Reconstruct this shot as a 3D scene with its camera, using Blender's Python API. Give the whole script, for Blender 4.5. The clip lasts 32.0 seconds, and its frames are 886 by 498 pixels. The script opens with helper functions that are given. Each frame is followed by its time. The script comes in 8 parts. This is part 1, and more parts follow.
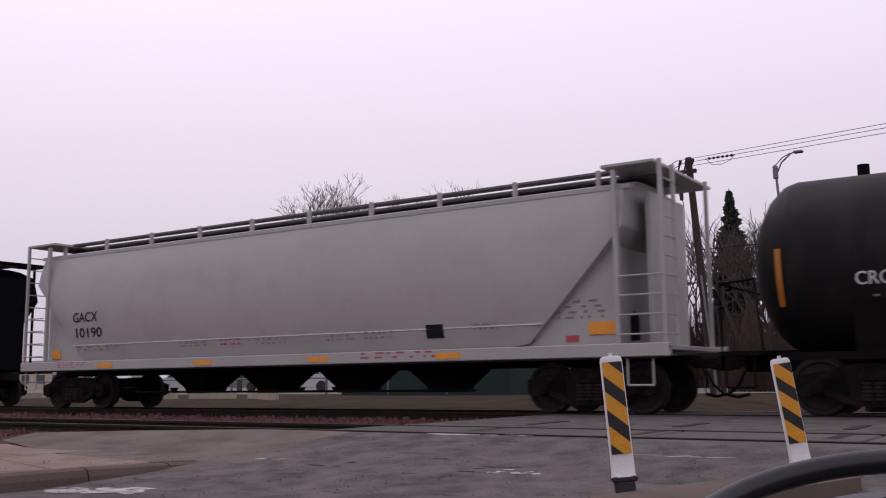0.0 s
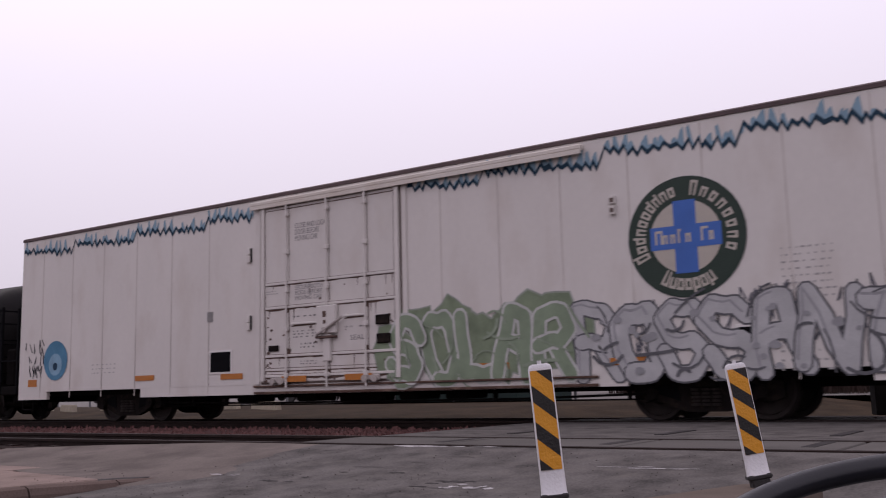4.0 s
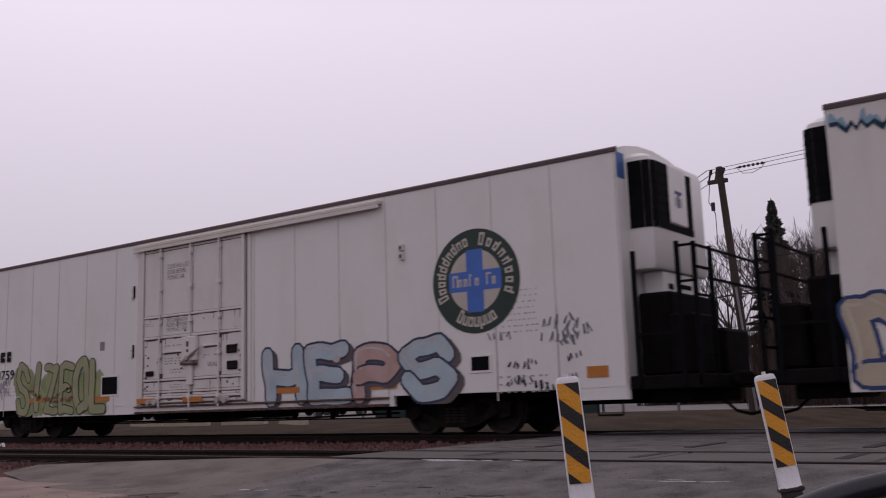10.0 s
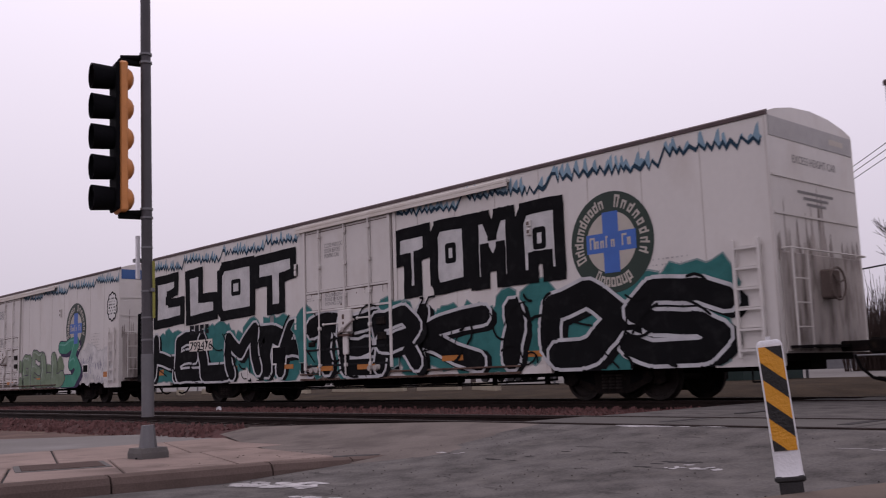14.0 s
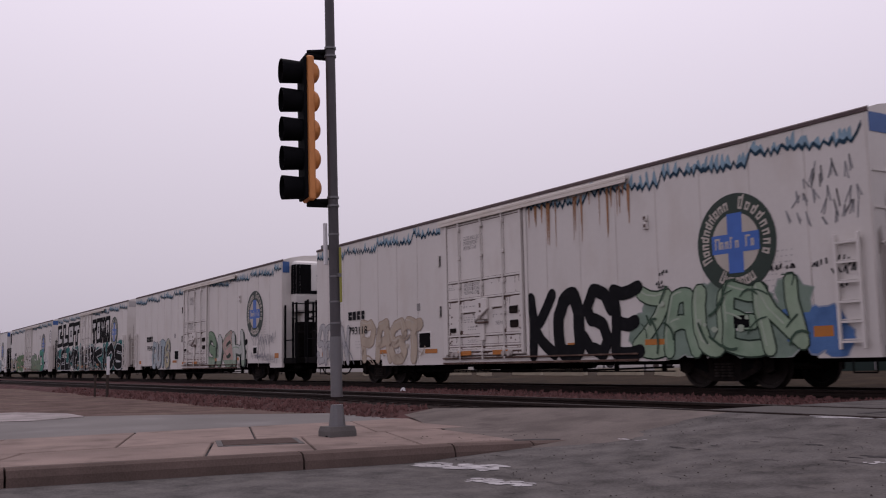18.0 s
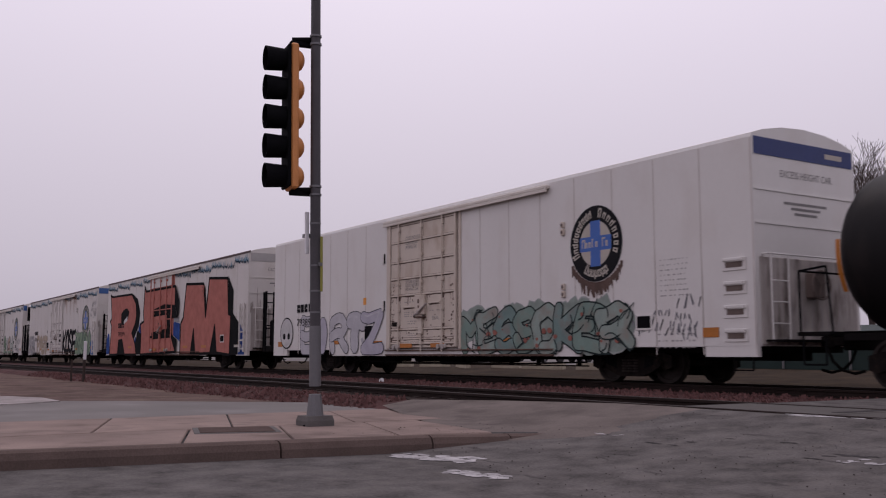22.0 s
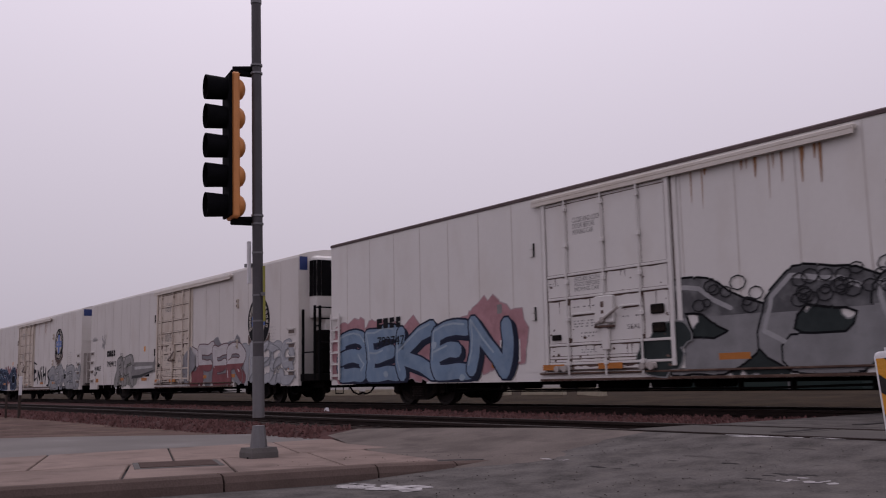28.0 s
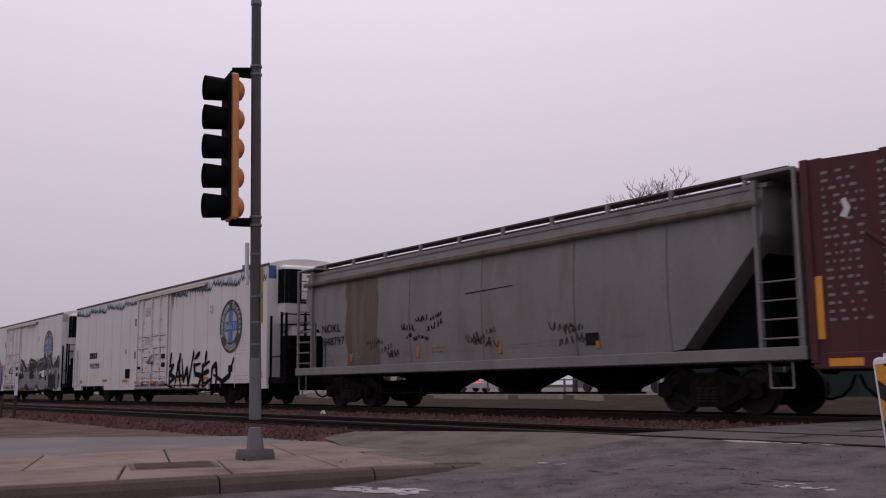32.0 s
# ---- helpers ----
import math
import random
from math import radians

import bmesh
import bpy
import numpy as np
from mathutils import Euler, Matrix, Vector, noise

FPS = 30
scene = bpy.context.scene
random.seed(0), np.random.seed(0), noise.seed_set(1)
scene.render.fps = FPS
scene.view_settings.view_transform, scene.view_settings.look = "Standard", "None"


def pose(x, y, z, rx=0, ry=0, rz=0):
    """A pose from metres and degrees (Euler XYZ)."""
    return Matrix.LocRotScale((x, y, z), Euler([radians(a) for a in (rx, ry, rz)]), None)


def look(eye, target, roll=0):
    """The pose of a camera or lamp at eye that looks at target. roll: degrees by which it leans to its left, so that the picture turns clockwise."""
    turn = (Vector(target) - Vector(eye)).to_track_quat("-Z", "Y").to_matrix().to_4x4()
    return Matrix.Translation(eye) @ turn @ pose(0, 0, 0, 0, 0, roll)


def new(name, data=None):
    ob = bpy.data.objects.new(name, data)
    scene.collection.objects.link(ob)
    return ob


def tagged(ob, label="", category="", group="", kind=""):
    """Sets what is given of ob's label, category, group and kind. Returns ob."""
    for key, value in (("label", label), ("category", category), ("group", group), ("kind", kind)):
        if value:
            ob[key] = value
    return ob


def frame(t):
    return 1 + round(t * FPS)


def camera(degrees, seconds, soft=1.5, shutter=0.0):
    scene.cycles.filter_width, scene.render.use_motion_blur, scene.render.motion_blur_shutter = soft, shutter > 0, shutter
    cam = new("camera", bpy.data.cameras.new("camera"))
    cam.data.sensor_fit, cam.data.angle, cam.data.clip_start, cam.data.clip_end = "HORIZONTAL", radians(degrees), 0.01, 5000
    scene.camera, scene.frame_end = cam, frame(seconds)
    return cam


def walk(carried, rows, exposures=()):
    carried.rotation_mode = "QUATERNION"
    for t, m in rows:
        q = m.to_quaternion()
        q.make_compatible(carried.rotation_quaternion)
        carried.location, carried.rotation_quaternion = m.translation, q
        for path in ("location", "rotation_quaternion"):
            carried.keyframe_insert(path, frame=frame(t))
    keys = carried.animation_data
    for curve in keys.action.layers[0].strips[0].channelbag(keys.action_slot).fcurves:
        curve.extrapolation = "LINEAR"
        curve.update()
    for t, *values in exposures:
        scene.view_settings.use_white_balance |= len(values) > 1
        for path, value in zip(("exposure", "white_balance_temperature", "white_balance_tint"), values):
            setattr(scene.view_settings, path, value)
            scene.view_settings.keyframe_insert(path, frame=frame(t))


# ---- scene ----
cam = camera(49.45, 32.0, soft=1.1, shutter=0.12)
# seconds, place, yaw from +y to the left, pitch up, roll
PATH = [
    (0, -0.304, -0.724, 0.583, 33.26, 7.88, -0.6),
    (0.5, -0.217, -0.51, 0.584, 33.87, 8.12, -0.47),
    (1, -0.118, -0.276, 0.596, 33.77, 8.21, -0.51),
    (1.5, -0.048, -0.104, 0.602, 33.35, 8.24, -0.51),
    (2, -0.008, -0.03, 0.602, 33.26, 8.22, -0.34),
    (2.5, 0.002, -0.002, 0.605, 33.51, 8.19, -0.36),
    (4.5, 0.006, 0.005, 0.603, 34.81, 8.33, -1.56),
    (5, 0.004, -0, 0.6, 34.82, 8.4, -1.68),
    (5.5, 0.002, -0.001, 0.605, 34.93, 8.43, -2.8),
    (6, 0.003, -0.005, 0.607, 35.34, 8.4, -2.66),
    (6.5, -0, -0.001, 0.605, 35.49, 8.32, -2.11),
    (7, 0.001, 0.001, 0.604, 35.73, 8.48, -1.9),
    (7.5, 0.002, 0.007, 0.604, 36.05, 8.69, -1.86),
    (8, 0.004, 0.005, 0.606, 36.23, 8.83, -1.82),
    (8.5, 0.004, 0.004, 0.602, 36.24, 8.97, -1.95),
    (9, 0.003, 0.007, 0.603, 36.25, 9.05, -1.87),
    (9.5, 0.004, 0.011, 0.604, 36.2, 9.1, -1.93),
    (10, 0.007, 0.003, 0.605, 36.12, 9.12, -1.81),
    (10.5, 0.006, 0, 0.606, 36.07, 9.13, -1.92),
    (11, 0.004, -0.001, 0.606, 35.96, 9.21, -2.36),
    (11.5, 0.006, -0.003, 0.603, 36.13, 9.26, -2.27),
    (12, 0.016, -0.005, 0.604, 36.27, 9.31, -2.45),
    (12.5, 0.006, 0.014, 0.603, 36.68, 9, -2.47),
    (13, -0.003, 0.014, 0.604, 37.98, 8.74, -2.31),
    (13.5, -0.011, 0.011, 0.597, 41.77, 8.26, -1.88),
    (15.5, -0.008, -0.004, 0.598, 60.06, 6.11, -3.06),
    (16, -0.006, -0.006, 0.604, 59.6, 6.24, -2.62),
    (16.5, -0.007, -0.002, 0.61, 58.8, 6.51, -2.11),
    (17, -0.012, -0.005, 0.613, 58.2, 6.35, -1.3),
    (17.5, -0.007, 0, 0.616, 58.16, 6.36, -1.21),
    (18, -0.002, 0.001, 0.612, 58.12, 6.79, -1.09),
    (18.5, -0.003, -0.011, 0.606, 57.78, 7.08, -1.25),
    (19, -0.002, 0.001, 0.602, 57.68, 7.14, -1.42),
    (19.5, -0.003, 0.011, 0.608, 57.72, 6.97, -1.52),
    (20, 0.003, -0.01, 0.612, 58.01, 6.55, -1.62),
    (20.5, -0.003, -0.012, 0.608, 57.88, 6.53, -1.25),
    (21, -0.003, -0.007, 0.609, 57.68, 6.52, -0.96),
    (21.5, -0.01, -0.004, 0.615, 57.4, 6.42, 0.23),
    (22, -0.01, 0.002, 0.614, 57.01, 6.28, 0.04),
    (22.5, -0.005, 0, 0.618, 56.38, 6.16, -0.46),
    (23, -0.006, -0.003, 0.629, 55.37, 6.12, -0.51),
    (23.5, -0.003, -0.003, 0.615, 54.57, 6.53, -1.15),
    (24, -0.001, -0.007, 0.607, 54.12, 6.96, -0.83),
    (24.5, 0.001, -0.001, 0.615, 53.92, 7.26, -0.79),
    (25, 0.002, 0.001, 0.624, 53.81, 7.44, -0.86),
    (25.5, 0.001, 0, 0.613, 53.81, 7.59, -0.88),
    (26, 0.003, 0.003, 0.625, 53.76, 7.65, -1.04),
    (26.5, 0.004, 0.001, 0.623, 53.64, 7.8, -1.05),
    (28.5, 0.009, 0.006, 0.616, 53.68, 7.88, -1.1),
    (29, 0.007, 0.008, 0.619, 53.71, 7.89, -1.01),
    (29.5, 0.006, 0.003, 0.617, 53.71, 7.94, -1.03),
    (30, 0.007, 0.002, 0.614, 53.72, 7.97, -1.19),
    (30.5, 0.003, 0, 0.615, 53.69, 7.94, -1.06),
    (31, -0.003, 0.006, 0.626, 53.66, 7.89, -1.19),
    (31.5, -0.003, 0.011, 0.621, 53.68, 7.93, -1.08),
    (32, -0.008, 0.002, 0.609, 53.51, 8.08, -0.65),
]
HEADINGS = []
for t, px, py, pz, yaw, pitch, roll in PATH:
    a, b = radians(yaw), radians(pitch)
    eye = Vector((px, py, pz))
    HEADINGS.append((t, look(eye, eye + Vector((-math.sin(a) * math.cos(b), math.cos(a) * math.cos(b), math.sin(b))), roll)))
EXPOSURES = [(0.0, -0.14, 6550, 19), (2.0, 0.00, 6550, 19), (5.0, -0.16, 6550, 19), (6.0, -0.2, 6550, 19), (7.5, -0.23, 6550, 19), (9.0, -0.37, 6550, 19), (11.0, -0.41, 6550, 19), (12.0, -0.33, 6550, 19), (13.0, -0.09, 6550, 19), (16.0, -0.37, 6550, 19), (20.0, -0.32, 6550, 19), (22.0, -0.38, 6550, 19), (23.0, -0.22, 6550, 19), (24.0, -0.3, 6550, 19), (26.0, -0.48, 6550, 19), (29.0, -0.5, 6550, 19), (32.0, -0.49, 6550, 19)]
walk(cam, HEADINGS, EXPOSURES)

# ---- light: an overcast sky ----
world = bpy.data.worlds.new("overcast")
scene.world = world
world.use_nodes = True
wn, wl = world.node_tree.nodes, world.node_tree.links
sky = wn.new("ShaderNodeTexSky")
sky.sky_type, sky.sun_disc = "NISHITA", False
sky.sun_elevation, sky.sun_rotation = radians(50), radians(-60)
sky.air_density, sky.dust_density = 1.5, 4.0
grey = wn.new("ShaderNodeHueSaturation")
grey.inputs["Saturation"].default_value = 0.12
wl.new(sky.outputs[0], grey.inputs["Color"])
cloud = wn.new("ShaderNodeMix")
cloud.data_type = "RGBA"
cloud.inputs[0].default_value = 0.86
cloud.inputs[7].default_value = (9.4, 8.95, 10.2, 1)
wl.new(grey.outputs[0], cloud.inputs[6])
wn["Background"].inputs["Strength"].default_value = 0.111
# an overcast sky is dimmer towards the horizon than overhead
heading, axes = wn.new("ShaderNodeTexCoord"), wn.new("ShaderNodeSeparateXYZ")
wl.new(heading.outputs["Generated"], axes.inputs[0])
rise = wn.new("ShaderNodeMapRange")
rise.inputs[1].default_value, rise.inputs[2].default_value = 0.0, 0.38
rise.inputs[3].default_value, rise.inputs[4].default_value = 0.6, 1.0
wl.new(axes.outputs[2], rise.inputs[0])
dim = wn.new("ShaderNodeMix")
dim.data_type, dim.blend_type = "RGBA", "MULTIPLY"
dim.inputs[0].default_value = 1
wl.new(cloud.outputs[2], dim.inputs[6])
wl.new(rise.outputs[0], dim.inputs[7])
wl.new(dim.outputs[2], wn["Background"].inputs["Color"])
sun = new("sun", bpy.data.lights.new("sun", "SUN"))
sun.data.energy, sun.data.angle, sun.data.color = 0.5, radians(25), (1.0, 0.96, 0.92)
sun.matrix_world = look((-40, 25, 60), (0, 10, 0))

# ---- materials ----
def mat(name, color, rough=0.6, metal=0.0, vary=0.12, scale=3.0, stain=None, stain_amount=0.0, stretch=(1, 1, 1), bump=0.02, fine=60.0, spec=0.4, rand=0.0, coord="Object", stain_lo=0.5):
    """A surface with variation at two scales, optional stains, and a fine relief."""
    m = bpy.data.materials.new(name)
    m.use_nodes = True
    n, l = m.node_tree.nodes, m.node_tree.links
    bs = n["Principled BSDF"]
    bs.inputs["Roughness"].default_value, bs.inputs["Metallic"].default_value = rough, metal
    bs.inputs["Specular IOR Level"].default_value = spec
    co = n.new("ShaderNodeTexCoord")
    mp = n.new("ShaderNodeMapping")
    mp.inputs["Scale"].default_value = stretch
    l.new(co.outputs[coord], mp.inputs[0])
    big, small = n.new("ShaderNodeTexNoise"), n.new("ShaderNodeTexNoise")
    big.inputs["Scale"].default_value, big.inputs["Detail"].default_value = scale, 5
    small.inputs["Scale"].default_value, small.inputs["Detail"].default_value = fine, 3
    l.new(mp.outputs[0], big.inputs[0])
    l.new(co.outputs[coord], small.inputs[0])
    both = n.new("ShaderNodeMath")
    both.operation = "MULTIPLY_ADD"
    l.new(small.outputs[0], both.inputs[0])
    both.inputs[1].default_value = 0.5
    l.new(big.outputs[0], both.inputs[2])
    ramp = n.new("ShaderNodeMapRange")
    ramp.inputs[1].default_value, ramp.inputs[2].default_value = 0.45, 1.05
    ramp.inputs[3].default_value, ramp.inputs[4].default_value = 1 - vary, 1 + vary
    l.new(both.outputs[0], ramp.inputs[0])
    mul = n.new("ShaderNodeMix")
    mul.data_type, mul.blend_type = "RGBA", "MULTIPLY"
    mul.inputs[0].default_value = 1
    mul.inputs[6].default_value = (*color, 1)
    tone = ramp.outputs[0]
    if rand:
        oi = n.new("ShaderNodeObjectInfo")
        rr = n.new("ShaderNodeMapRange")
        rr.inputs[3].default_value, rr.inputs[4].default_value = 1 - rand, 1 + rand
        l.new(oi.outputs["Random"], rr.inputs[0])
        mm = n.new("ShaderNodeMath")
        mm.operation = "MULTIPLY"
        l.new(tone, mm.inputs[0])
        l.new(rr.outputs[0], mm.inputs[1])
        tone = mm.outputs[0]
    l.new(tone, mul.inputs[7])
    out = mul.outputs[2]
    if stain:
        st = n.new("ShaderNodeTexNoise")
        st.inputs["Scale"].default_value, st.inputs["Detail"].default_value = scale * 1.7, 6
        l.new(mp.outputs[0], st.inputs[0])
        sr = n.new("ShaderNodeMapRange")
        sr.inputs[1].default_value, sr.inputs[2].default_value = stain_lo, stain_lo + 0.25
        sr.inputs[3].default_value, sr.inputs[4].default_value = 0, stain_amount
        l.new(st.outputs[0], sr.inputs[0])
        mx = n.new("ShaderNodeMix")
        mx.data_type = "RGBA"
        mx.inputs[7].default_value = (*stain, 1)
        l.new(sr.outputs[0], mx.inputs[0])
        l.new(out, mx.inputs[6])
        out = mx.outputs[2]
    l.new(out, bs.inputs["Base Color"])
    if bump:
        bp = n.new("ShaderNodeBump")
        bp.inputs["Strength"].default_value, bp.inputs["Distance"].default_value = 0.5, bump
        l.new(both.outputs[0], bp.inputs["Height"])
        l.new(bp.outputs[0], bs.inputs["Normal"])
    return m


def glow(name, color, strength):
    m = bpy.data.materials.new(name)
    m.use_nodes = True
    bs = m.node_tree.nodes["Principled BSDF"]
    bs.inputs["Base Color"].default_value = (*color, 1)
    bs.inputs["Emission Color"].default_value, bs.inputs["Emission Strength"].default_value = (*color, 1), strength
    return m


STREAK = (3.0, 3.0, 0.35)
M = {
    "asphalt": mat("asphalt", (0.1, 0.092, 0.088), 0.9, scale=2.6, vary=0.55, stain=(0.14, 0.127, 0.118), stain_amount=0.75, bump=0.03, fine=38, stain_lo=0.49, spec=0.06),
    "lot": mat("lot_asphalt", (0.17, 0.158, 0.15), 0.9, scale=0.5, vary=0.2, stain=(0.24, 0.225, 0.22), stain_amount=0.6, bump=0.01, spec=0.06),
    "concrete": mat("concrete", (0.232, 0.176, 0.153), 0.9, scale=1.1, vary=0.3, stain=(0.085, 0.066, 0.058), stain_amount=0.75, bump=0.008, rand=0.12, stain_lo=0.52, spec=0.06),
    "rubble": mat("crumbled_concrete", (0.138, 0.117, 0.106), 0.95, scale=1.3, vary=0.3, stain=(0.08, 0.067, 0.062), stain_amount=0.8, bump=0.005, fine=38, stain_lo=0.5, spec=0.06),
    "panel": mat("crossing_concrete", (0.108, 0.1, 0.094), 0.85, scale=0.9, vary=0.2, stain=(0.1, 0.095, 0.09), stain_amount=0.6, bump=0.006, rand=0.1, spec=0.06),
    "kerbface": mat("stained_kerb_concrete", (0.125, 0.092, 0.08), 0.9, scale=1.3, vary=0.35, stain=(0.08, 0.06, 0.052), stain_amount=0.7, bump=0.01, rand=0.1, spec=0.06),
    "oldslab": mat("pale_broken_concrete", (0.3, 0.27, 0.26), 0.9, scale=1.6, vary=0.4, stain=(0.14, 0.12, 0.11), stain_amount=0.7, bump=0.01, spec=0.06),
    "tar": mat("tar_patch", (0.05, 0.046, 0.046), 0.85, vary=0.3, scale=3, bump=0.006, spec=0.06),
    "dust": mat("pale_worn_asphalt", (0.085, 0.078, 0.075), 0.95, vary=0.35, scale=4, bump=0.01, fine=40, spec=0.06),
    "rubber": mat("flangeway_rubber", (0.025, 0.023, 0.023), 0.8, vary=0.3),
    "ballast": mat("pink_ballast", (0.078, 0.04, 0.038), 0.95, scale=1.2, vary=0.4, stain=(0.05, 0.032, 0.03), stain_amount=0.8, bump=0.05, fine=14, spec=0.06),
    "shadebed": mat("oily_track_ballast", (0.022, 0.014, 0.012), 0.95, scale=1.5, vary=0.5, stain=(0.04, 0.024, 0.021), stain_amount=0.7, bump=0.05, fine=14, spec=0.06),
    "stone": mat("ballast_stone", (0.12, 0.062, 0.058), 0.9, vary=0.2, rand=0.0, spec=0.06),
    "rail": mat("rail_steel", (0.022, 0.014, 0.012), 0.8, metal=0.0, spec=0.15, vary=0.3, scale=4),
    "railtop": mat("worn_rail_head", (0.05, 0.04, 0.037), 0.6, metal=0.5, vary=0.1),
    "tie": mat("creosoted_tie", (0.028, 0.02, 0.017), 0.9, vary=0.35, scale=5, rand=0.25, spec=0.06),
    "grass": mat("dry_grass", (0.041, 0.0285, 0.0185), 0.95, scale=0.9, vary=0.55, stain=(0.026, 0.021, 0.015), stain_amount=0.7, bump=0.06, fine=12, spec=0.06),
    "dirt": mat("stony_dirt", (0.105, 0.07, 0.06), 0.95, scale=1.1, vary=0.5, stain=(0.17, 0.13, 0.1), stain_amount=0.7, bump=0.05, fine=14, spec=0.06),
    "white": mat("white_railcar_paint", (0.605, 0.573, 0.54), 0.5, scale=0.55, vary=0.05, stretch=(1.4, 1.4, 0.6), stain=(0.46, 0.4, 0.35), stain_amount=0.5, bump=0.001, rand=0.04, stain_lo=0.52, fine=9),
    "cream": mat("aged_white_paint", (0.605, 0.557, 0.5), 0.55, scale=0.55, vary=0.05, stretch=(1.2, 1.2, 0.6), stain=(0.45, 0.37, 0.29), stain_amount=0.5, bump=0.001, rand=0.03, stain_lo=0.5, fine=9),
    "olddoor": mat("yellowed_door_paint", (0.57, 0.5, 0.425), 0.6, scale=0.9, vary=0.08, stretch=(1.4, 1.4, 0.6), stain=(0.36, 0.25, 0.17), stain_amount=0.7, bump=0.002, stain_lo=0.53, fine=10),
    "bright": mat("fresh_white_paint", (0.66, 0.64, 0.612), 0.45, scale=0.55, vary=0.035, stretch=(1.2, 1.2, 0.6), stain=(0.53, 0.48, 0.43), stain_amount=0.4, bump=0.001, fine=9),
    "grimy": mat("road_grime", (0.15, 0.115, 0.1), 0.8, scale=1.2, vary=0.35, stretch=(1, 1, 0.5), stain=(0.06, 0.036, 0.028), stain_amount=0.8, bump=0.006),
    "seam": mat("dusty_panel_seam", (0.525, 0.485, 0.452), 0.7, vary=0.25, scale=1.5, spec=0.1),
    "railrust": mat("rusty_door_track", (0.095, 0.06, 0.048), 0.85, vary=0.4, scale=2.5, stain=(0.24, 0.17, 0.13), stain_amount=0.7, stain_lo=0.52, spec=0.08),
    "brown": mat("brown_roof_edge", (0.08, 0.052, 0.052), 0.7, vary=0.2),
    "enddirt": mat("end_wall_dirt", (0.416, 0.376, 0.348), 0.8, vary=0.3, scale=1.6, stretch=(2, 2, 0.5), stain=(0.075, 0.048, 0.037), stain_amount=0.85, stain_lo=0.48),
    "rustline": mat("rust_line", (0.1, 0.062, 0.05), 0.85, vary=0.35, scale=4, stain=(0.26, 0.19, 0.15), stain_amount=0.5, stain_lo=0.57),
    "rust": mat("rust_streak", (0.32, 0.16, 0.075), 0.9, vary=0.3, stretch=STREAK, scale=5),
    "under": mat("black_underframe", (0.007, 0.006, 0.006), 0.9, spec=0.06, vary=0.4, scale=4, bump=0.004),
    "truck": mat("cast_steel", (0.012, 0.0095, 0.009), 0.9, spec=0.08, vary=0.4, scale=5, stain=(0.04, 0.028, 0.02), stain_amount=0.6),
    "wheel": mat("rolled_steel_wheel", (0.03, 0.024, 0.022), 0.7, metal=0.2, spec=0.15, vary=0.3, scale=5),
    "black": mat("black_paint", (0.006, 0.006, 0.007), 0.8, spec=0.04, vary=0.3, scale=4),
    "tank": mat("black_tank_paint", (0.0105, 0.0092, 0.0097), 0.58, spec=0.13, vary=0.35, scale=1.3, stain=(0.03, 0.022, 0.02), stain_amount=0.5, stretch=(1, 1, 0.5), bump=0.004),
    "hopper": mat("light_grey_paint", (0.37, 0.358, 0.345), 0.5, scale=0.5, vary=0.06, stretch=(1, 1, 1.4), stain=(0.3, 0.28, 0.262), stain_amount=0.5, bump=0.001, fine=9),
    "hopper_old": mat("weathered_grey_paint", (0.2, 0.195, 0.182), 0.65, scale=0.7, vary=0.14, stretch=(1.6, 1.6, 0.5), stain=(0.125, 0.1, 0.08), stain_amount=0.65, bump=0.003, stain_lo=0.53, fine=12),
    "walkgrey": mat("galvanised_walkway", (0.12, 0.115, 0.115), 0.7, vary=0.2, scale=3),
    "stainbrown": mat("brown_spill_stain", (0.115, 0.088, 0.068), 0.75, scale=0.9, vary=0.2, stretch=(2.2, 2.2, 0.15), stain=(0.155, 0.142, 0.13), stain_amount=0.85, stain_lo=0.46),
    "maroon": mat("oxide_red_paint", (0.07, 0.016, 0.02), 0.65, scale=1.5, vary=0.2, stretch=STREAK, stain=(0.05, 0.02, 0.02), stain_amount=0.5),
    "orange": mat("orange_reflector", (0.75, 0.3, 0.03), 0.5, vary=0.12, scale=6),
    "amber": mat("amber_stripe", (0.42, 0.145, 0.02), 0.55, vary=0.12, scale=6),
    "blue": mat("blue_stripe_paint", (0.035, 0.1, 0.27), 0.5, vary=0.1),
    "navy": mat("navy_stripe_paint", (0.018, 0.035, 0.14), 0.5, vary=0.1),
    "grey": mat("faded_grey_stripe", (0.36, 0.345, 0.335), 0.6, vary=0.1),
    "green": mat("dark_green_ring", (0.013, 0.03, 0.02), 0.55, vary=0.15),
    "cross": mat("blue_cross_paint", (0.04, 0.125, 0.42), 0.5, vary=0.1),
    "sand": mat("cream_emblem_paint", (0.44, 0.4, 0.345), 0.6, vary=0.1),
    "ink": mat("black_lettering", (0.015, 0.015, 0.017), 0.8, spec=0.08, vary=0.2),
    "fadeink": mat("faded_stencil", (0.21, 0.2, 0.195), 0.7, vary=0.2),
    "paleink": mat("worn_stencil", (0.36, 0.345, 0.335), 0.7, vary=0.25),
    "redink": mat("red_lettering", (0.4, 0.06, 0.08), 0.6, vary=0.2),
    "whiteink": mat("white_lettering", (0.62, 0.62, 0.62), 0.6, vary=0.15),
    "salmon": mat("salmon_spray_paint", (0.425, 0.16, 0.13), 0.8, spec=0.06, vary=0.14, scale=2.2, bump=0.002, stain=(0.33, 0.12, 0.1), stain_amount=0.4),
    "lime": mat("yellow_green_sheeting", (0.26, 0.25, 0.05), 0.5, vary=0.1, scale=6),
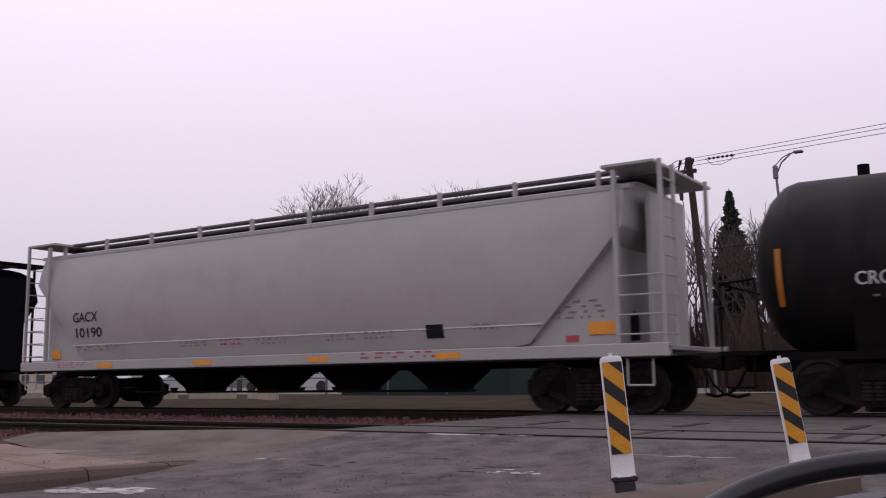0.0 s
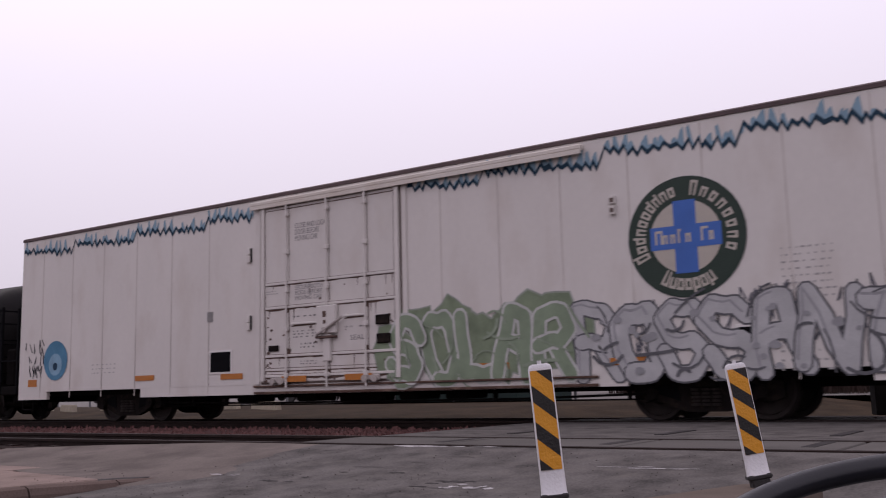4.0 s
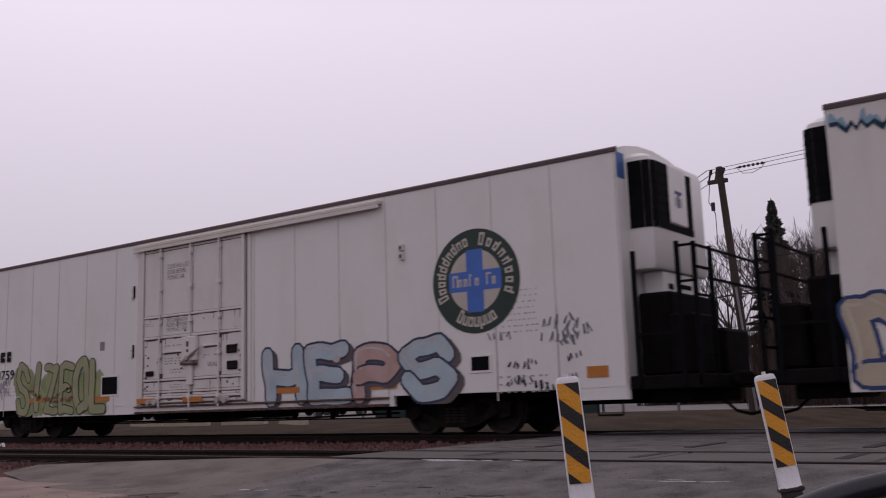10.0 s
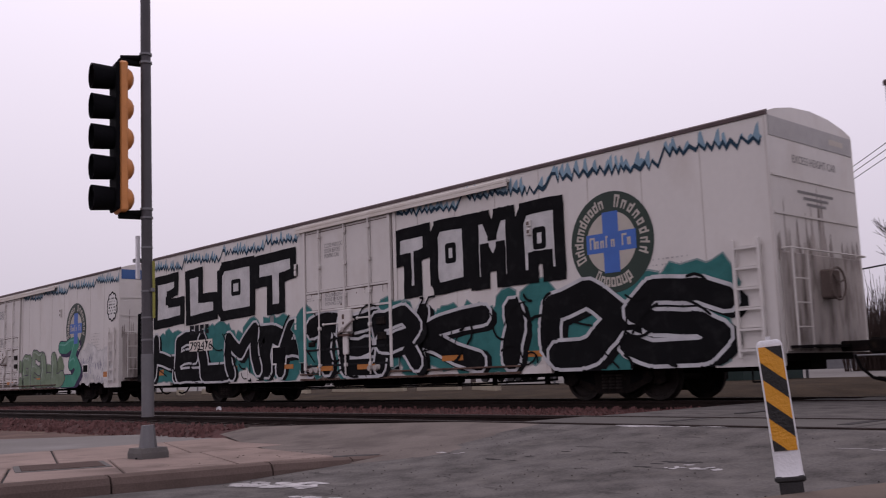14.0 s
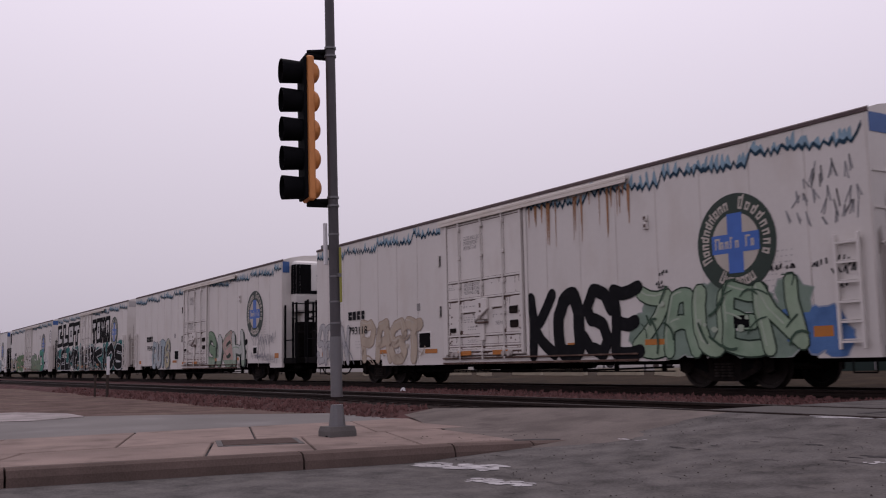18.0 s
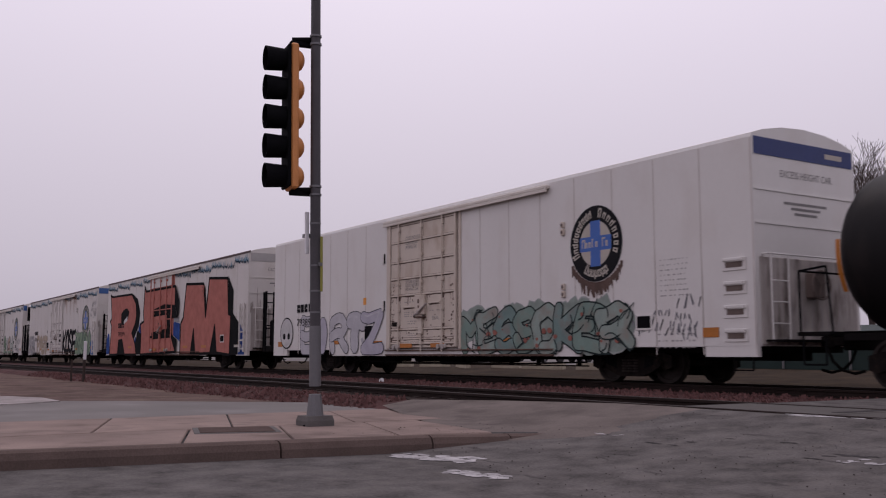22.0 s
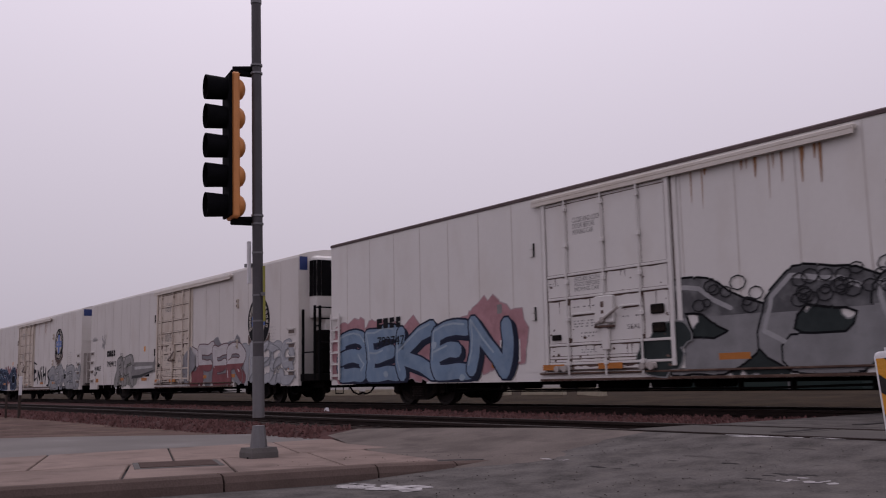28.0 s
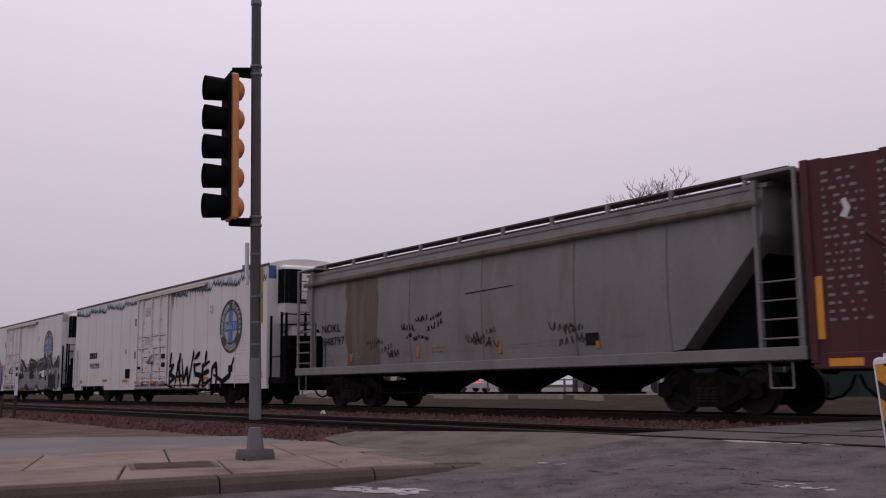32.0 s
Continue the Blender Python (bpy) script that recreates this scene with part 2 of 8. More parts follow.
    "yellow": mat("signal_yellow", (0.6, 0.235, 0.07), 0.5, vary=0.1, scale=5),
    "galv": mat("galvanised_steel", (0.17, 0.168, 0.175), 0.55, metal=0.6, vary=0.15, scale=3, bump=0.002),
    "pole": mat("weathered_steel_pole", (0.075, 0.07, 0.075), 0.6, metal=0.4, vary=0.2, scale=3, bump=0.002),
    "footing": mat("cast_footing", (0.12, 0.112, 0.108), 0.85, vary=0.2, scale=4, spec=0.06),
    "steelplate": mat("rusty_cover", (0.07, 0.045, 0.038), 0.8, vary=0.25, scale=4, spec=0.06),
    "plastic": mat("white_plastic", (0.66, 0.65, 0.66), 0.45, vary=0.06, scale=5),
    "stripe_o": mat("orange_sheeting", (0.62, 0.27, 0.02), 0.4, vary=0.06, scale=8),
    "stripe_b": mat("black_sheeting", (0.014, 0.012, 0.011), 0.45, vary=0.1),
    "median": mat("tan_median", (0.125, 0.1, 0.085), 0.9, vary=0.2, scale=2, bump=0.006, spec=0.06),
    "roadpaint": mat("worn_road_paint", (0.4, 0.385, 0.385), 0.8, vary=0.4, scale=5, stain=(0.12, 0.11, 0.11), stain_amount=0.7, spec=0.06),
    "wood": mat("weathered_pole_wood", (0.055, 0.042, 0.037), 0.9, vary=0.3, scale=4, stretch=(1, 1, 0.1), spec=0.06),
    "bark": mat("grey_bark", (0.075, 0.06, 0.055), 0.95, vary=0.3, scale=3, spec=0.06),
    "needle": mat("spruce_needles", (0.028, 0.034, 0.027), 0.9, vary=0.4, scale=2),
    "bush": mat("bare_brush", (0.06, 0.042, 0.037), 0.95, vary=0.4, scale=2, spec=0.06),
    "teal": mat("dark_green_siding", (0.01, 0.026, 0.023), 0.7, vary=0.2, scale=1.0),
    "vinyl": mat("white_vinyl", (0.72, 0.72, 0.74), 0.5, vary=0.05),
    "wheelstop": mat("wheel_stop_concrete", (0.42, 0.37, 0.29), 0.9, vary=0.15, scale=3, spec=0.06),
    "carpaint": mat("white_car_paint", (0.45, 0.45, 0.47), 0.3, vary=0.03),
    "glass": mat("dark_glass", (0.02, 0.022, 0.025), 0.08, vary=0.05, bump=0, spec=0.6),
    "leather": mat("black_leather", (0.012, 0.012, 0.016), 0.3, vary=0.15, scale=20, bump=0.001, fine=300),
    "dash": mat("grey_dashboard", (0.06, 0.058, 0.06), 0.7, vary=0.1, scale=20, bump=0.001),
    "wire": mat("cable", (0.02, 0.02, 0.022), 0.7, vary=0.1),
    "lens": mat("unlit_lens", (0.03, 0.012, 0.012), 0.2, vary=0.1, bump=0),
    "lit": glow("lit_red_lamp", (1.0, 0.03, 0.03), 6.0),
    "dimred": glow("red_signal_glow", (1.0, 0.02, 0.03), 0.5),
    # wood paled for far trees: distance haze put into the colour
    "far": mat("far_haze_wood", (0.16, 0.14, 0.145), 1.0, vary=0.2, scale=0.05, bump=0),
}
SPRAY = {}


def spray(color, other=None):
    """A spray-paint colour, with faded patches of a second one."""
    key = (tuple(color), other)
    if other and key not in SPRAY:
        SPRAY[key] = mat("spray_blend", tuple(c * 0.85 for c in color), 0.8, spec=0.06, vary=0.22, scale=1.6, bump=0.002, stain=tuple(c * 0.85 for c in other), stain_amount=0.85, stain_lo=0.46)
    if key not in SPRAY:
        SPRAY[key] = mat("spray_paint", tuple(c * 0.85 for c in color), 0.8, spec=0.06, vary=0.22, scale=2.2, bump=0.002, stain=tuple(c * 0.55 + 0.02 for c in color), stain_amount=0.55, stain_lo=0.53)
    return SPRAY[key]


# ---- mesh helpers ----
class Geo:
    """Points and faces of one mesh."""

    def __init__(self):
        self.v, self.f = [], []

    def add(self, pts, faces):
        o = len(self.v)
        self.v += [tuple(p) for p in pts]
        self.f += [tuple(i + o for i in f) for f in faces]
        return self

    def box(self, x0, x1, y0, y1, z0, z1, c=0.0):
        if c <= 0:
            p = [(x, y, z) for z in (z0, z1) for y in (y0, y1) for x in (x0, x1)]
            return self.add(p, [(0, 2, 3, 1), (4, 5, 7, 6), (0, 1, 5, 4), (2, 6, 7, 3), (0, 4, 6, 2), (1, 3, 7, 5)])
        p = [(x0 + c, y0, 0), (x1 - c, y0, 0), (x1, y0 + c, 0), (x1, y1 - c, 0), (x1 - c, y1, 0), (x0 + c, y1, 0), (x0, y1 - c, 0), (x0, y0 + c, 0)]
        i = [(x0 + c, y0 + c, 0), (x1 - c, y0 + c, 0), (x1 - c, y0 + c, 0), (x1 - c, y1 - c, 0), (x1 - c, y1 - c, 0), (x0 + c, y1 - c, 0), (x0 + c, y1 - c, 0), (x0 + c, y0 + c, 0)]
        rings = [[(a, b, z) for a, b, _ in q] for q, z in ((i, z0), (p, z0 + c), (p, z1 - c), (i, z1))]
        return self.loft(rings)

    def loft(self, rings, caps=True):
        o, n = len(self.v), len(rings[0])
        for r in rings:
            self.v += [tuple(q) for q in r]
        for k in range(len(rings) - 1):
            for j in range(n):
                a, b = o + k * n + j, o + k * n + (j + 1) % n
                self.f.append((a, b, b + n, a + n))
        if caps:
            self.f.append(tuple(o + j for j in reversed(range(n))))
            self.f.append(tuple(o + (len(rings) - 1) * n + j for j in range(n)))
        return self

    def cyl(self, p, q, r, n=10, r2=None, caps=True):
        p, q = Vector(p), Vector(q)
        d = (q - p).normalized()
        a = d.orthogonal().normalized()
        b = d.cross(a)
        ring = lambda c, s: [c + (a * math.cos(math.tau * k / n) + b * math.sin(math.tau * k / n)) * s for k in range(n)]
        return self.loft([ring(p, r), ring(q, r if r2 is None else r2)], caps)

    def tube(self, pts, r, n=6):
        for a, b in zip(pts, pts[1:]):
            self.cyl(a, b, r, n)
        return self

    def prism_x(self, prof, x0, x1):
        return self.loft([[(x0, y, z) for y, z in prof], [(x1, y, z) for y, z in prof]])

    def prism_y(self, prof, y0, y1):
        return self.loft([[(x, y0, z) for x, z in prof], [(x, y1, z) for x, z in prof]])

    def flat(self, pts, y):
        """A polygon on a wall that faces -y, from (x, z) pairs."""
        return self.add([(x, y, z) for x, z in pts], [tuple(range(len(pts)))])

    def lathe_x(self, prof, y, z, n=28):
        """Turned round an axis along x: (x, radius) pairs."""
        return self.loft([[(x, y + r * math.cos(math.tau * k / n), z + r * math.sin(math.tau * k / n)) for k in range(n)] for x, r in prof])

    def mesh(self, name, material, smooth=0.0):
        me = bpy.data.meshes.new(name)
        me.from_pydata(self.v, [], self.f)
        me.materials.append(material)
        bm = bmesh.new()
        bm.from_mesh(me)
        bmesh.ops.recalc_face_normals(bm, faces=bm.faces)
        bm.to_mesh(me)
        bm.free()
        if smooth:
            me.shade_smooth()
            me.set_sharp_from_angle(angle=radians(smooth))
        return me


def part(name, geo, material, parent=None, label="", smooth=0.0, loc=(0, 0, 0)):
    """Links a Geo, or a mesh that is there already, as one object under a thing or a part."""
    ob = new(name, geo if isinstance(geo, bpy.types.Mesh) else geo.mesh(name, material, smooth))
    ob.parent = parent
    ob.location = loc
    if label:
        tagged(ob, label)
    return ob


def thing(name, label, category, loc=(0, 0, 0), group="", rz=0.0):
    ob = new(name)
    ob.location, ob.rotation_euler = loc, (0, 0, radians(rz))
    ob.empty_display_size = 0.3
    return tagged(ob, label, category, group)


GLYPHS = {}


def letters(text, size, offset=0.0, shear=0.0, space=1.0, lines=1.0):
    """Flat outlines of a text as points (x, z) and faces, lower left at 0, 0."""
    key = (text, size, offset, shear, space, lines)
    if key not in GLYPHS:
        cu = bpy.data.curves.new("lettering", "FONT")
        cu.body, cu.size, cu.offset, cu.shear, cu.space_character, cu.space_line = text, size, offset, shear, space, lines
        cu.resolution_u = 3
        cu.fill_mode = "FRONT"
        ob = bpy.data.objects.new("lettering", cu)
        scene.collection.objects.link(ob)
        me = bpy.data.meshes.new_from_object(ob.evaluated_get(bpy.context.evaluated_depsgraph_get()))
        GLYPHS[key] = ([tuple(v.co[:2]) for v in me.vertices], [tuple(p.vertices) for p in me.polygons])
        bpy.data.objects.remove(ob)
        bpy.data.curves.remove(cu)
        bpy.data.meshes.remove(me)
    return GLYPHS[key]


def write(geo, text, x, z, y, height, width=None, offset=0.0, lines=1.0, space=1.0, shear=0.0):
    """Letters on a wall that faces -y: capitals about that high from (x, z), squeezed to a width if one is given."""
    pts, faces = letters(text, 1.0, 0.0, shear, space, lines)
    if not pts:
        return geo
    sx = height / 0.7
    if width:
        x0, x1 = min(p[0] for p in pts), max(p[0] for p in pts)
        sx = width / (x1 - x0)
    for k, e in enumerate((0, -offset, offset) if offset else (0,)):
        geo.add([(x + (p[0] + e) * sx, y - 0.00006 * k, z + (p[1] + abs(e) * (k - 1.5)) * height / 0.7) for p in pts], faces)
    return geo


def write_end(geo, text, y, z, x, height, width=None):
    """Letters on an end that faces +x."""
    pts, faces = letters(text, 1.0)
    x1 = max(p[0] for p in pts)
    s = (width / x1) if width else height / 0.7
    return geo.add([(x, y + p[0] * s, z + p[1] * height / 0.7) for p in pts], faces)

# ---- ground ----
ROAD_PROFILE = [(-400, -0.36), (4.8, -0.36), (6.8, -0.235), (8.2, -0.07), (8.75, -0.012), (17.4, -0.012), (19.5, -0.1), (26, -0.42), (400, -0.42)]


def road_z(y):
    return float(np.interp(y, [p[0] for p in ROAD_PROFILE], [p[1] for p in ROAD_PROFILE]))


def skew(y):
    """x of the road's kerb line at y."""
    return -8.6 + 0.15 * (y - 4)


def sheet(name, x0, x1, ys, zf, material, label, kind="structure", nx=24, wob=0.0, left=None, right=None):
    g = Geo()
    for j, y in enumerate(ys):
        a, b = (left(y) if left else x0), (right(y) if right else x1)
        for i in range(nx + 1):
            x = a + (b - a) * i / nx
            g.v.append((x, y, zf(x, y) + wob * (noise.noise((x * 0.7, y * 0.7, 3)))))
    for j in range(len(ys) - 1):
        for i in range(nx):
            k = j * (nx + 1) + i
            g.f.append((k, k + 1, k + nx + 2, k + nx + 1))
    ob = part(name, g, material, None, "", 60)
    return tagged(ob, label, "ground", "", kind)


# one sheet to the horizon
sheet("ground", -2500, 2500, [-1500, -300, -60, -20, 0, 10, 17, 20, 30, 60, 300, 2500], lambda x, y: -0.62, M["grass"], "dull brown dry winter ground reaching the horizon", nx=40)
FAN = [6.15, 6.8, 7.4, 8.0, 8.4, 8.76]
fan_l = lambda y: float(np.interp(y, [6.15, 7.5, 8.1, 8.76], [-9.6, -13.4, -13.2, -9.4]))
fan_r = lambda y: skew(y) + float(np.interp(y, [6.15, 6.8, 7.6, 8.76], [0.12, 0.55, 0.9, 0.3]))
def fan_z(x, y):
    k = min(1.0, max(0.0, (x - (skew(y) - 0.5)) / (fan_r(y) - skew(y) + 0.5)))
    return (1 - k) * max(road_z(y) + 0.004, -0.204) + k * (road_z(y) - 0.004)
sheet("sidewalk_end", 0, 0, FAN, fan_z, M["rubble"], "crumbled concrete where the sidewalk runs out into the road", left=fan_l, right=fan_r, nx=40)
yy = [-60, -20, -8, -2, 2, 4.8, 5.5, 6.2, 6.8, 7.4, 8.2, 8.75]
sheet("road", 0, 0, yy, lambda x, y: road_z(y), M["asphalt"], "worn grey asphalt road leading up to the crossing", left=lambda y: skew(y), right=lambda y: 26.0, nx=30)
sheet("road", 0, 0, [17.45, 18.2, 19.5, 23, 26, 40, 90], lambda x, y: road_z(y), M["lot"], "pale worn road beyond the tracks", left=lambda y: -8.3 + 0.3 * (y - 17), right=lambda y: 24.0 + 0.3 * (y - 17), nx=20)
verge_r = lambda y: -8.35 + 0.3 * (y - 17)
def verge_z(x, y):
    k = min(1.0, max(0.0, (verge_r(y) - x) / 5.0))
    return -0.42 + k * (float(np.interp(y, [17.75, 18.5, 20, 23, 27, 33], [-0.26, -0.14, -0.02, 0.11, 0.13, 0.1])) + 0.42)
sheet("grass_verge", -140, 0, [17.75, 18.5, 20, 21.5, 23, 25, 27, 30, 33], verge_z, M["grass"], "brown dry grass and dirt verge beside the tracks", right=verge_r, nx=90, wob=0.035)
sheet("parking_lot", -220, 0, [33, 60, 110], lambda x, y: 0.1, M["lot"], "pale grey parking lot behind the tracks", right=lambda y: -8.3 + 0.3 * (y - 17), nx=10)
sheet("asphalt_apron", 0, 0, [-40, -10, 0, 3, 5, 6.5, 7.6, 8.1], lambda x, y: -0.24, M["lot"], "cracked grey asphalt strip behind the sidewalk", left=lambda y: -19.6 + 0.9 * max(0, y - 3.6), right=lambda y: -12.9, nx=8, wob=0.012)
sheet("dirt_patch", 0, 0, [-40, -10, 0, 3, 5, 7, 8.0], lambda x, y: -0.27, M["dirt"], "patch of bare brown dirt and dead grass", left=lambda y: -90.0, right=lambda y: -19.3 + 0.9 * max(0, y - 3.6), nx=30, wob=0.05)


def bed(name, y0, y1, x0, x1, label):
    """A ballast bed with sloping shoulders."""
    prof = [(y0 - 1.15, -0.5), (y0 - 0.35, -0.15), (y0, -0.13), (y1, -0.13), (y1 + 0.35, -0.15), (y1 + 1.2, -0.5)]
    g = Geo()
    n = 120
    xs = [x0 + (x1 - x0) * (i / n) for i in range(n + 1)]
    for x in xs:
        for k, (y, z) in enumerate(prof):
            g.v.append((x, y + 0.25 * noise.noise((x * 0.8, k, 1)) * (k in (0, 5)), z + 0.035 * noise.noise((x * 1.3, y * 2, 5))))
    m = len(prof)
    for i in range(n):
        for k in range(m - 1):
            a = i * m + k
            g.f.append((a, a + 1, a + m + 1, a + m))
    return tagged(part(name, g, M["ballast"]), label, "ballast", "", "structure")


bed("ballast_near", 8.1, 18.2, -300, -8.75, "pinkish grey crushed stone ballast bed under two tracks")
bed("ballast_far", 8.1, 18.2, 30, 200, "pinkish grey crushed stone ballast beyond the crossing")

# loose stones on the shoulder that faces the sidewalk and between the tracks
rng = random.Random(4)
g = Geo()
for k in range(7500):
    x = -9.2 - 34 * rng.random() ** 1.3
    y = rng.choice((rng.uniform(6.95, 8.75), rng.uniform(6.95, 8.75), rng.uniform(10.95, 14.75)))
    if (y < 8.8 and x > -13.7) or 8.3 < y < 9:
        continue
    z = -0.13 - max(0, 7.75 - y) * 0.44
    r = rng.uniform(0.018, 0.045)
    a = [Vector((rng.uniform(-1, 1), rng.uniform(-1, 1), rng.uniform(-0.6, 0.8))).normalized() * r * rng.uniform(0.7, 1.2) for _ in range(4)]
    g.add([(x + q[0] * 1.3, y + q[1] * 1.3, z + q[2] + 0.012) for q in (Vector((r, 0, -r)), Vector((-r, r, -r)), Vector((-r, -r, -r)), a[0] + Vector((0, 0, r)), a[1] + Vector((0, 0, r * 0.7)))], [(0, 1, 3), (1, 2, 4), (2, 0, 4), (0, 3, 4), (1, 4, 3), (0, 2, 1)])
tagged(part("loose_ballast", g, M["stone"]), "scattered pink and grey ballast stones", "ballast", "", "stuff")

# ---- tracks ----
RAIL_Y = [(8.88, 10.32), (15.38, 16.82)]
RAIL = [(-0.075, -0.172), (0.075, -0.172), (0.075, -0.155), (0.012, -0.14), (0.012, -0.05), (0.036, -0.04), (0.036, -0.006), (0.026, -0.001), (-0.026, -0.001), (-0.036, -0.006), (-0.036, -0.04), (-0.012, -0.05), (-0.012, -0.14), (-0.075, -0.155)]
tie_mesh = Geo().box(-0.115, 0.115, -1.3, 1.3, -0.18, 0, 0.012).mesh("tie", M["tie"])
plate_mesh = Geo().box(-0.09, 0.09, -0.17, 0.17, 0, 0.018).mesh("tie_plate", M["rail"])
for k, (ya, yb) in enumerate(RAIL_Y):
    tr = thing("railway_track", ("empty near track" if k == 0 else "far track carrying the freight train") + ", rusty steel rails on dark ties", "railway track", (0, 0, 0), "tracks")
    for y in (ya, yb):
        part("rail", Geo().prism_x([(y + a, z) for a, z in RAIL], -320, 200), M["rail"], tr, "rusty brown steel rail")
        part("rail_head", Geo().box(-320, 200, y - 0.022, y + 0.022, -0.003, 0.0015), M["railtop"], tr, "shiny worn rail head")
    # a sheet of darker ballast; its colour includes the shade between the rails
    bedg = Geo()
    for i in range(161):
        x = -8.8 - 290 * (i / 160) ** 1.5
        for y in (ya - 0.55, ya - 0.3, (ya + yb) / 2, yb + 0.3, yb + 0.55):
            bedg.v.append((x, y, -0.118 + 0.02 * noise.noise((x * 2, y * 3, 1))))
    for i in range(160):
        for j in range(4):
            q = i * 5 + j
            bedg.f.append((q, q + 1, q + 6, q + 5))
    part("track_bed", bedg, M["shadebed"], tr, "dark stone between the rails, shade included in its colour")
    for i in range(78):
        part("tie", tie_mesh, None, tr, loc=(-9.4 - 0.55 * i, (ya + yb) / 2, -0.115))
    gg = Geo()
    for i in range(78, 500):
        gg.box(-9.515 - 0.55 * i, -9.285 - 0.55 * i, ya - 0.6, yb + 0.6, -0.29, -0.115)
    tagged(part("tie_row", gg, M["tie"], tr), "", "", "", "stuff")
    if k == 0:
        for i in range(20):
            for y in (ya, yb):
                part("tie_plate", plate_mesh, None, tr, loc=(-9.4 - 0.55 * i, y, -0.115))

# ---- crossing panels ----
crossing = thing("grade_crossing", "grey concrete panels with dark rubber flangeways across both tracks", "crossing")
strips = [(8.75, 8.83, "rubber"), (8.93, 10.27, "panel"), (10.37, 10.47, "rubber"), (10.47, 15.25, "lot"), (15.25, 15.33, "rubber"), (15.43, 16.77, "panel"), (16.87, 17.45, "panel")]
for a, b, kind in strips:
    if kind == "panel":
        n = 16
        for i in range(n):
            x0 = -8.62 + 0.15 * (a - 8) + i * 2.14
            part("panel", Geo().box(x0 + 0.02, x0 + 2.12, a + 0.015, b - 0.015, -0.2, -0.008, 0.012), M["panel"], crossing)
        part("panel_joint", Geo().box(-8.4, 26, a, b, -0.2, -0.026), M["rubber"], crossing)
    elif kind == "lot":
        part("asphalt_infill", Geo().box(-8.45, 26, a, b, -0.2, -0.014), M["asphalt"], crossing)
    else:
        part("rubber_strip", Geo().box(-8.5, 26, a, b, -0.2, -0.02), M["rubber"], crossing)
for a, b in ((8.83, 8.845), (8.915, 8.93), (10.27, 10.285), (10.355, 10.37), (15.33, 15.345), (15.415, 15.43), (16.77, 16.785), (16.855, 16.87)):
    part("flangeway", Geo().box(-8.5, 26, a, b, -0.2, -0.05), M["rubber"], crossing)

# tarred joints between the panels
for x in (-6.55, -4.45, -2.4, -0.35):
    for ya, yb, dx in ((9.35, 10.22, 0.0), (11.3, 12.4, -0.2)):
        part("tar_joint", Geo().box(x + dx - 0.07, x + dx + 0.06, ya, yb, -0.03, -0.004), M["tar"], crossing, "dark tarred joint")

# ---- sidewalk, kerb, road marks ----
def slab_quad(g, c, z0=-0.42, z1=-0.2, gap=0.02):
    mid = Vector((sum(p[0] for p in c) / 4, sum(p[1] for p in c) / 4))
    s = [tuple(Vector(p) + (mid - Vector(p)).normalized() * gap) for p in c]
    t = [tuple(Vector(p) + (mid - Vector(p)).normalized() * (gap + 0.015)) for p in c]
    return g.loft([[(*p, z0) for p in s], [(*p, z1 - 0.012) for p in s], [(*p, z1) for p in t]])


walkway = thing("sidewalk", "tan concrete sidewalk slabs with dark joints beside the road", "sidewalk")
tagged(walkway, kind="structure")
ty = lambda x, j: j - 0.34 * (x + 13.0)
for row, (xa, xb, js) in enumerate(((-12.9, -10.55, [-4.6, -3.0, -1.4, 0.2, 1.75, 3.3, 4.85, 6.4, 7.95, 9.0]), (-10.55, -8.72, [-4.6, -3.0, -1.2, 0.6, 2.4, 4.35, 5.4, 6.5, 7.55]))):
    for a, b in zip(js, js[1:]):
        kx = lambda y: skew(y) - 0.13 if row else xb
        q = [(xa, ty(xa, a)), (kx(ty(xb, a)), ty(xb, a)), (kx(ty(xb, b)), ty(xb, b)), (xa, ty(xa, b))]
        q = [(x, min(y, 8.0 if row == 0 else 6.4)) for x, y in q]
        if q[3][1] - q[0][1] > 0.2 or q[2][1] - q[1][1] > 0.2:
            part("slab", slab_quad(Geo(), q), M["concrete"], walkway)
part("slab_bed", Geo().loft([[(-12.9, -40, -0.5), (skew(-40) - 0.1, -40, -0.5), (skew(6.6) - 0.1, 6.6, -0.5), (-9.6, 8.3, -0.5), (-12.9, 8.3, -0.5)], [(-12.9, -40, -0.222), (skew(-40) - 0.1, -40, -0.222), (skew(6.6) - 0.1, 6.6, -0.222), (-9.6, 8.3, -0.222), (-12.9, 8.3, -0.222)]]), M["tar"], walkway)
kerb = thing("kerb", "worn rounded concrete kerb dipping to road level near the tracks", "kerb")
tagged(kerb, kind="structure")
kys = [-40, -20, -8, -4, -1, 1.2, 3.75, 5.3, 6.2, 7.1]
for a, b in zip(kys, kys[1:]):
    ring = lambda y, e: [(skew(y) - 0.13, y + e, -0.6), (skew(y) - 0.13, y + e, top(y)), (skew(y) - 0.03, y + e, top(y)), (skew(y) + 0.02, y + e, top(y) - 0.02), (skew(y) + 0.05, y + e, top(y) - 0.08), (skew(y) + 0.06, y + e, -0.6)]
    top = lambda y: -0.2 if y < 5.5 else -0.2 - 0.04 * (y - 5.5) / 1.6
    part("kerb_stone", Geo().loft([ring(a, 0.01), ring(b, -0.01)]), M["kerbface"], kerb)
part("back_joint", Geo().box(-12.965, -12.885, -4.4, 8.0, -0.34, -0.209), M["tar"], walkway, "dark open joint behind the slabs")
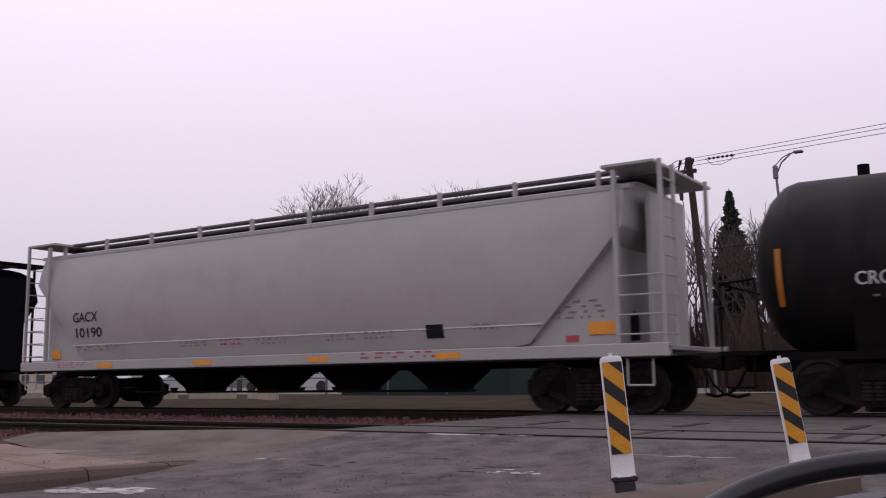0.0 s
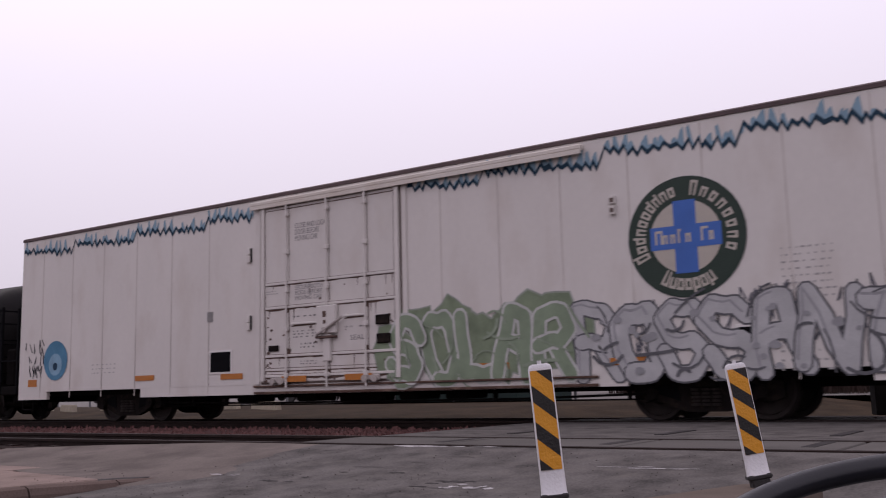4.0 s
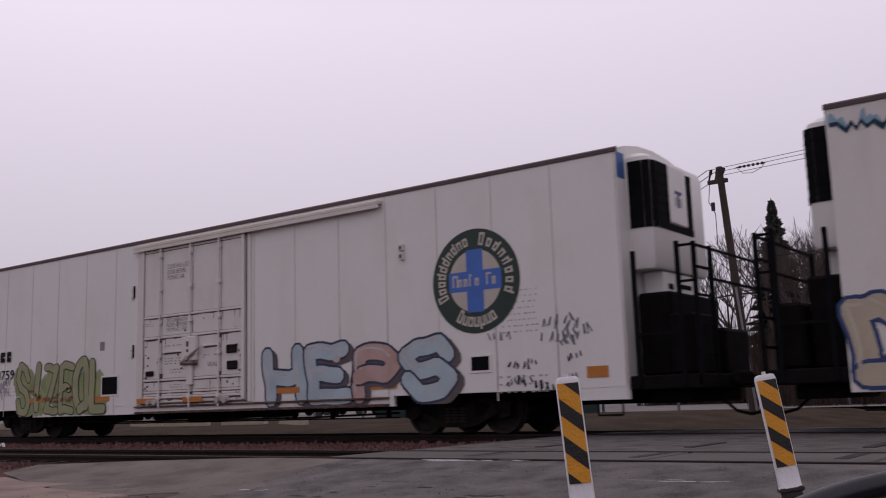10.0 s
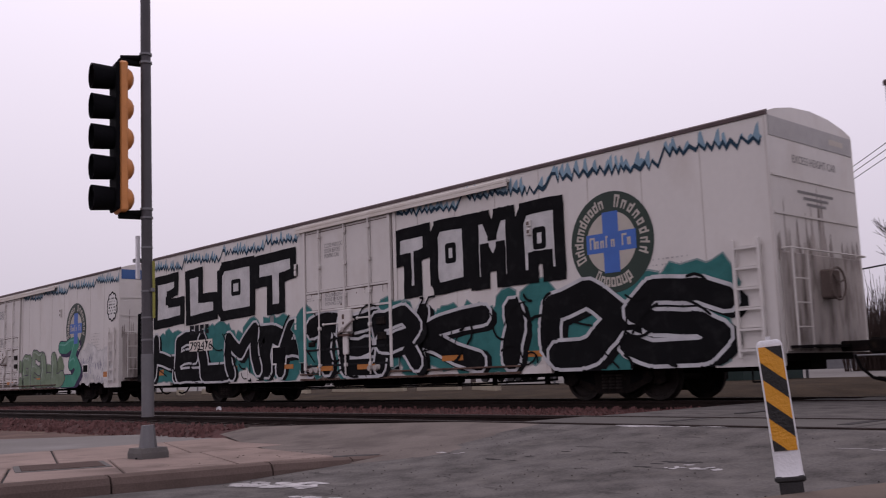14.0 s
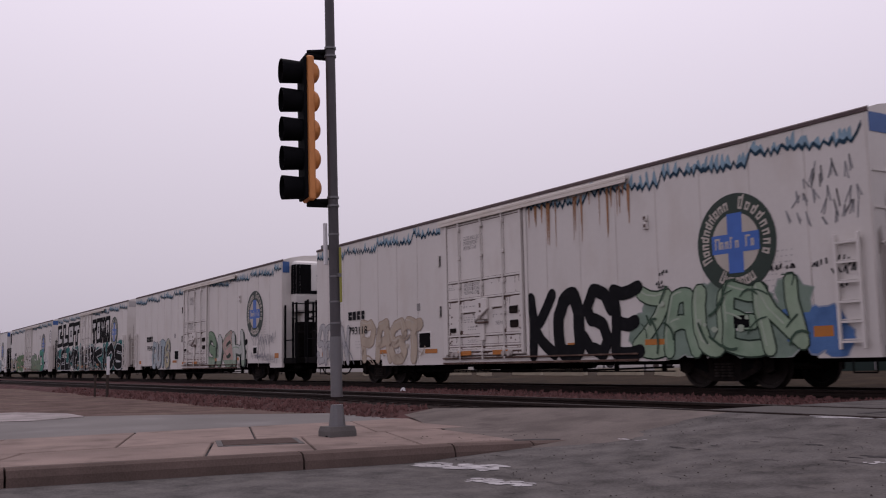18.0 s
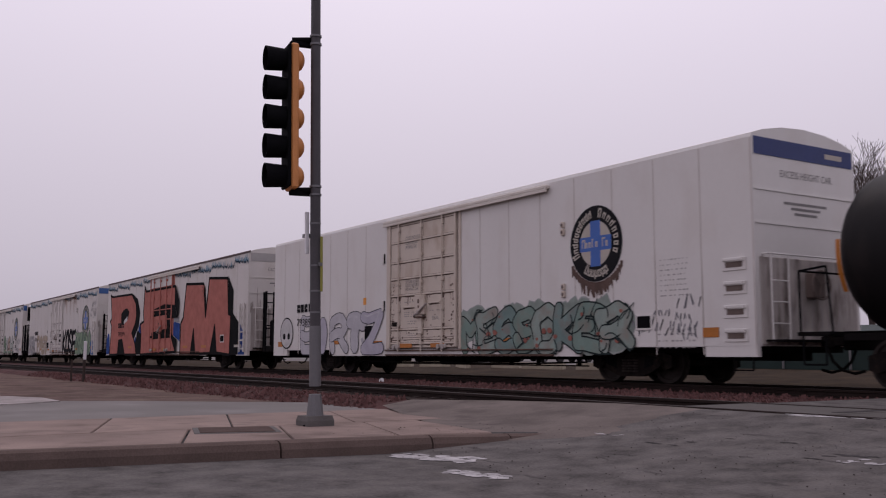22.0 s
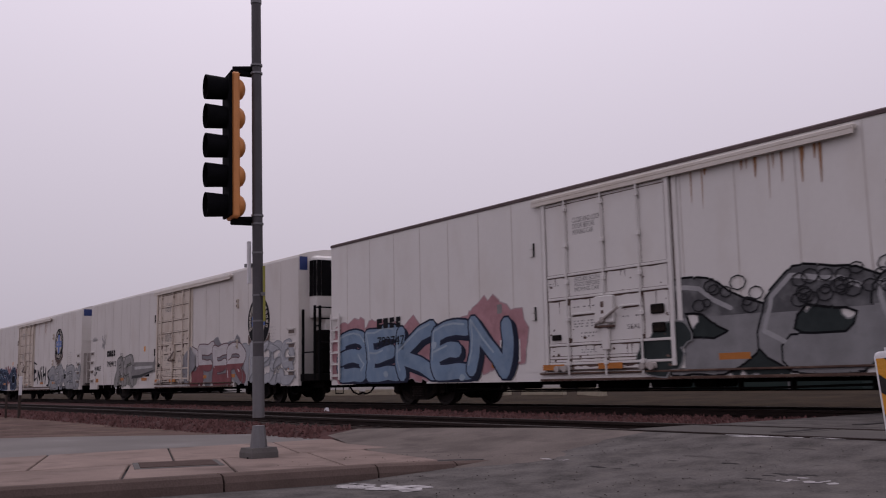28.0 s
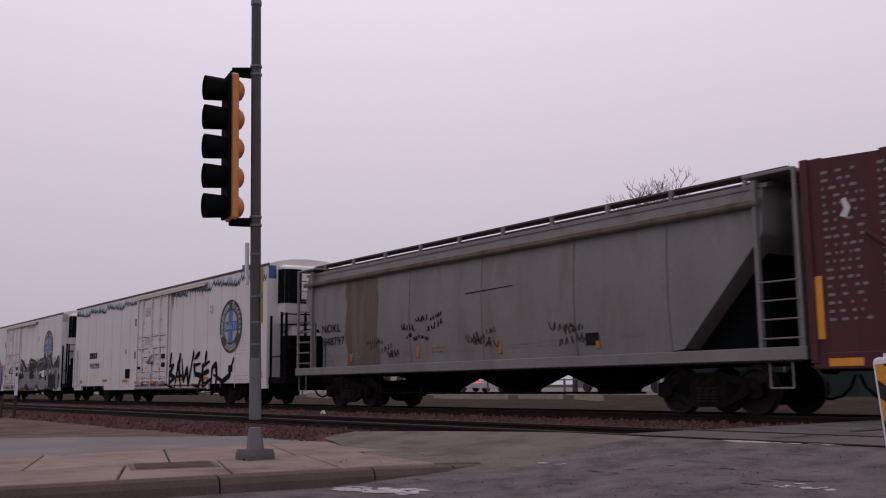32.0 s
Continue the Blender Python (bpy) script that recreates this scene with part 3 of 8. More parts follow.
# broken pale slab in the dirt
rnd = random.Random(31)
old_slab = part("broken_slab", Geo().loft([[(-19.6 + a * (1 + rnd.uniform(-0.12, 0.12)), 2.6 + b * (1 + rnd.uniform(-0.12, 0.12)), z) for a, b in ((-2.4, -1.2), (-0.6, -1.5), (1.2, -0.9), (1.9, 0.2), (0.9, 1.1), (-0.8, 1.3), (-2.2, 0.5))] for z in (-0.4, -0.225)]), M["oldslab"])
tagged(old_slab, "broken pale concrete slab lying in the dirt", "slab", "", "structure")
# utility cover in the sidewalk
cover = thing("utility_cover", "rusty rectangular steel cover set in the sidewalk", "cover", (-10.0, 3.82, -0.198), rz=-17)
part("frame", Geo().box(-0.55, 0.3, -0.42, 0.48, -0.05, 0.004, 0.002), M["footing"], cover)
part("lid", Geo().box(-0.48, 0.23, -0.36, 0.42, -0.04, 0.01, 0.003), M["steelplate"], cover)

# worn paint on the road
rng = random.Random(9)
def worn_mark(name, x, y, length, width, rz, label, bits=34):
    g = Geo()
    for k in range(bits):
        u, v = rng.uniform(-0.5, 0.5) * length, rng.uniform(-0.5, 0.5) * width
        w, h = length * rng.uniform(0.05, 0.17), width * rng.uniform(0.08, 0.28)
        pts = []
        for i in range(7):
            t = math.tau * i / 7
            px, py = u + w * math.cos(t) * rng.uniform(0.6, 1), v + h * math.sin(t) * rng.uniform(0.6, 1)
            gx, gy = x + px * math.cos(rz) - py * math.sin(rz), y + px * math.sin(rz) + py * math.cos(rz)
            pts.append((gx, gy, road_z(gy) + 0.003 + 0.00006 * k))
        g.add(pts, [tuple(range(7))])
    return tagged(part(name, g, M["roadpaint"]), label, "road marking", "", "structure")


worn_mark("road_marking", -7.75, 4.95, 0.95, 0.26, 0.3, "worn white painted patch on the asphalt", 60)
worn_mark("road_marking", -6.6, 4.6, 0.62, 0.24, 0.3, "worn white painted patch on the asphalt", 45)
worn_mark("road_marking", -6.15, 8.75, 1.5, 0.12, 0.05, "worn white stop line dashes on the asphalt", 16)
worn_mark("road_marking", -4.6, 6.95, 0.5, 0.16, 0.1, "worn white letter remnant on the asphalt", 12)
worn_mark("road_marking", -7.6, 7.0, 0.7, 0.06, 0.05, "thin worn white line on the asphalt", 8)
worn_mark("road_marking", -3.3, 7.9, 1.0, 0.08, 0.05, "thin worn white line on the asphalt", 10)
# cracks and patches
g = Geo()
for k in range(9):
    x, y = rng.uniform(-8.2, -1.5), rng.uniform(4.6, 8.2)
    a = rng.uniform(-0.5, 0.5)
    for i in range(rng.randint(2, 6)):
        nx_, ny_ = x + 0.16 * math.cos(a), y + 0.16 * math.sin(a)
        w = rng.uniform(0.002, 0.005)
        zc = lambda q: road_z(q) + 0.0025
        g.add([(x, y - w, zc(y)), (nx_, ny_ - w, zc(ny_)), (nx_, ny_ + w, zc(ny_)), (x, y + w, zc(y))], [(0, 1, 2, 3)])
        x, y, a = nx_, ny_, a + rng.uniform(-1.0, 1.0)
def patches(name, n, x0, x1, y0, y1, size, material, label, lift):
    g = Geo()
    for k in range(n):
        x, y = rng.uniform(x0, x1), rng.uniform(y0, y1)
        w = size * rng.uniform(0.4, 1.6)
        m = 17
        ring = []
        for i in range(m):
            t, rr = math.tau * i / m, rng.uniform(0.35, 1.2)
            qx, qy = x + w * rr * math.cos(t) * 2.2, min(8.7, y + w * rr * math.sin(t) * 0.5)
            ring.append((max(qx, skew(qy) + 0.25), qy, road_z(qy) + lift + 0.00003 * k))
        g.add(ring, [tuple(range(m))])
    return tagged(part(name, g, material), label, "road surface", "", "stuff")


patches("tar_patches", 9, -6.9, -4.6, 6.8, 7.45, 0.055, M["tar"], "dark broken patches where the asphalt crumbles", 0.0032)
patches("dust_patches", 26, -8.2, -1.0, 4.6, 8.5, 0.07, M["dust"], "pale dusty worn patches on the road", 0.0012)
tagged(part("road_cracks", g, M["rubber"]), "dark cracks in the worn asphalt", "cracks", "", "stuff")
g = Geo()
for k in range(520):
    x, y = rng.uniform(-9.5, -2.5), rng.uniform(4.5, 8.5)
    r = rng.uniform(0.003, 0.011)
    zc = (road_z(y) if x > skew(y) else -0.2) + 0.004
    g.add([(x + r * math.cos(t) * rng.uniform(0.7, 1.2), y + r * math.sin(t), zc) for t in (0, 1.3, 2.6, 3.9, 5.2)] + [(x, y, zc + r * 0.7)], [(0, 1, 5), (1, 2, 5), (2, 3, 5), (3, 4, 5), (4, 0, 5)])
tagged(part("road_debris", g, M["rail"]), "small dark stones and debris on the road", "debris", "", "stuff")

# ---- median with two delineator posts ----
med = thing("traffic_median", "low tan concrete median with pale edges", "median")
tagged(med, kind="structure")
part("median_top", Geo().loft([[(-3.05, 4.2, -0.45), (-2.45, 4.15, -0.45), (-1.7, 6.9, -0.45), (-1.95, 7.25, -0.45), (-2.3, 7.0, -0.45)], [(-3.05, 4.2, -0.13), (-2.45, 4.15, -0.13), (-1.7, 6.9, -0.13), (-1.95, 7.25, -0.13), (-2.3, 7.0, -0.13)], [(-3.0, 4.24, -0.115), (-2.5, 4.2, -0.115), (-1.74, 6.88, -0.115), (-1.95, 7.18, -0.115), (-2.26, 6.98, -0.115)]]), M["median"], med)


def delineator(x, y, tilt, turn, label):
    d = thing("delineator_post", label, "delineator", (x, y, -0.115), "delineator posts on the median")
    d.rotation_euler = Euler((0, 0, radians(turn)))
    R3 = Matrix.Rotation(radians(tilt), 4, "Y")
    def tp(g):
        g.v = [tuple(R3 @ Vector((p[0] * 1.28, p[1], p[2]))) for p in g.v]
        return g
    part("base", tp(Geo().box(-0.05, 0.05, -0.045, 0.045, -0.02, 0.06, 0.01)), M["rubber"], d, "black rubber base")
    part("collar", tp(Geo().box(-0.066, 0.066, -0.05, 0.05, 0.055, 0.09, 0.01)), M["rubber"], d)
    body = [(0.085, 0.062, 0.045), (0.1, 0.06, 0.034), (0.2, 0.0585, 0.026), (0.83, 0.0565, 0.024), (0.85, 0.05, 0.02), (0.858, 0.035, 0.014)]
    n = 20
    part("post", tp(Geo().loft([[(w * math.copysign(abs(math.cos(t)) ** 0.35, math.cos(t)), h * math.copysign(abs(math.sin(t)) ** 0.6, math.sin(t)), z) for t in [math.tau * (k + 0.5) / n for k in range(n)]] for z, w, h in body])), M["plastic"], d, "white plastic blade", 35)
    part("cap", tp(Geo().cyl((0, 0, 0.855), (0, 0, 0.878), 0.011, 10)), M["plastic"], d)
    y0 = -0.0275
    part("sheeting", tp(Geo().box(-0.05, 0.05, y0 - 0.003, y0, 0.23, 0.82)), M["stripe_o"], d, "orange reflective sheeting")
    z = 0.084
    while z < 0.9:
        quad = [(-0.05, z + 0.115), (0.05, z), (0.05, z + 0.1), (-0.05, z + 0.215)]
        lo, hi = 0.23, 0.82
        # cut at the sheet's ends
        def cut(ps, keep, lim):
            out = []
            for (xa, za), (xb, zb) in zip(ps, ps[1:] + ps[:1]):
                if keep(za):
                    out.append((xa, za))
                if keep(za) != keep(zb):
                    t = (lim - za) / (zb - za)
                    out.append((xa + (xb - xa) * t, lim))
            return out
        c2 = cut(cut(quad, lambda q: q >= lo, lo), lambda q: q <= hi, hi)
        if len(c2) > 2:
            part("black_stripe", tp(Geo().flat(c2, y0 - 0.0045)), M["stripe_b"], d)
        z += 0.218
    return d


delineator(-2.81, 5.2, -4.5, 31, "white plastic delineator with orange and black diagonal stripes, leaning slightly")
delineator(-2.08, 6.8, -8.5, 31, "white plastic delineator with orange and black diagonal stripes, leaning away")

# ---- freight train: shared pieces ----
FACE_Y = 14.55          # the near side of the cars
W = 3.15                # car width
CARS = []               # (thing, place along the train)


def disc(cx, cz, y, r, n=40, r0=0.0):
    """A flat disc or ring on the near side."""
    g = Geo()
    if r0 <= 0:
        return g.flat([(cx + r * math.cos(math.tau * k / n), cz + r * math.sin(math.tau * k / n)) for k in range(n)], y)
    for k in range(n):
        a, b = math.tau * k / n, math.tau * (k + 1) / n
        g.flat([(cx + r * math.cos(a), cz + r * math.sin(a)), (cx + r * math.cos(b), cz + r * math.sin(b)), (cx + r0 * math.cos(b), cz + r0 * math.sin(b)), (cx + r0 * math.cos(a), cz + r0 * math.sin(a))], y)
    return g


def wheel_mesh():
    g = Geo()
    prof = [(-0.07, 0.08), (-0.07, 0.16), (-0.03, 0.19), (-0.02, 0.36), (-0.065, 0.385), (-0.065, 0.445), (0.04, 0.455), (0.06, 0.48), (0.075, 0.48), (0.075, 0.385), (0.02, 0.36), (0.02, 0.19), (0.075, 0.16), (0.075, 0.08)]
    n = 26
    return g.loft([[(r * math.cos(math.tau * k / n), y, r * math.sin(math.tau * k / n)) for k in range(n)] for y, r in prof]).mesh("wheel", M["wheel"], 30)


WHEEL = wheel_mesh()
AXLE = Geo().cyl((0, -0.95, 0), (0, 0.95, 0), 0.085, 10).mesh("axle", M["wheel"], 40)
FRAME_OUT = [(-1.22, 0.36), (-1.22, 0.6), (-0.98, 0.66), (-0.55, 0.74), (-0.3, 0.8), (0.3, 0.8), (0.55, 0.74), (0.98, 0.66), (1.22, 0.6), (1.22, 0.36), (1.05, 0.3), (0.86, 0.36), (0.5, 0.2), (0.32, 0.15), (-0.32, 0.15), (-0.5, 0.2), (-0.86, 0.36), (-1.05, 0.3)]
SIDE = Geo().prism_y(FRAME_OUT, -0.07, 0.07).mesh("side_frame", M["truck"])
FRAME_HOLE = Geo().prism_y([(0.42, 0.32), (0.8, 0.44), (0.8, 0.57), (0.46, 0.63)], -0.085, 0.085).mesh("frame_window", M["black"])
g = Geo()
for k in (-0.17, 0.0, 0.17):
    for j in range(5):
        g.cyl((k, -0.02, 0.24 + j * 0.06), (k, -0.02, 0.28 + j * 0.06), 0.075 - 0.012 * (j % 2), 10)
SPRINGS = g.mesh("spring_set", M["wheel"])
BEARING = Geo().cyl((0, -0.1, 0.457), (0, -0.19, 0.457), 0.11, 10).cyl((0, -0.19, 0.457), (0, -0.205, 0.457), 0.07, 8).mesh("bearing_cap", M["truck"], 40)
BOLSTER = Geo().box(-0.2, 0.2, -1.1, 1.1, 0.52, 0.78, 0.03).mesh("bolster", M["truck"])


def truck(car, x, yc, scale=1.0):
    t = part("truck", BOLSTER, None, car, "dark cast-steel four-wheel truck", loc=(x, yc, 0))
    for s in (-1, 1):
        part("side_frame", SIDE, None, t, loc=(0, s * 1.0, 0))
        for e in (0, 1):
            part("frame_window", FRAME_HOLE, None, t, loc=(0, s * 1.0, 0)).rotation_euler = (0, 0, math.pi * e)
        tagged(part("spring_set", SPRINGS, None, t, loc=(0, s * 1.0 - (0.04 if s < 0 else -0.06), 0)), kind="stuff")
    for a in (-0.89, 0.89):
        part("axle", AXLE, None, t, loc=(a, 0, 0.457))
        part("bearing_cap", BEARING, None, t, loc=(a, -0.97, 0))
        for s in (-1, 1):
            w = part("wheel", WHEEL, None, t, loc=(a, s * 0.76, 0.457))
            if s > 0:
                w.rotation_euler = (0, 0, math.pi)
    return t


g = Geo()
g.box(0, 0.55, -0.09, 0.09, 0.78, 0.96, 0.02)
g.box(0.5, 0.72, -0.14, 0.14, 0.73, 1.0, 0.04)
g.box(0.68, 0.86, -0.16, -0.02, 0.75, 0.98, 0.03)
COUPLER = g.mesh("coupler", M["truck"])
hose = [(0.35, -0.35, 0.72), (0.45, -0.36, 0.5), (0.62, -0.34, 0.34), (0.85, -0.3, 0.28), (1.05, -0.28, 0.33)]
HOSE = Geo().tube(hose, 0.028, 6).mesh("air_hose", M["under"], 60)


def coupler(car, x, yc, s):
    for nm, me in (("coupler", COUPLER), ("air_hose", HOSE)):
        ob = part(nm, me, None, car, loc=(x, yc, 0))
        if s < 0:
            ob.rotation_euler = (0, 0, math.pi)


def bars(x0, x1, z0, z1, rows, rnd, y, fill=0.7, cells=3):
    """Lines of small lettering that cannot be read."""
    g = Geo()
    h = (z1 - z0) / rows
    for r in range(rows):
        x = x0
        while x < x1 - 0.05:
            w = rnd.uniform(0.08, 0.35) * (x1 - x0) / cells
            e = min(x + w, x1)
            g.flat([(x, z1 - h * r - h * fill * 0.6), (e, z1 - h * r - h * fill * 0.6), (e, z1 - h * r), (x, z1 - h * r)], y)
            x = e + rnd.uniform(0.12, 0.5) * (x1 - x0) / cells
    return g


# ---- graffiti ----
STROKES = {
    "A": "00 14 34 40|12 32", "B": "00 04 34 43 32 02|32 41 30 00", "C": "43 34 14 03 01 10 30 41", "D": "00 04 24 42 20 00", "E": "44 04 00 40|02 32",
    "F": "44 04 00|02 32", "G": "43 34 14 03 01 10 30 41 42 22", "H": "00 04|40 44|02 42", "I": "20 24", "J": "44 41 30 10 01", "K": "00 04|44 02 40", "L": "04 00 40",
    "M": "00 04 22 44 40", "N": "00 04 40 44", "Q": "10 01 03 14 34 43 41 30 10|21 40", "X": "00 44|04 40", "O": "10 01 03 14 34 43 41 30 10", "P": "00 04 34 43 32 02", "R": "00 04 34 43 32 02|22 40", "S": "43 34 14 03 12 32 41 30 10 01",
    "T": "04 44|24 20", "U": "04 01 10 30 41 44", "V": "04 20 44", "W": "04 10 23 30 44", "Y": "04 22 44|22 20", "Z": "04 44 00 40", "1": "13 24 20", "2": "03 14 34 43 00 40",
    "3": "04 44 22 32 41 30 00", "5": "44 04 02 32 41 30 00", "c": "34 04 00 40|42 22", "o": "00 04 44 40 00", "a": "04 44 40 00|42 12", " ": "",
}


def sprayed(g, pts, t, y, n=8):
    """A painted stroke with round ends and joints along (x, z) points."""
    for k, (x, z) in enumerate(pts):
        g.flat([(x + t * math.cos(math.tau * (i + 0.5) / n), z + t * math.sin(math.tau * (i + 0.5) / n)) for i in range(n)], y - 0.00004 * (2 * k + 1))
    for k, ((xa, za), (xb, zb)) in enumerate(zip(pts, pts[1:])):
        d = Vector((xb - xa, zb - za))
        if d.length < 1e-4:
            continue
        d = d.normalized() * t
        g.flat([(xa + d[1], za - d[0]), (xb + d[1], zb - d[0]), (xb - d[1], zb + d[0]), (xa - d[1], za + d[0])], y - 0.00004 * (2 * k + 2))


def fine(pts, n=3):
    out = []
    for a, b in zip(pts, pts[1:]):
        out += [(a[0] + (b[0] - a[0]) * i / n, a[1] + (b[1] - a[1]) * i / n) for i in range(n)]
    return out + [pts[-1]]


def below(geo, cut, lift):
    """The part of flat painted faces that lies under a height, moved out a little."""
    out = Geo()
    for f in geo.f:
        ps, keep = [geo.v[i] for i in f], []
        for a, b in zip(ps, ps[1:] + ps[:1]):
            if a[2] <= cut:
                keep.append(a)
            if (a[2] <= cut) != (b[2] <= cut):
                t = (cut - a[2]) / (b[2] - a[2])
                keep.append(tuple(p + (r - p) * t for p, r in zip(a, b)))
        if len(keep) > 2:
            out.add([(x, y - lift, z) for x, y, z in keep], [tuple(range(len(keep)))])
    return out


def haze(car, rnd, x, z, w, h, color, y=-0.007, dense=6.0):
    """A ragged sprayed background of overlapping patches, with a paler rim."""
    door = DOORS[car.name]
    g, ge = Geo(), Geo()
    m = int(max(5, w * dense))
    for k in range(m):
        cx, cz = x + w * (k + 0.5) / m, z + h * rnd.uniform(0.2, 0.8)
        r = h * rnd.uniform(0.2, 0.36)
        lift = 0.046 if door[0] < cx < door[1] else 0.0
        rim = [(math.cos(math.tau * i / 14) * (s := rnd.uniform(0.72, 1.15)), math.sin(math.tau * i / 14) * s) for i in range(14)]
        for q, rr, dy in ((ge, r + 0.035, 0.002), (g, r, 0.0)):
            q.flat([(cx + rr * u, max(0.6, cz + rr * v)) for u, v in rim], y - lift + dy - 0.00006 * (k % 17))
    tagged(part("graffiti_cloud_edge", ge, spray(tuple(0.5 * q + 0.23 for q in color)), car), kind="stuff")
    tagged(part("graffiti_cloud", g, spray(color, tuple(q * 0.72 for q in color)), car, "sprayed background haze"), kind="stuff")


def piece(car, rnd, word, x, z, w, h, fill, line, shadow=None, cloud=None, y=-0.012, fw=0.15, ow=0.03, over=1.15, tilt=6, second=None, accents=None, wave=1.0, shine=True, top=4.7, low=None, cut=0.5, spots=1.0):
    """A sprayed word: a cloud behind, and letters as fat strokes with outlines, each laid over the last. fill may be a list, one colour a letter; low colours the letters' foot."""
    door = DOORS[car.name]
    n = len(word)
    adv = w / n
    lift = lambda cx: y - 0.045 if door[0] < cx < door[1] else y
    if cloud:
        haze(car, rnd, x, z, w, h * 1.05, cloud, y + 0.005)
    gs, gh = Geo(), Geo()
    fills = fill if isinstance(fill, list) else [fill] * n
    for k, ch in enumerate(word):
        go, gf, gl = Geo(), Geo(), Geo()
        lw, lh = adv * over * rnd.uniform(0.96, 1.08), h * rnd.uniform(0.93, 1.04)
        lx, lz, a = x + adv * k + adv / 2, z + h / 2 + rnd.uniform(-0.03, 0.03) * h, radians(rnd.uniform(-tilt, tilt))
        yk = lift(lx) - 0.0022 * k
        base = min(h, lw * 1.05)
        thick = min(fw, 0.118) if ch in "ABEFGHKMNPQRSXZ2358" else fw
        tf, to = thick * base, (thick + ow) * base
        ph = rnd.uniform(0, 6)
        for st in STROKES.get(ch, "").split("|"):
            if not st:
                continue
            raw = fine([(int(q[0]) / 4, int(q[1]) / 4) for q in st.split()], 3 if wave else 1)
            pts = []
            for px, pz in raw:
                u, v = (px - 0.5) * (lw - 2 * to), (pz - 0.5) * (lh - 2 * to)
                u += wave * 0.04 * lw * math.sin(pz * 5 + ph)
                v += wave * 0.035 * lh * math.sin(px * 6 + ph * 1.7)
                qx, qz = lx + u * math.cos(a) - v * math.sin(a), lz + u * math.sin(a) + v * math.cos(a)
                pts.append((qx, max(0.6 + to, min(top - to, qz))))
            if shadow:
                sprayed(gs, [(q[0] + 0.09 * h, max(0.6 + to * 0.95, q[1] - 0.06 * h)) for q in pts], to * 0.95, yk + 0.0008)
            sprayed(go, pts, to, yk)
            sprayed(gf, pts, tf, yk - 0.0009)
            if second and shine:
                sprayed(gl, [(q[0] - tf * 0.55, q[1] + tf * 0.5) for q in pts[: max(3, int(len(pts) * 0.6))]], tf * 0.14, yk - 0.0019)
        if go.f:
            colour = fills[k % len(fills)]
            letter = part("graffiti_letter", go, spray(line), car)
            part("letter_fill", gf, spray(colour, tuple(0.55 * q + 0.45 * s for q, s in zip(colour, second))) if second else spray(colour), letter)
            if low:
                foot = below(gf, lz + (cut - 0.5) * lh, 0.0006)
                if foot.f:
                    part("letter_foot", foot, spray(low), letter)
            if gl.f:
                gh.add(gl.v, gl.f)
    for nm, g, colr in (("graffiti_shadow", gs, shadow), ("graffiti_shine", gh, second)):
        if g.f:
            tagged(part(nm, g, spray(colr), car), kind="stuff")
    if second and spots:
        g = Geo()
        for k in range(int(n * 3 * spots)):
            cx, cz = x + rnd.uniform(0.03, 0.97) * w, z + h * rnd.uniform(0.1, 0.85)
            r = h * rnd.uniform(0.02, 0.06)
            g.flat([(cx + r * 1.5 * math.cos(math.tau * i / 9) * rnd.uniform(0.6, 1.1), cz + r * math.sin(math.tau * i / 9)) for i in range(9)], lift(cx) - 0.016 - 0.0001 * k)
        tagged(part("graffiti_accent", g, spray(second), car), kind="stuff")
    if accents:
        g = Geo()
        for k in range(int(w * 4.5)):
            cx, cz = x + rnd.uniform(0.0, 1.0) * w, z + h * rnd.uniform(0.05, 0.95)
            a, ln = rnd.uniform(-1.4, 1.4), h * rnd.uniform(0.15, 0.5)
            bend, pts = rnd.uniform(-0.6, 0.6), [(cx, cz)]
            for i in range(4):
                pts.append((pts[-1][0] + ln / 4 * math.cos(a), min(z + h * 1.05, max(0.64, pts[-1][1] + ln / 4 * math.sin(a)))))
                a += bend
            sprayed(g, pts, h * rnd.uniform(0.008, 0.02), lift(cx) - 0.018 - 0.0003 * (k % 9), 5)
        tagged(part("graffiti_line", g, spray(accents), car), kind="stuff")


def runs(car, rnd, x0, x1, n, top=4.48, long=1.2):
    """Rust runs below the upper door track."""
    g = Geo()
    for k in range(n):
        x = rnd.uniform(x0, x1)
        w, ln = rnd.uniform(0.015, 0.06), long * rnd.uniform(0.15, 1.0)
        g.flat([(x, top - ln), (x + w * 0.3, top - ln), (x + w, top), (x - w * 0.4, top)], -0.0135)
    tagged(part("rust_streaks", g, M["rust"], car, "rust streaks below the door track"), kind="stuff")


def brush(car, strokes, color, wd=0.06, y=-0.014):
    """A hand style of single tapering strokes: each a chain of (x, z) points."""
    for st in strokes:
        g = Geo()
        pts = fine(st, 4)
        m = len(pts)
        for k, (a, b) in enumerate(zip(pts, pts[1:])):
            t = wd * (0.45 + 0.75 * math.sin(math.pi * (k + 0.6) / m))
            sprayed(g, [a, b], t, y - 0.0002 * k, 7)
        part("brush_stroke", g, spray(color), car)


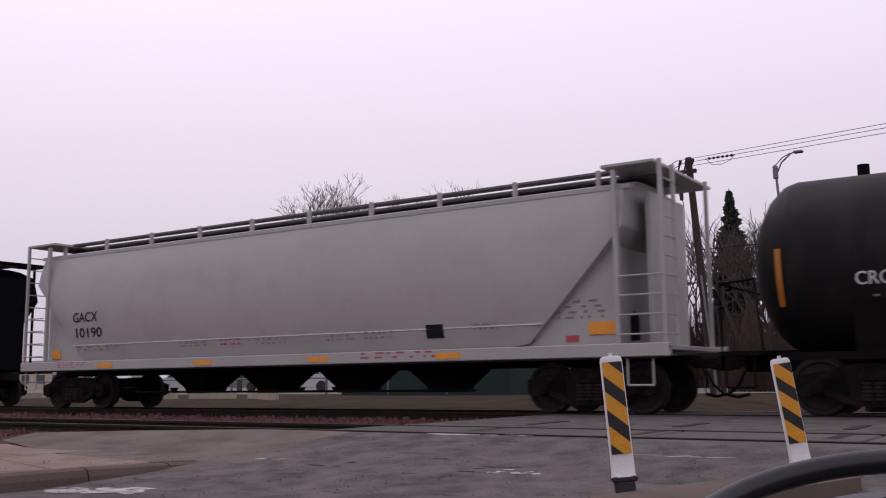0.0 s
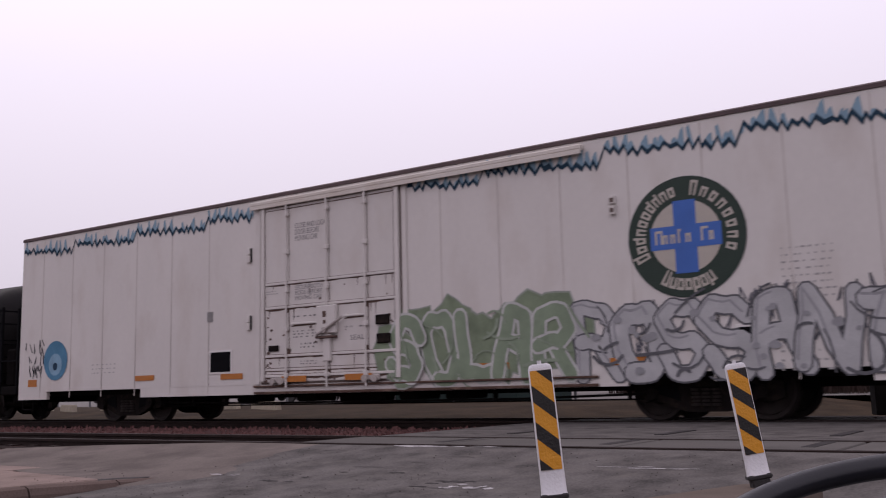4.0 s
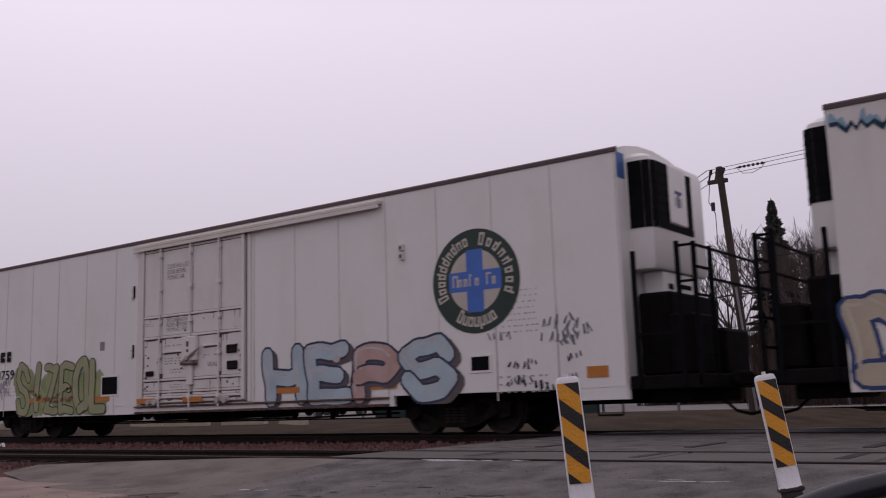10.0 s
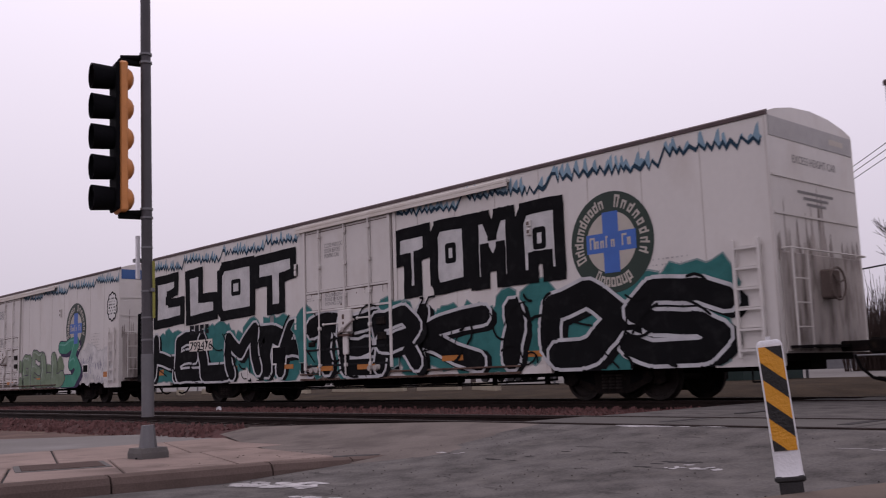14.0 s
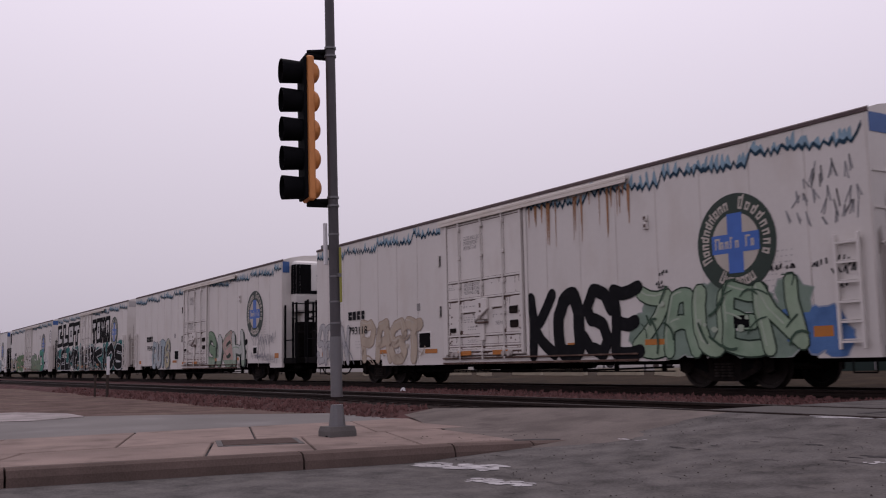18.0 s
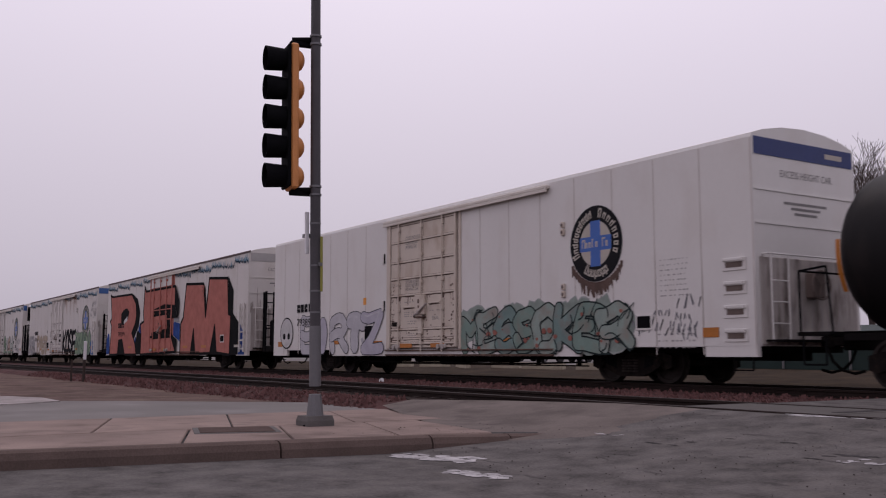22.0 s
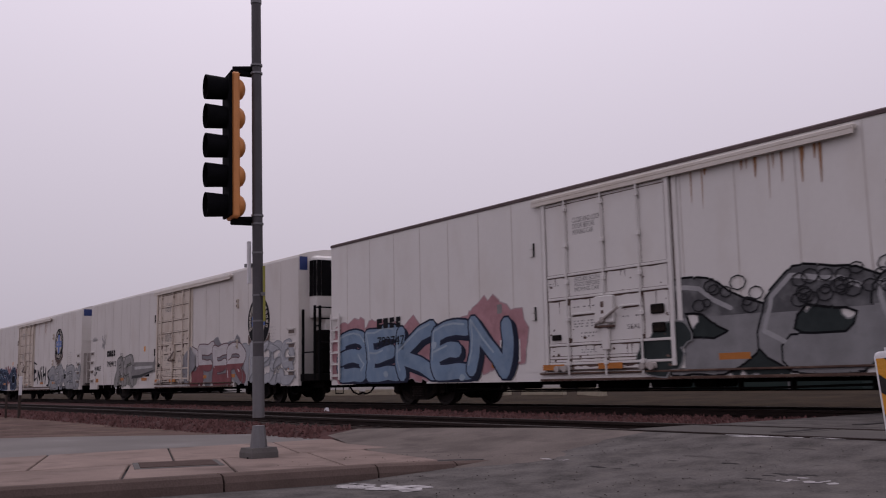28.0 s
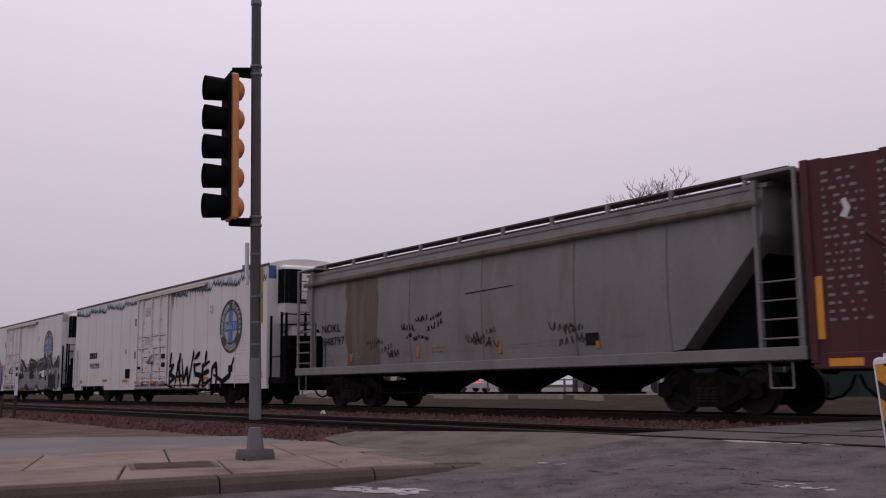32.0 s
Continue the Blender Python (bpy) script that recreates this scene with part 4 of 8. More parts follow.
OUTLINES = {
    "C": ((0, 0.97), (0.78, 1), (0.76, 0.68), (0.5, 0.62), (0.46, 0.5), (0.56, 0.44), (1, 0.45), (1, 0.05), (0, 0)),
    "L": ((0.04, 0.97), (0.5, 1), (0.5, 0.44), (1, 0.42), (1, 0.06), (0.08, 0)),
    "O": ((0, 0.85), (0.14, 1), (1, 1), (1, 0.04), (0.1, 0), (0, 0.15)),
    "T": ((0, 0.97), (1, 1), (1, 0.62), (0.7, 0.58), (0.7, 0.02), (0.36, 0), (0.36, 0.56), (0, 0.54)),
    "M": ((0, 1), (0.32, 1), (0.5, 0.72), (0.68, 1), (1, 1), (1, 0), (0.72, 0), (0.72, 0.5), (0.5, 0.25), (0.28, 0.5), (0.28, 0), (0, 0)),
    "A": ((0, 0), (0, 0.82), (0.16, 1), (1, 1), (1, 0), (0.7, 0), (0.7, 0.26), (0.34, 0.26), (0.34, 0)),
}


def block_word(car, rnd, word, x, z, w, h, fill, line, t=0.15, y=-0.012):
    """Square block letters with thick dark outlines."""
    adv = w / len(word)
    for k, ch in enumerate(word):
        place = lambda u, v: (x + adv * k + t * 0.8 + u * (adv - t * 1.7), z + t + v * (h - 2 * t))
        pts = [place(u, v) for u, v in OUTLINES[ch]]
        g = Geo()
        edge = fine(pts + pts[:1], 4)
        edge = [(a + rnd.uniform(-0.012, 0.012), b + rnd.uniform(-0.012, 0.012)) for a, b in edge]
        sprayed(g, edge, t, y - 0.002, 7)
        for q, (a, b) in enumerate(pts):
            s2 = t * 0.97
            g.flat([(a - s2, b - s2), (a + s2, b - s2), (a + s2 * 1.02, b + s2), (a - s2, b + s2 * 0.98)], y - 0.008 - 0.0002 * q)
        if ch in "OA":
            hole = [place(u, v) for u, v in ((0.4, 0.42), (0.62, 0.42), (0.62, 0.66), (0.4, 0.66), (0.4, 0.42))]
            sprayed(g, hole, t * 0.42, y - 0.002, 6)
        letter = part("graffiti_letter", g, spray(line), car, "white block letter with a thick black outline")
        part("letter_fill", Geo().flat(pts, y), spray(fill), letter)


def bubble(car, rnd, x, z, w, h):
    """A sprayed speech cloud with unreadable lines."""
    ring = []
    for k in range(10):
        a = math.tau * k / 10
        for j in range(5):
            b = a + math.tau / 10 * j / 5
            r = 0.92 + 0.12 * math.sin(math.pi * j / 5)
            ring.append((x + w / 2 * (1 + r * math.cos(b)), z + h / 2 * (1 + r * math.sin(b))))
    g = Geo()
    sprayed(g, ring + ring[:1], 0.028, -0.012, 6)
    cloud = part("graffiti_bubble", g, spray((0.012, 0.012, 0.014)), car, "black outlined speech cloud")
    part("bubble_fill", Geo().flat(ring, -0.009), M["bright"], cloud)
    tagged(part("bubble_lines", bars(x + 0.14 * w, x + 0.86 * w, z + 0.17 * h, z + 0.82 * h, 6, rnd, -0.0125, 0.9, 2), spray((0.012, 0.012, 0.014)), cloud), kind="stuff")


def tags(car, rnd, x, z, w, h, color, count=8, wd=0.012, y=-0.009, warp=None):
    """Thin hand-scrawled tags."""
    g = Geo()
    for k in range(count):
        size = min(0.4, h * rnd.uniform(0.16, 0.32))
        px, pz, slope = x + rnd.uniform(0, 0.8) * w, z + rnd.uniform(0.05, 0.75) * h, rnd.uniform(-0.15, 0.2)
        for i in range(rnd.randint(3, 5)):
            # a quick zigzag stands for each written letter
            pts = [(px + size * 0.55 * rnd.random(), pz + size * (j % 2 * 0.7 + 0.3 * rnd.random())) for j in range(3)]
            for (xa, za), (xb, zb) in zip(pts, pts[1:]):
                d = Vector((xb - xa, zb - za))
                if d.length < 0.01 or xb > x + w:
                    continue
                d = d.normalized() * wd
                g.flat([(xa + d[1], za - d[0]), (xb + d[1], zb - d[0]), (xb - d[1], zb + d[0]), (xa - d[1], za + d[0])], y - 0.0001 * k)
            px, pz = px + size * rnd.uniform(0.55, 0.75), pz + size * slope
    tagged(part("scrawled_tag", warp(g) if warp else g, spray(color), car), kind="stuff")


def drips(car, rnd, spans, y=-0.01):
    """A stencilled band below the roof edge: a dark zigzag that sinks and leaps up again, with pale tongues above it."""
    dark, light = Geo(), Geo()
    for a, b in spans:
        x, cell, z = a, rnd.uniform(2.3, 2.8), 4.5
        start = a - rnd.uniform(0, 0.8)
        up = 1
        while x < b:
            w = rnd.uniform(0.05, 0.13)
            fall = (x - start) / cell
            if fall > 1:
                start, fall, z2, w = x, 0.0, 4.58, 0.16
            else:
                z2 = 4.5 - 0.19 * fall + up * rnd.uniform(0.015, 0.1)
            up = -up
            e = min(x + w, b)
            t0, t1 = rnd.uniform(0.035, 0.075), rnd.uniform(0.015, 0.04)
            dark.flat([(x, z - t0), (e, z2 - t0), (e, z2 + t1), (x, z + t1)], y)
            if rnd.random() < 0.75:
                tall, lean = rnd.uniform(0.08, 0.26), rnd.uniform(-0.05, 0.06)
                m = (x + e) / 2
                light.flat([(x - 0.02, z), (e + 0.03, z2), (m + lean + 0.025, min(4.72, z + tall)), (m + lean - 0.02, min(4.7, z + tall * 0.8))], y + 0.002)
            x, z = e, z2
    tagged(part("spray_zigzag", dark, spray((0.03, 0.06, 0.09)), car, "dark blue sprayed zigzag line"), kind="stuff")
    tagged(part("spray_haze", light, spray((0.26, 0.39, 0.48)), car, "pale blue sprayed flames"), kind="stuff")


# ---- refrigerator cars ----
def emblem(car, cx, cz, r, rnd, worn=False):
    e = part("emblem_disc", disc(cx, cz, -0.01, r), M["ink"] if worn else M["green"], car, "round dark green railway emblem with a blue cross")
    part("emblem_field", disc(cx, cz, -0.013, r * 0.6), M["sand"], e)
    k, q = 0.19 * r, r * 0.6
    part("cross_upright", Geo().flat([(cx - k, cz - q), (cx + k, cz - q), (cx + k, cz + q), (cx - k, cz + q)], -0.016), M["cross"], e)
    part("cross_arm", Geo().flat([(cx - q, cz - k), (cx + q, cz - k), (cx + q, cz + k), (cx - q, cz + k)], -0.0175), M["cross"], e)
    # plain marks stand for the words
    g = Geo()
    for i, wide in enumerate((0.13, 0.09, 0.09, 0.06, 0.09, 0.0, 0.12, 0.08)):
        x = cx - 0.52 * r + i * 0.13 * r
        tall = 0.13 * r if i in (0, 3, 6) else 0.05 * r
        if wide:
            g.flat([(x, cz - 0.1 * r), (x + 0.035 * r, cz - 0.1 * r), (x + 0.035 * r, cz + tall), (x, cz + tall)], -0.0195)
            g.flat([(x + 0.035 * r, cz + tall - 0.04 * r), (x + wide * r, cz + tall - 0.04 * r), (x + wide * r, cz + tall), (x + 0.035 * r, cz + tall)], -0.0195)
            if i not in (3, 6):
                g.flat([(x + (wide - 0.035) * r, cz - 0.1 * r), (x + wide * r, cz - 0.1 * r), (x + wide * r, cz + tall - 0.04 * r), (x + (wide - 0.035) * r, cz + tall - 0.04 * r)], -0.0195)
    tagged(part("emblem_script", g, M["sand"], e), kind="stuff")
    g = Geo()
    p = lambda rr, ang: (cx + rr * r * math.cos(ang), cz + rr * r * math.sin(ang))
    bit = lambda r0, r1, b0, b1: g.flat([p(r0, b0), p(r1, b0), p(r1, b1), p(r0, b1)], -0.013)
    for a0, a1, n, flip in ((207, 100, 10, 0), (84, -24, 8, 0), (237, 304, 7, 1)):
        for j in range(n):
            a = radians(a0 + (a1 - a0) * (j + 0.5) / n)
            t = radians(4.1)
            lo, hi = (0.68, 0.93) if j == 0 else (0.69, 0.86)
            if flip:
                lo, hi = 0.69 + (0.86 - hi), 0.88
            bit(lo, hi + 0.05 * (rnd.random() < 0.3), a - t, a - t * 0.35)
            bit(lo, hi, a + t * 0.35, a + t)
            bit(hi - 0.045, hi, a - t * 0.35, a + t * 0.35)
            if rnd.random() < 0.55:
                bit(lo, lo + 0.045, a - t * 0.35, a + t * 0.35)
    tagged(part("emblem_script", g, M["sand"], e), kind="stuff")


def mark_blocks(car, x, z, w, h):
    """The owner's mark as plain blocks."""
    g = Geo()
    for i in range(4):
        a, b = x + w * i / 4, x + w * (i + 0.82) / 4
        t = (b - a) * 0.42
        cuts = ((0, 0.42), (0.56, 1)) if i != 1 else ((0, 1),)
        for z0, z1 in cuts:
            g.flat([(a + t, z + h * z0), (b - 0.02 * i, z + h * z0), (b - 0.02 * i, z + h * z1), (a + t, z + h * z1)], -0.0225)
        g.flat([(a, z), (a + t, z), (a + t, z + h), (a, z + h)], -0.0225)
    tagged(part("owner_mark", g, M["ink"], car, "black block lettering"), kind="stuff")


CACHE = {}
DOORS = {}


def cached(key, build):
    if key not in CACHE:
        CACHE[key] = build()
    return CACHE[key]


def reefer(u, unit, label, number="", L=22.4, style="A", paint="white", stripe="blue", zigzag=True, mark=True, seed=1, emblem_on=True, door_paint=None, end_door=None, overspray=None, emblem_at=None, door_at=None, number_w=1.35, patch=False):
    rnd = random.Random(seed)
    mx = (2.75 if unit == "R" else 2.1) if style == "B" else 2.6
    car = thing("refrigerator_car", label, "railcar", (u, FACE_Y, 0), "train cars")
    CARS.append((car, u))
    dk = (door_at or (9.65 if unit == "R" else 8.95 if style == "A" else 8.85)) if L > 21 else 7.6
    DW = 3.65
    DOORS[car.name] = (dk - 0.2, dk + DW + 0.2)
    p = M[paint]
    prof = [(0, 0.78), (0, 4.72), (0.03, 4.8), (0.35, 4.9), (0.9, 5.0), (W / 2, 5.04), (W - 0.9, 5.0), (W - 0.35, 4.9), (W - 0.03, 4.8), (W, 4.72), (W, 0.78)]
    part("body", cached(("body", L, paint), lambda: Geo().prism_x(prof, 0, L).mesh("body", p)), None, car)
    for k, (a, b) in enumerate(((0.0, 1.25), (4.95, L - 4.95), (L - 1.25, L))):
        part("side_skirt", cached(("skirt", a, b, paint), lambda: Geo().prism_x([(0.0, 0.58), (0.0, 0.785), (0.09, 0.785), (0.09, 0.58)], a, b).mesh("side_skirt", p)), None, car)
    if style == "A":
        part("roof_edge", cached(("edge", L), lambda: Geo().prism_x([(-0.02, 4.735), (-0.02, 4.8), (0.04, 4.835), (0.04, 4.735)], -0.02, L + 0.02).mesh("roof_edge", M["brown"])), None, car, "brown roof edge")
    x = 0.95
    while x < L:
        if not dk - 0.5 < x < dk + DW + 0.2:
            part("panel_seam", cached("seam", lambda: Geo().box(-0.011, 0.011, -0.005, 0.002, 0.62, 4.7).mesh("panel_seam", M["seam"])), None, car, loc=(x, 0, 0))
        x += 1.26
    def streaks():
        g = Geo()
        q = random.Random(L)
        x = 0.95
        while x < L:
            if not dk - 0.5 < x < dk + DW + 0.2:
                g.flat([(x + 0.013, 0.8), (x + 0.021, 0.8), (x + 0.018, q.uniform(1.2, 2.6)), (x + 0.013, q.uniform(1.5, 3.0))], -0.004)
            x += 1.26
        return g.mesh("seam_stains", M["grimy"])
    tagged(part("seam_stain", cached(("streak", L, style), streaks), None, car), kind="stuff")
    # plug door
    dp = M[door_paint or paint] if style == "A" else M["olddoor"]
    door = part("plug_door", cached(("door", dp.name), lambda: Geo().box(0, DW, -0.05, 0.02, 0.82, 4.52, 0.015).mesh("plug_door", dp)), None, car, "ribbed plug door with locking rods", loc=(dk, 0, 0))
    rods = (0.75, 1.85, 2.85) if style == "A" else (0.62, 1.9, 3.0)
    rib = cached(("rib", dp.name), lambda: Geo().box(0.12, DW - 0.1, -0.074, -0.05, -0.026, 0.026, 0.006).mesh("door_rib", dp))
    for z in (0.95, 1.36, 2.36, 2.86) + ((3.35, 3.95) if style == "B" else ()):
        me = rib
        if overspray and z < overspray[0]:
            me = cached(("rib", overspray), lambda: Geo().box(0.12, DW - 0.1, -0.074, -0.05, -0.026, 0.026, 0.006).mesh("door_rib", spray(overspray[1])))
        part("door_rib", me, None, door, loc=(0, 0, z))
    for x0, x1, z in ((0.85, 1.6, 2.0), (2.28, 2.86, 2.08)):
        part("grab_rail", cached(("grab", dp.name, x0), lambda: Geo().box(x0, x1, -0.1, -0.07, z - 0.02, z + 0.02, 0.008).box(x0, x0 + 0.05, -0.075, -0.05, z - 0.04, z + 0.04).box(x1 - 0.05, x1, -0.075, -0.05, z - 0.04, z + 0.04).mesh("grab_rail", dp)), None, door)
    # rust and grime, plus strips that paint the shade of ribs, rails and rods
    def door_rust():
        g = Geo()
        q = random.Random(dp.name + style)
        for z, d0, d1 in ((0.95, 0.02, 0.07), (1.36, 0.012, 0.035), (2.36, 0.015, 0.045), (2.86, 0.012, 0.03), (1.08, 0.01, 0.025), (4.46, 0.01, 0.02)) + (((3.35, 0.01, 0.03), (3.95, 0.008, 0.022)) if style == "B" else ()):
            x, d = 0.1, d0
            while x < DW - 0.12:
                w, e = min(q.uniform(0.06, 0.22), DW - 0.1 - x), q.uniform(d0, d1)
                g.flat([(x, z - 0.028 - d), (x + w, z - 0.028 - e), (x + w, z - 0.022), (x, z - 0.022)], -0.0515)
                x, d = x + w, e
            g.flat([(0.14, z + 0.026), (DW - 0.14, z + 0.026), (DW - 0.14, z + 0.036), (0.14, z + 0.038)], -0.0515)
        for x0, x1, z in ((0.85, 1.6, 2.0), (2.28, 2.86, 2.08)):
            g.flat([(x0, z - 0.06), (x1, z - 0.045), (x1, z - 0.02), (x0, z - 0.02)], -0.0515)
        for x, w in ((0.095, 0.03), (DW - 0.125, 0.03), (rods[0] + 0.03, 0.022), (rods[1] + 0.03, 0.03), (rods[1] - 0.05, 0.02), (rods[2] + 0.03, 0.025)):
            z, d = 0.86, w * 0.6
            while z < 4.4:
                hgt, k = q.uniform(0.12, 0.4), 1.0 if z < 2.4 else 0.6
                e = w * k * q.uniform(0.35, 1)
                g.flat([(x, z), (x + d, z), (x + e, min(4.5, z + hgt)), (x, min(4.5, z + hgt))], -0.0518)
                z, d = z + hgt, e
        for k in range(16):
            x, z, ln = q.uniform(0.1, DW - 0.1), q.choice((1.33, 2.3, 2.3, 2.83)), q.uniform(0.06, 0.3)
            g.flat([(x, z - ln), (x + 0.006, z - ln), (x + 0.022, z), (x - 0.006, z)], -0.0512)
        for k in range(130 if style == "B" else 60):
            x, z, rr = q.choice((q.uniform(0.1, DW - 0.1), q.uniform(0.06, 0.3), DW - q.uniform(0.06, 0.3))), 0.84 + 1.9 * q.random() ** 2.2, q.uniform(0.012, 0.05)
            g.flat([(x + rr * q.uniform(0.5, 1.3) * math.cos(math.tau * i / 7), max(0.83, z + rr * q.uniform(0.4, 1.0) * math.sin(math.tau * i / 7))) for i in range(7)], -0.0524 - 0.00002 * k)
        for x in rods:
            for z in (1.0, 1.45, 2.3):
                r = q.uniform(0.05, 0.11)
                g.flat([(x - r, z - r * q.uniform(1, 2)), (x + r * 0.7, z - r), (x + r, z + r * 0.4), (x - r * 0.6, z + r * 0.7)], -0.0522)
        return g.mesh("door_rust", M["rustline"])
    tagged(part("door_rust", cached(("rust", dp.name, style), door_rust), None, door, "brown rust and grime with painted shade lines along the ribs"), kind="stuff")
    for a, b, c2, d2 in ((-0.05, -0.005, 0.8, 4.55), (DW + 0.004, DW + 0.045, 0.8, 4.55)):
        part("door_gap", cached(("dgap", a), lambda: Geo().box(a, b, -0.006, 0.0, c2, d2).mesh("door_gap", M["grimy"])), None, door)
    part("door_gap", cached("dgapb", lambda: Geo().box(-0.05, DW + 0.04, -0.006, 0.0, 0.785, 0.818).mesh("door_gap", M["grimy"])), None, door)
    for x in (0.04, DW - 0.04):
        part("door_edge", cached(("edge", dp.name), lambda: Geo().box(-0.05, 0.05, -0.09, -0.05, 0.84, 4.5, 0.01).mesh("door_edge", dp)), None, door, loc=(x, 0, 0))
    def rod():
        g = Geo().cyl((0, -0.11, 0.7), (0, -0.11, 4.58), 0.022, 8)
        for z in (0.95, 1.9, 2.7, 3.5, 4.3):
            g.box(-0.05, 0.05, -0.135, -0.06, z - 0.045, z + 0.045, 0.01)
        return g.mesh("lock_rod", dp)
    for x in rods:
        part("lock_rod", cached(("rod", dp.name), rod), None, door, loc=(x, 0, 0))
    gear = part("lock_gear", cached(("gear", dp.name), lambda: Geo().box(1.6, 2.12, -0.15, -0.05, 1.75, 2.32, 0.02).box(1.76, 1.96, -0.13, -0.05, 1.2, 1.75, 0.02).mesh("lock_gear", dp)), None, door, "door locking gear")
    part("lock_lever", cached("lever", lambda: Geo().cyl((1.66, -0.19, 1.72), (2.32, -0.19, 2.05), 0.03, 8).cyl((1.86, -0.15, 1.82), (1.86, -0.21, 1.82), 0.06, 10).mesh("lock_lever", M["enddirt"])), None, gear)
    part("lock_slot", cached("lslot", lambda: Geo().box(1.6, 2.1, -0.17, -0.05, 1.66, 1.71, 0.01).box(1.8, 1.87, -0.154, -0.15, 1.95, 2.02).box(1.79, 1.88, -0.154, -0.15, 2.08, 2.2).mesh("lock_slot", M["rustline"])), None, gear, "rusty slots")
    for x, z in ((3.08, 1.86), (3.1, 1.5)) if style == "A" else ():
        part("placard_holder", cached("plac", lambda: Geo().box(0, 0.34, -0.1, -0.05, 0, 0.19, 0.02).mesh("placard_holder", M["truck"])), None, door, "dark holder plate", loc=(x, 0, z))
    part("hinge_box", cached("hbox", lambda: Geo().box(0.22, 0.5, -0.1, -0.05, 1.46, 1.58, 0.015).mesh("hinge_box", M["truck"])), None, door, "dark small box")
    # roller carriages at the door's foot
    for x in (0.5, 2.95):
        part("door_roller", cached("roller", lambda: Geo().cyl((-0.12, -0.09, 0.84), (-0.12, -0.15, 0.84), 0.07, 10).cyl((0.12, -0.09, 0.84), (0.12, -0.15, 0.84), 0.07, 10).box(-0.22, 0.22, -0.1, -0.05, 0.8, 0.92, 0.02).mesh("door_roller", M["enddirt"])), None, door, "greasy roller carriage", loc=(x, 0, 0))
    part("upper_track", cached(("utrack", paint), lambda: Geo().box(-0.3, 7.6, -0.13, 0.0, 4.58, 4.66, 0.012).box(-0.3, 7.6, -0.13, -0.1, 4.5, 4.58).mesh("upper_track", M["cream"])), None, car, loc=(dk, 0, 0))
    part("lower_track", cached("ltrack", lambda: Geo().box(-0.25, 7.7, -0.06, 0.0, 0.725, 0.765, 0.008).box(-0.25, 7.7, -0.045, 0.0, 0.585, 0.635, 0.008).mesh("lower_track", M["railrust"])), None, car, loc=(dk, 0, 0))
    for a, b in ((-0.22, -0.08), (DW + 0.05, DW + 0.17)):
        part("door_frame", cached(("dframe", dp.name, a), lambda: Geo().box(a, b, -0.03, 0, 0.78, 4.55, 0.01).mesh("door_frame", dp)), None, car, loc=(dk, 0, 0))
    for z in (3.55, 2.1):
        part("door_stop", cached(("dstop", paint), lambda: Geo().box(-0.05, 0.045, -0.06, 0, -0.16, -0.01, 0.01).box(-0.05, 0.045, -0.06, 0, 0.01, 0.16, 0.01).mesh("door_stop", p)), None, car, loc=(dk - 0.42, 0, z))
        part("stop_slot", cached("dslot", lambda: Geo().box(0.045, 0.066, -0.03, 0, -0.15, 0.15).mesh("stop_slot", M["black"])), None, car, loc=(dk - 0.42, 0, z))
        if z > 3 or style == "B":
            part("door_stop", cached(("dstop2", dp.name), lambda: Geo().box(-0.05, 0.05, -0.07, 0, -0.16, -0.01, 0.012).box(-0.05, 0.05, -0.07, 0, 0.02, 0.16, 0.012).mesh("door_stop", dp)), None, car, loc=(dk + 8.1, 0, z))
            part("stop_slot", cached("dslot2", lambda: Geo().box(-0.035, 0.035, -0.075, -0.068, -0.12, -0.05).box(-0.035, 0.035, -0.075, -0.068, 0.05, 0.12).mesh("stop_slot", M["grimy"])), None, car, loc=(dk + 8.1, 0, z))
    def doortext():
        g = Geo()
        write(g, "CLOSE AND LOCK\nDOOR BEFORE\nMOVING CAR", 0.95, 3.98, -0.054, 0.11, 0.84, offset=0.004, lines=0.85)
        write(g, "SECURE BOTH\nRODS BEFORE\nMOVING CAR", 0.95, 2.7, -0.054, 0.09, 0.75, offset=0.004, lines=0.85)
        q = random.Random(3)
        write(g, "SEAL", 2.42, 1.6, -0.054, 0.1, 0.36)
        for a, b, c, d, r in ((0.9, 1.55, 1.68, 1.86, 3), (1.1, 1.6, 1.46, 1.6, 2), (0.9, 1.6, 2.1, 2.16, 1), (2.3, 2.55, 1.8, 1.88, 1), (2.66, 2.9, 1.8, 1.88, 1), (0.15, 0.5, 2.62, 2.72, 2), (1.1, 1.6, 1.14, 1.24, 2)):
            bb = bars(a, b, c, d, r, q, -0.054)
            g.add(bb.v, bb.f)
        return g.mesh("door_stencil", M["fadeink"])
    part("door_stencil", cached("doortext", doortext), None, door, "small stencilled instructions")["kind"] = "stuff"
    # reflectors, data panels, small boxes
    refl = Geo().box(-0.34, 0.34, -0.007, 0.0, -0.06, 0.06)
    rm = cached("refl", lambda: refl.mesh("reflector", M["amber"]))
    for x, z in ((5.1, 1.02), (8.0, 0.98), (14.6, 0.98), (17.2, 0.98), (9.9, 0.88), (11.6, 0.88)):
        if x < L - 1:
            part("reflector", rm, None, car, loc=(x, -0.008 if not dk < x < dk + DW else -0.09, z))
    part("yellow_tag", cached("ytag", lambda: Geo().box(-0.2, 0.2, -0.007, 0, -0.095, 0.095).mesh("reflector", M["amber"])), None, car, loc=(L - 1.1 if unit == "L" else L - 0.55, -0.003, 1.05))
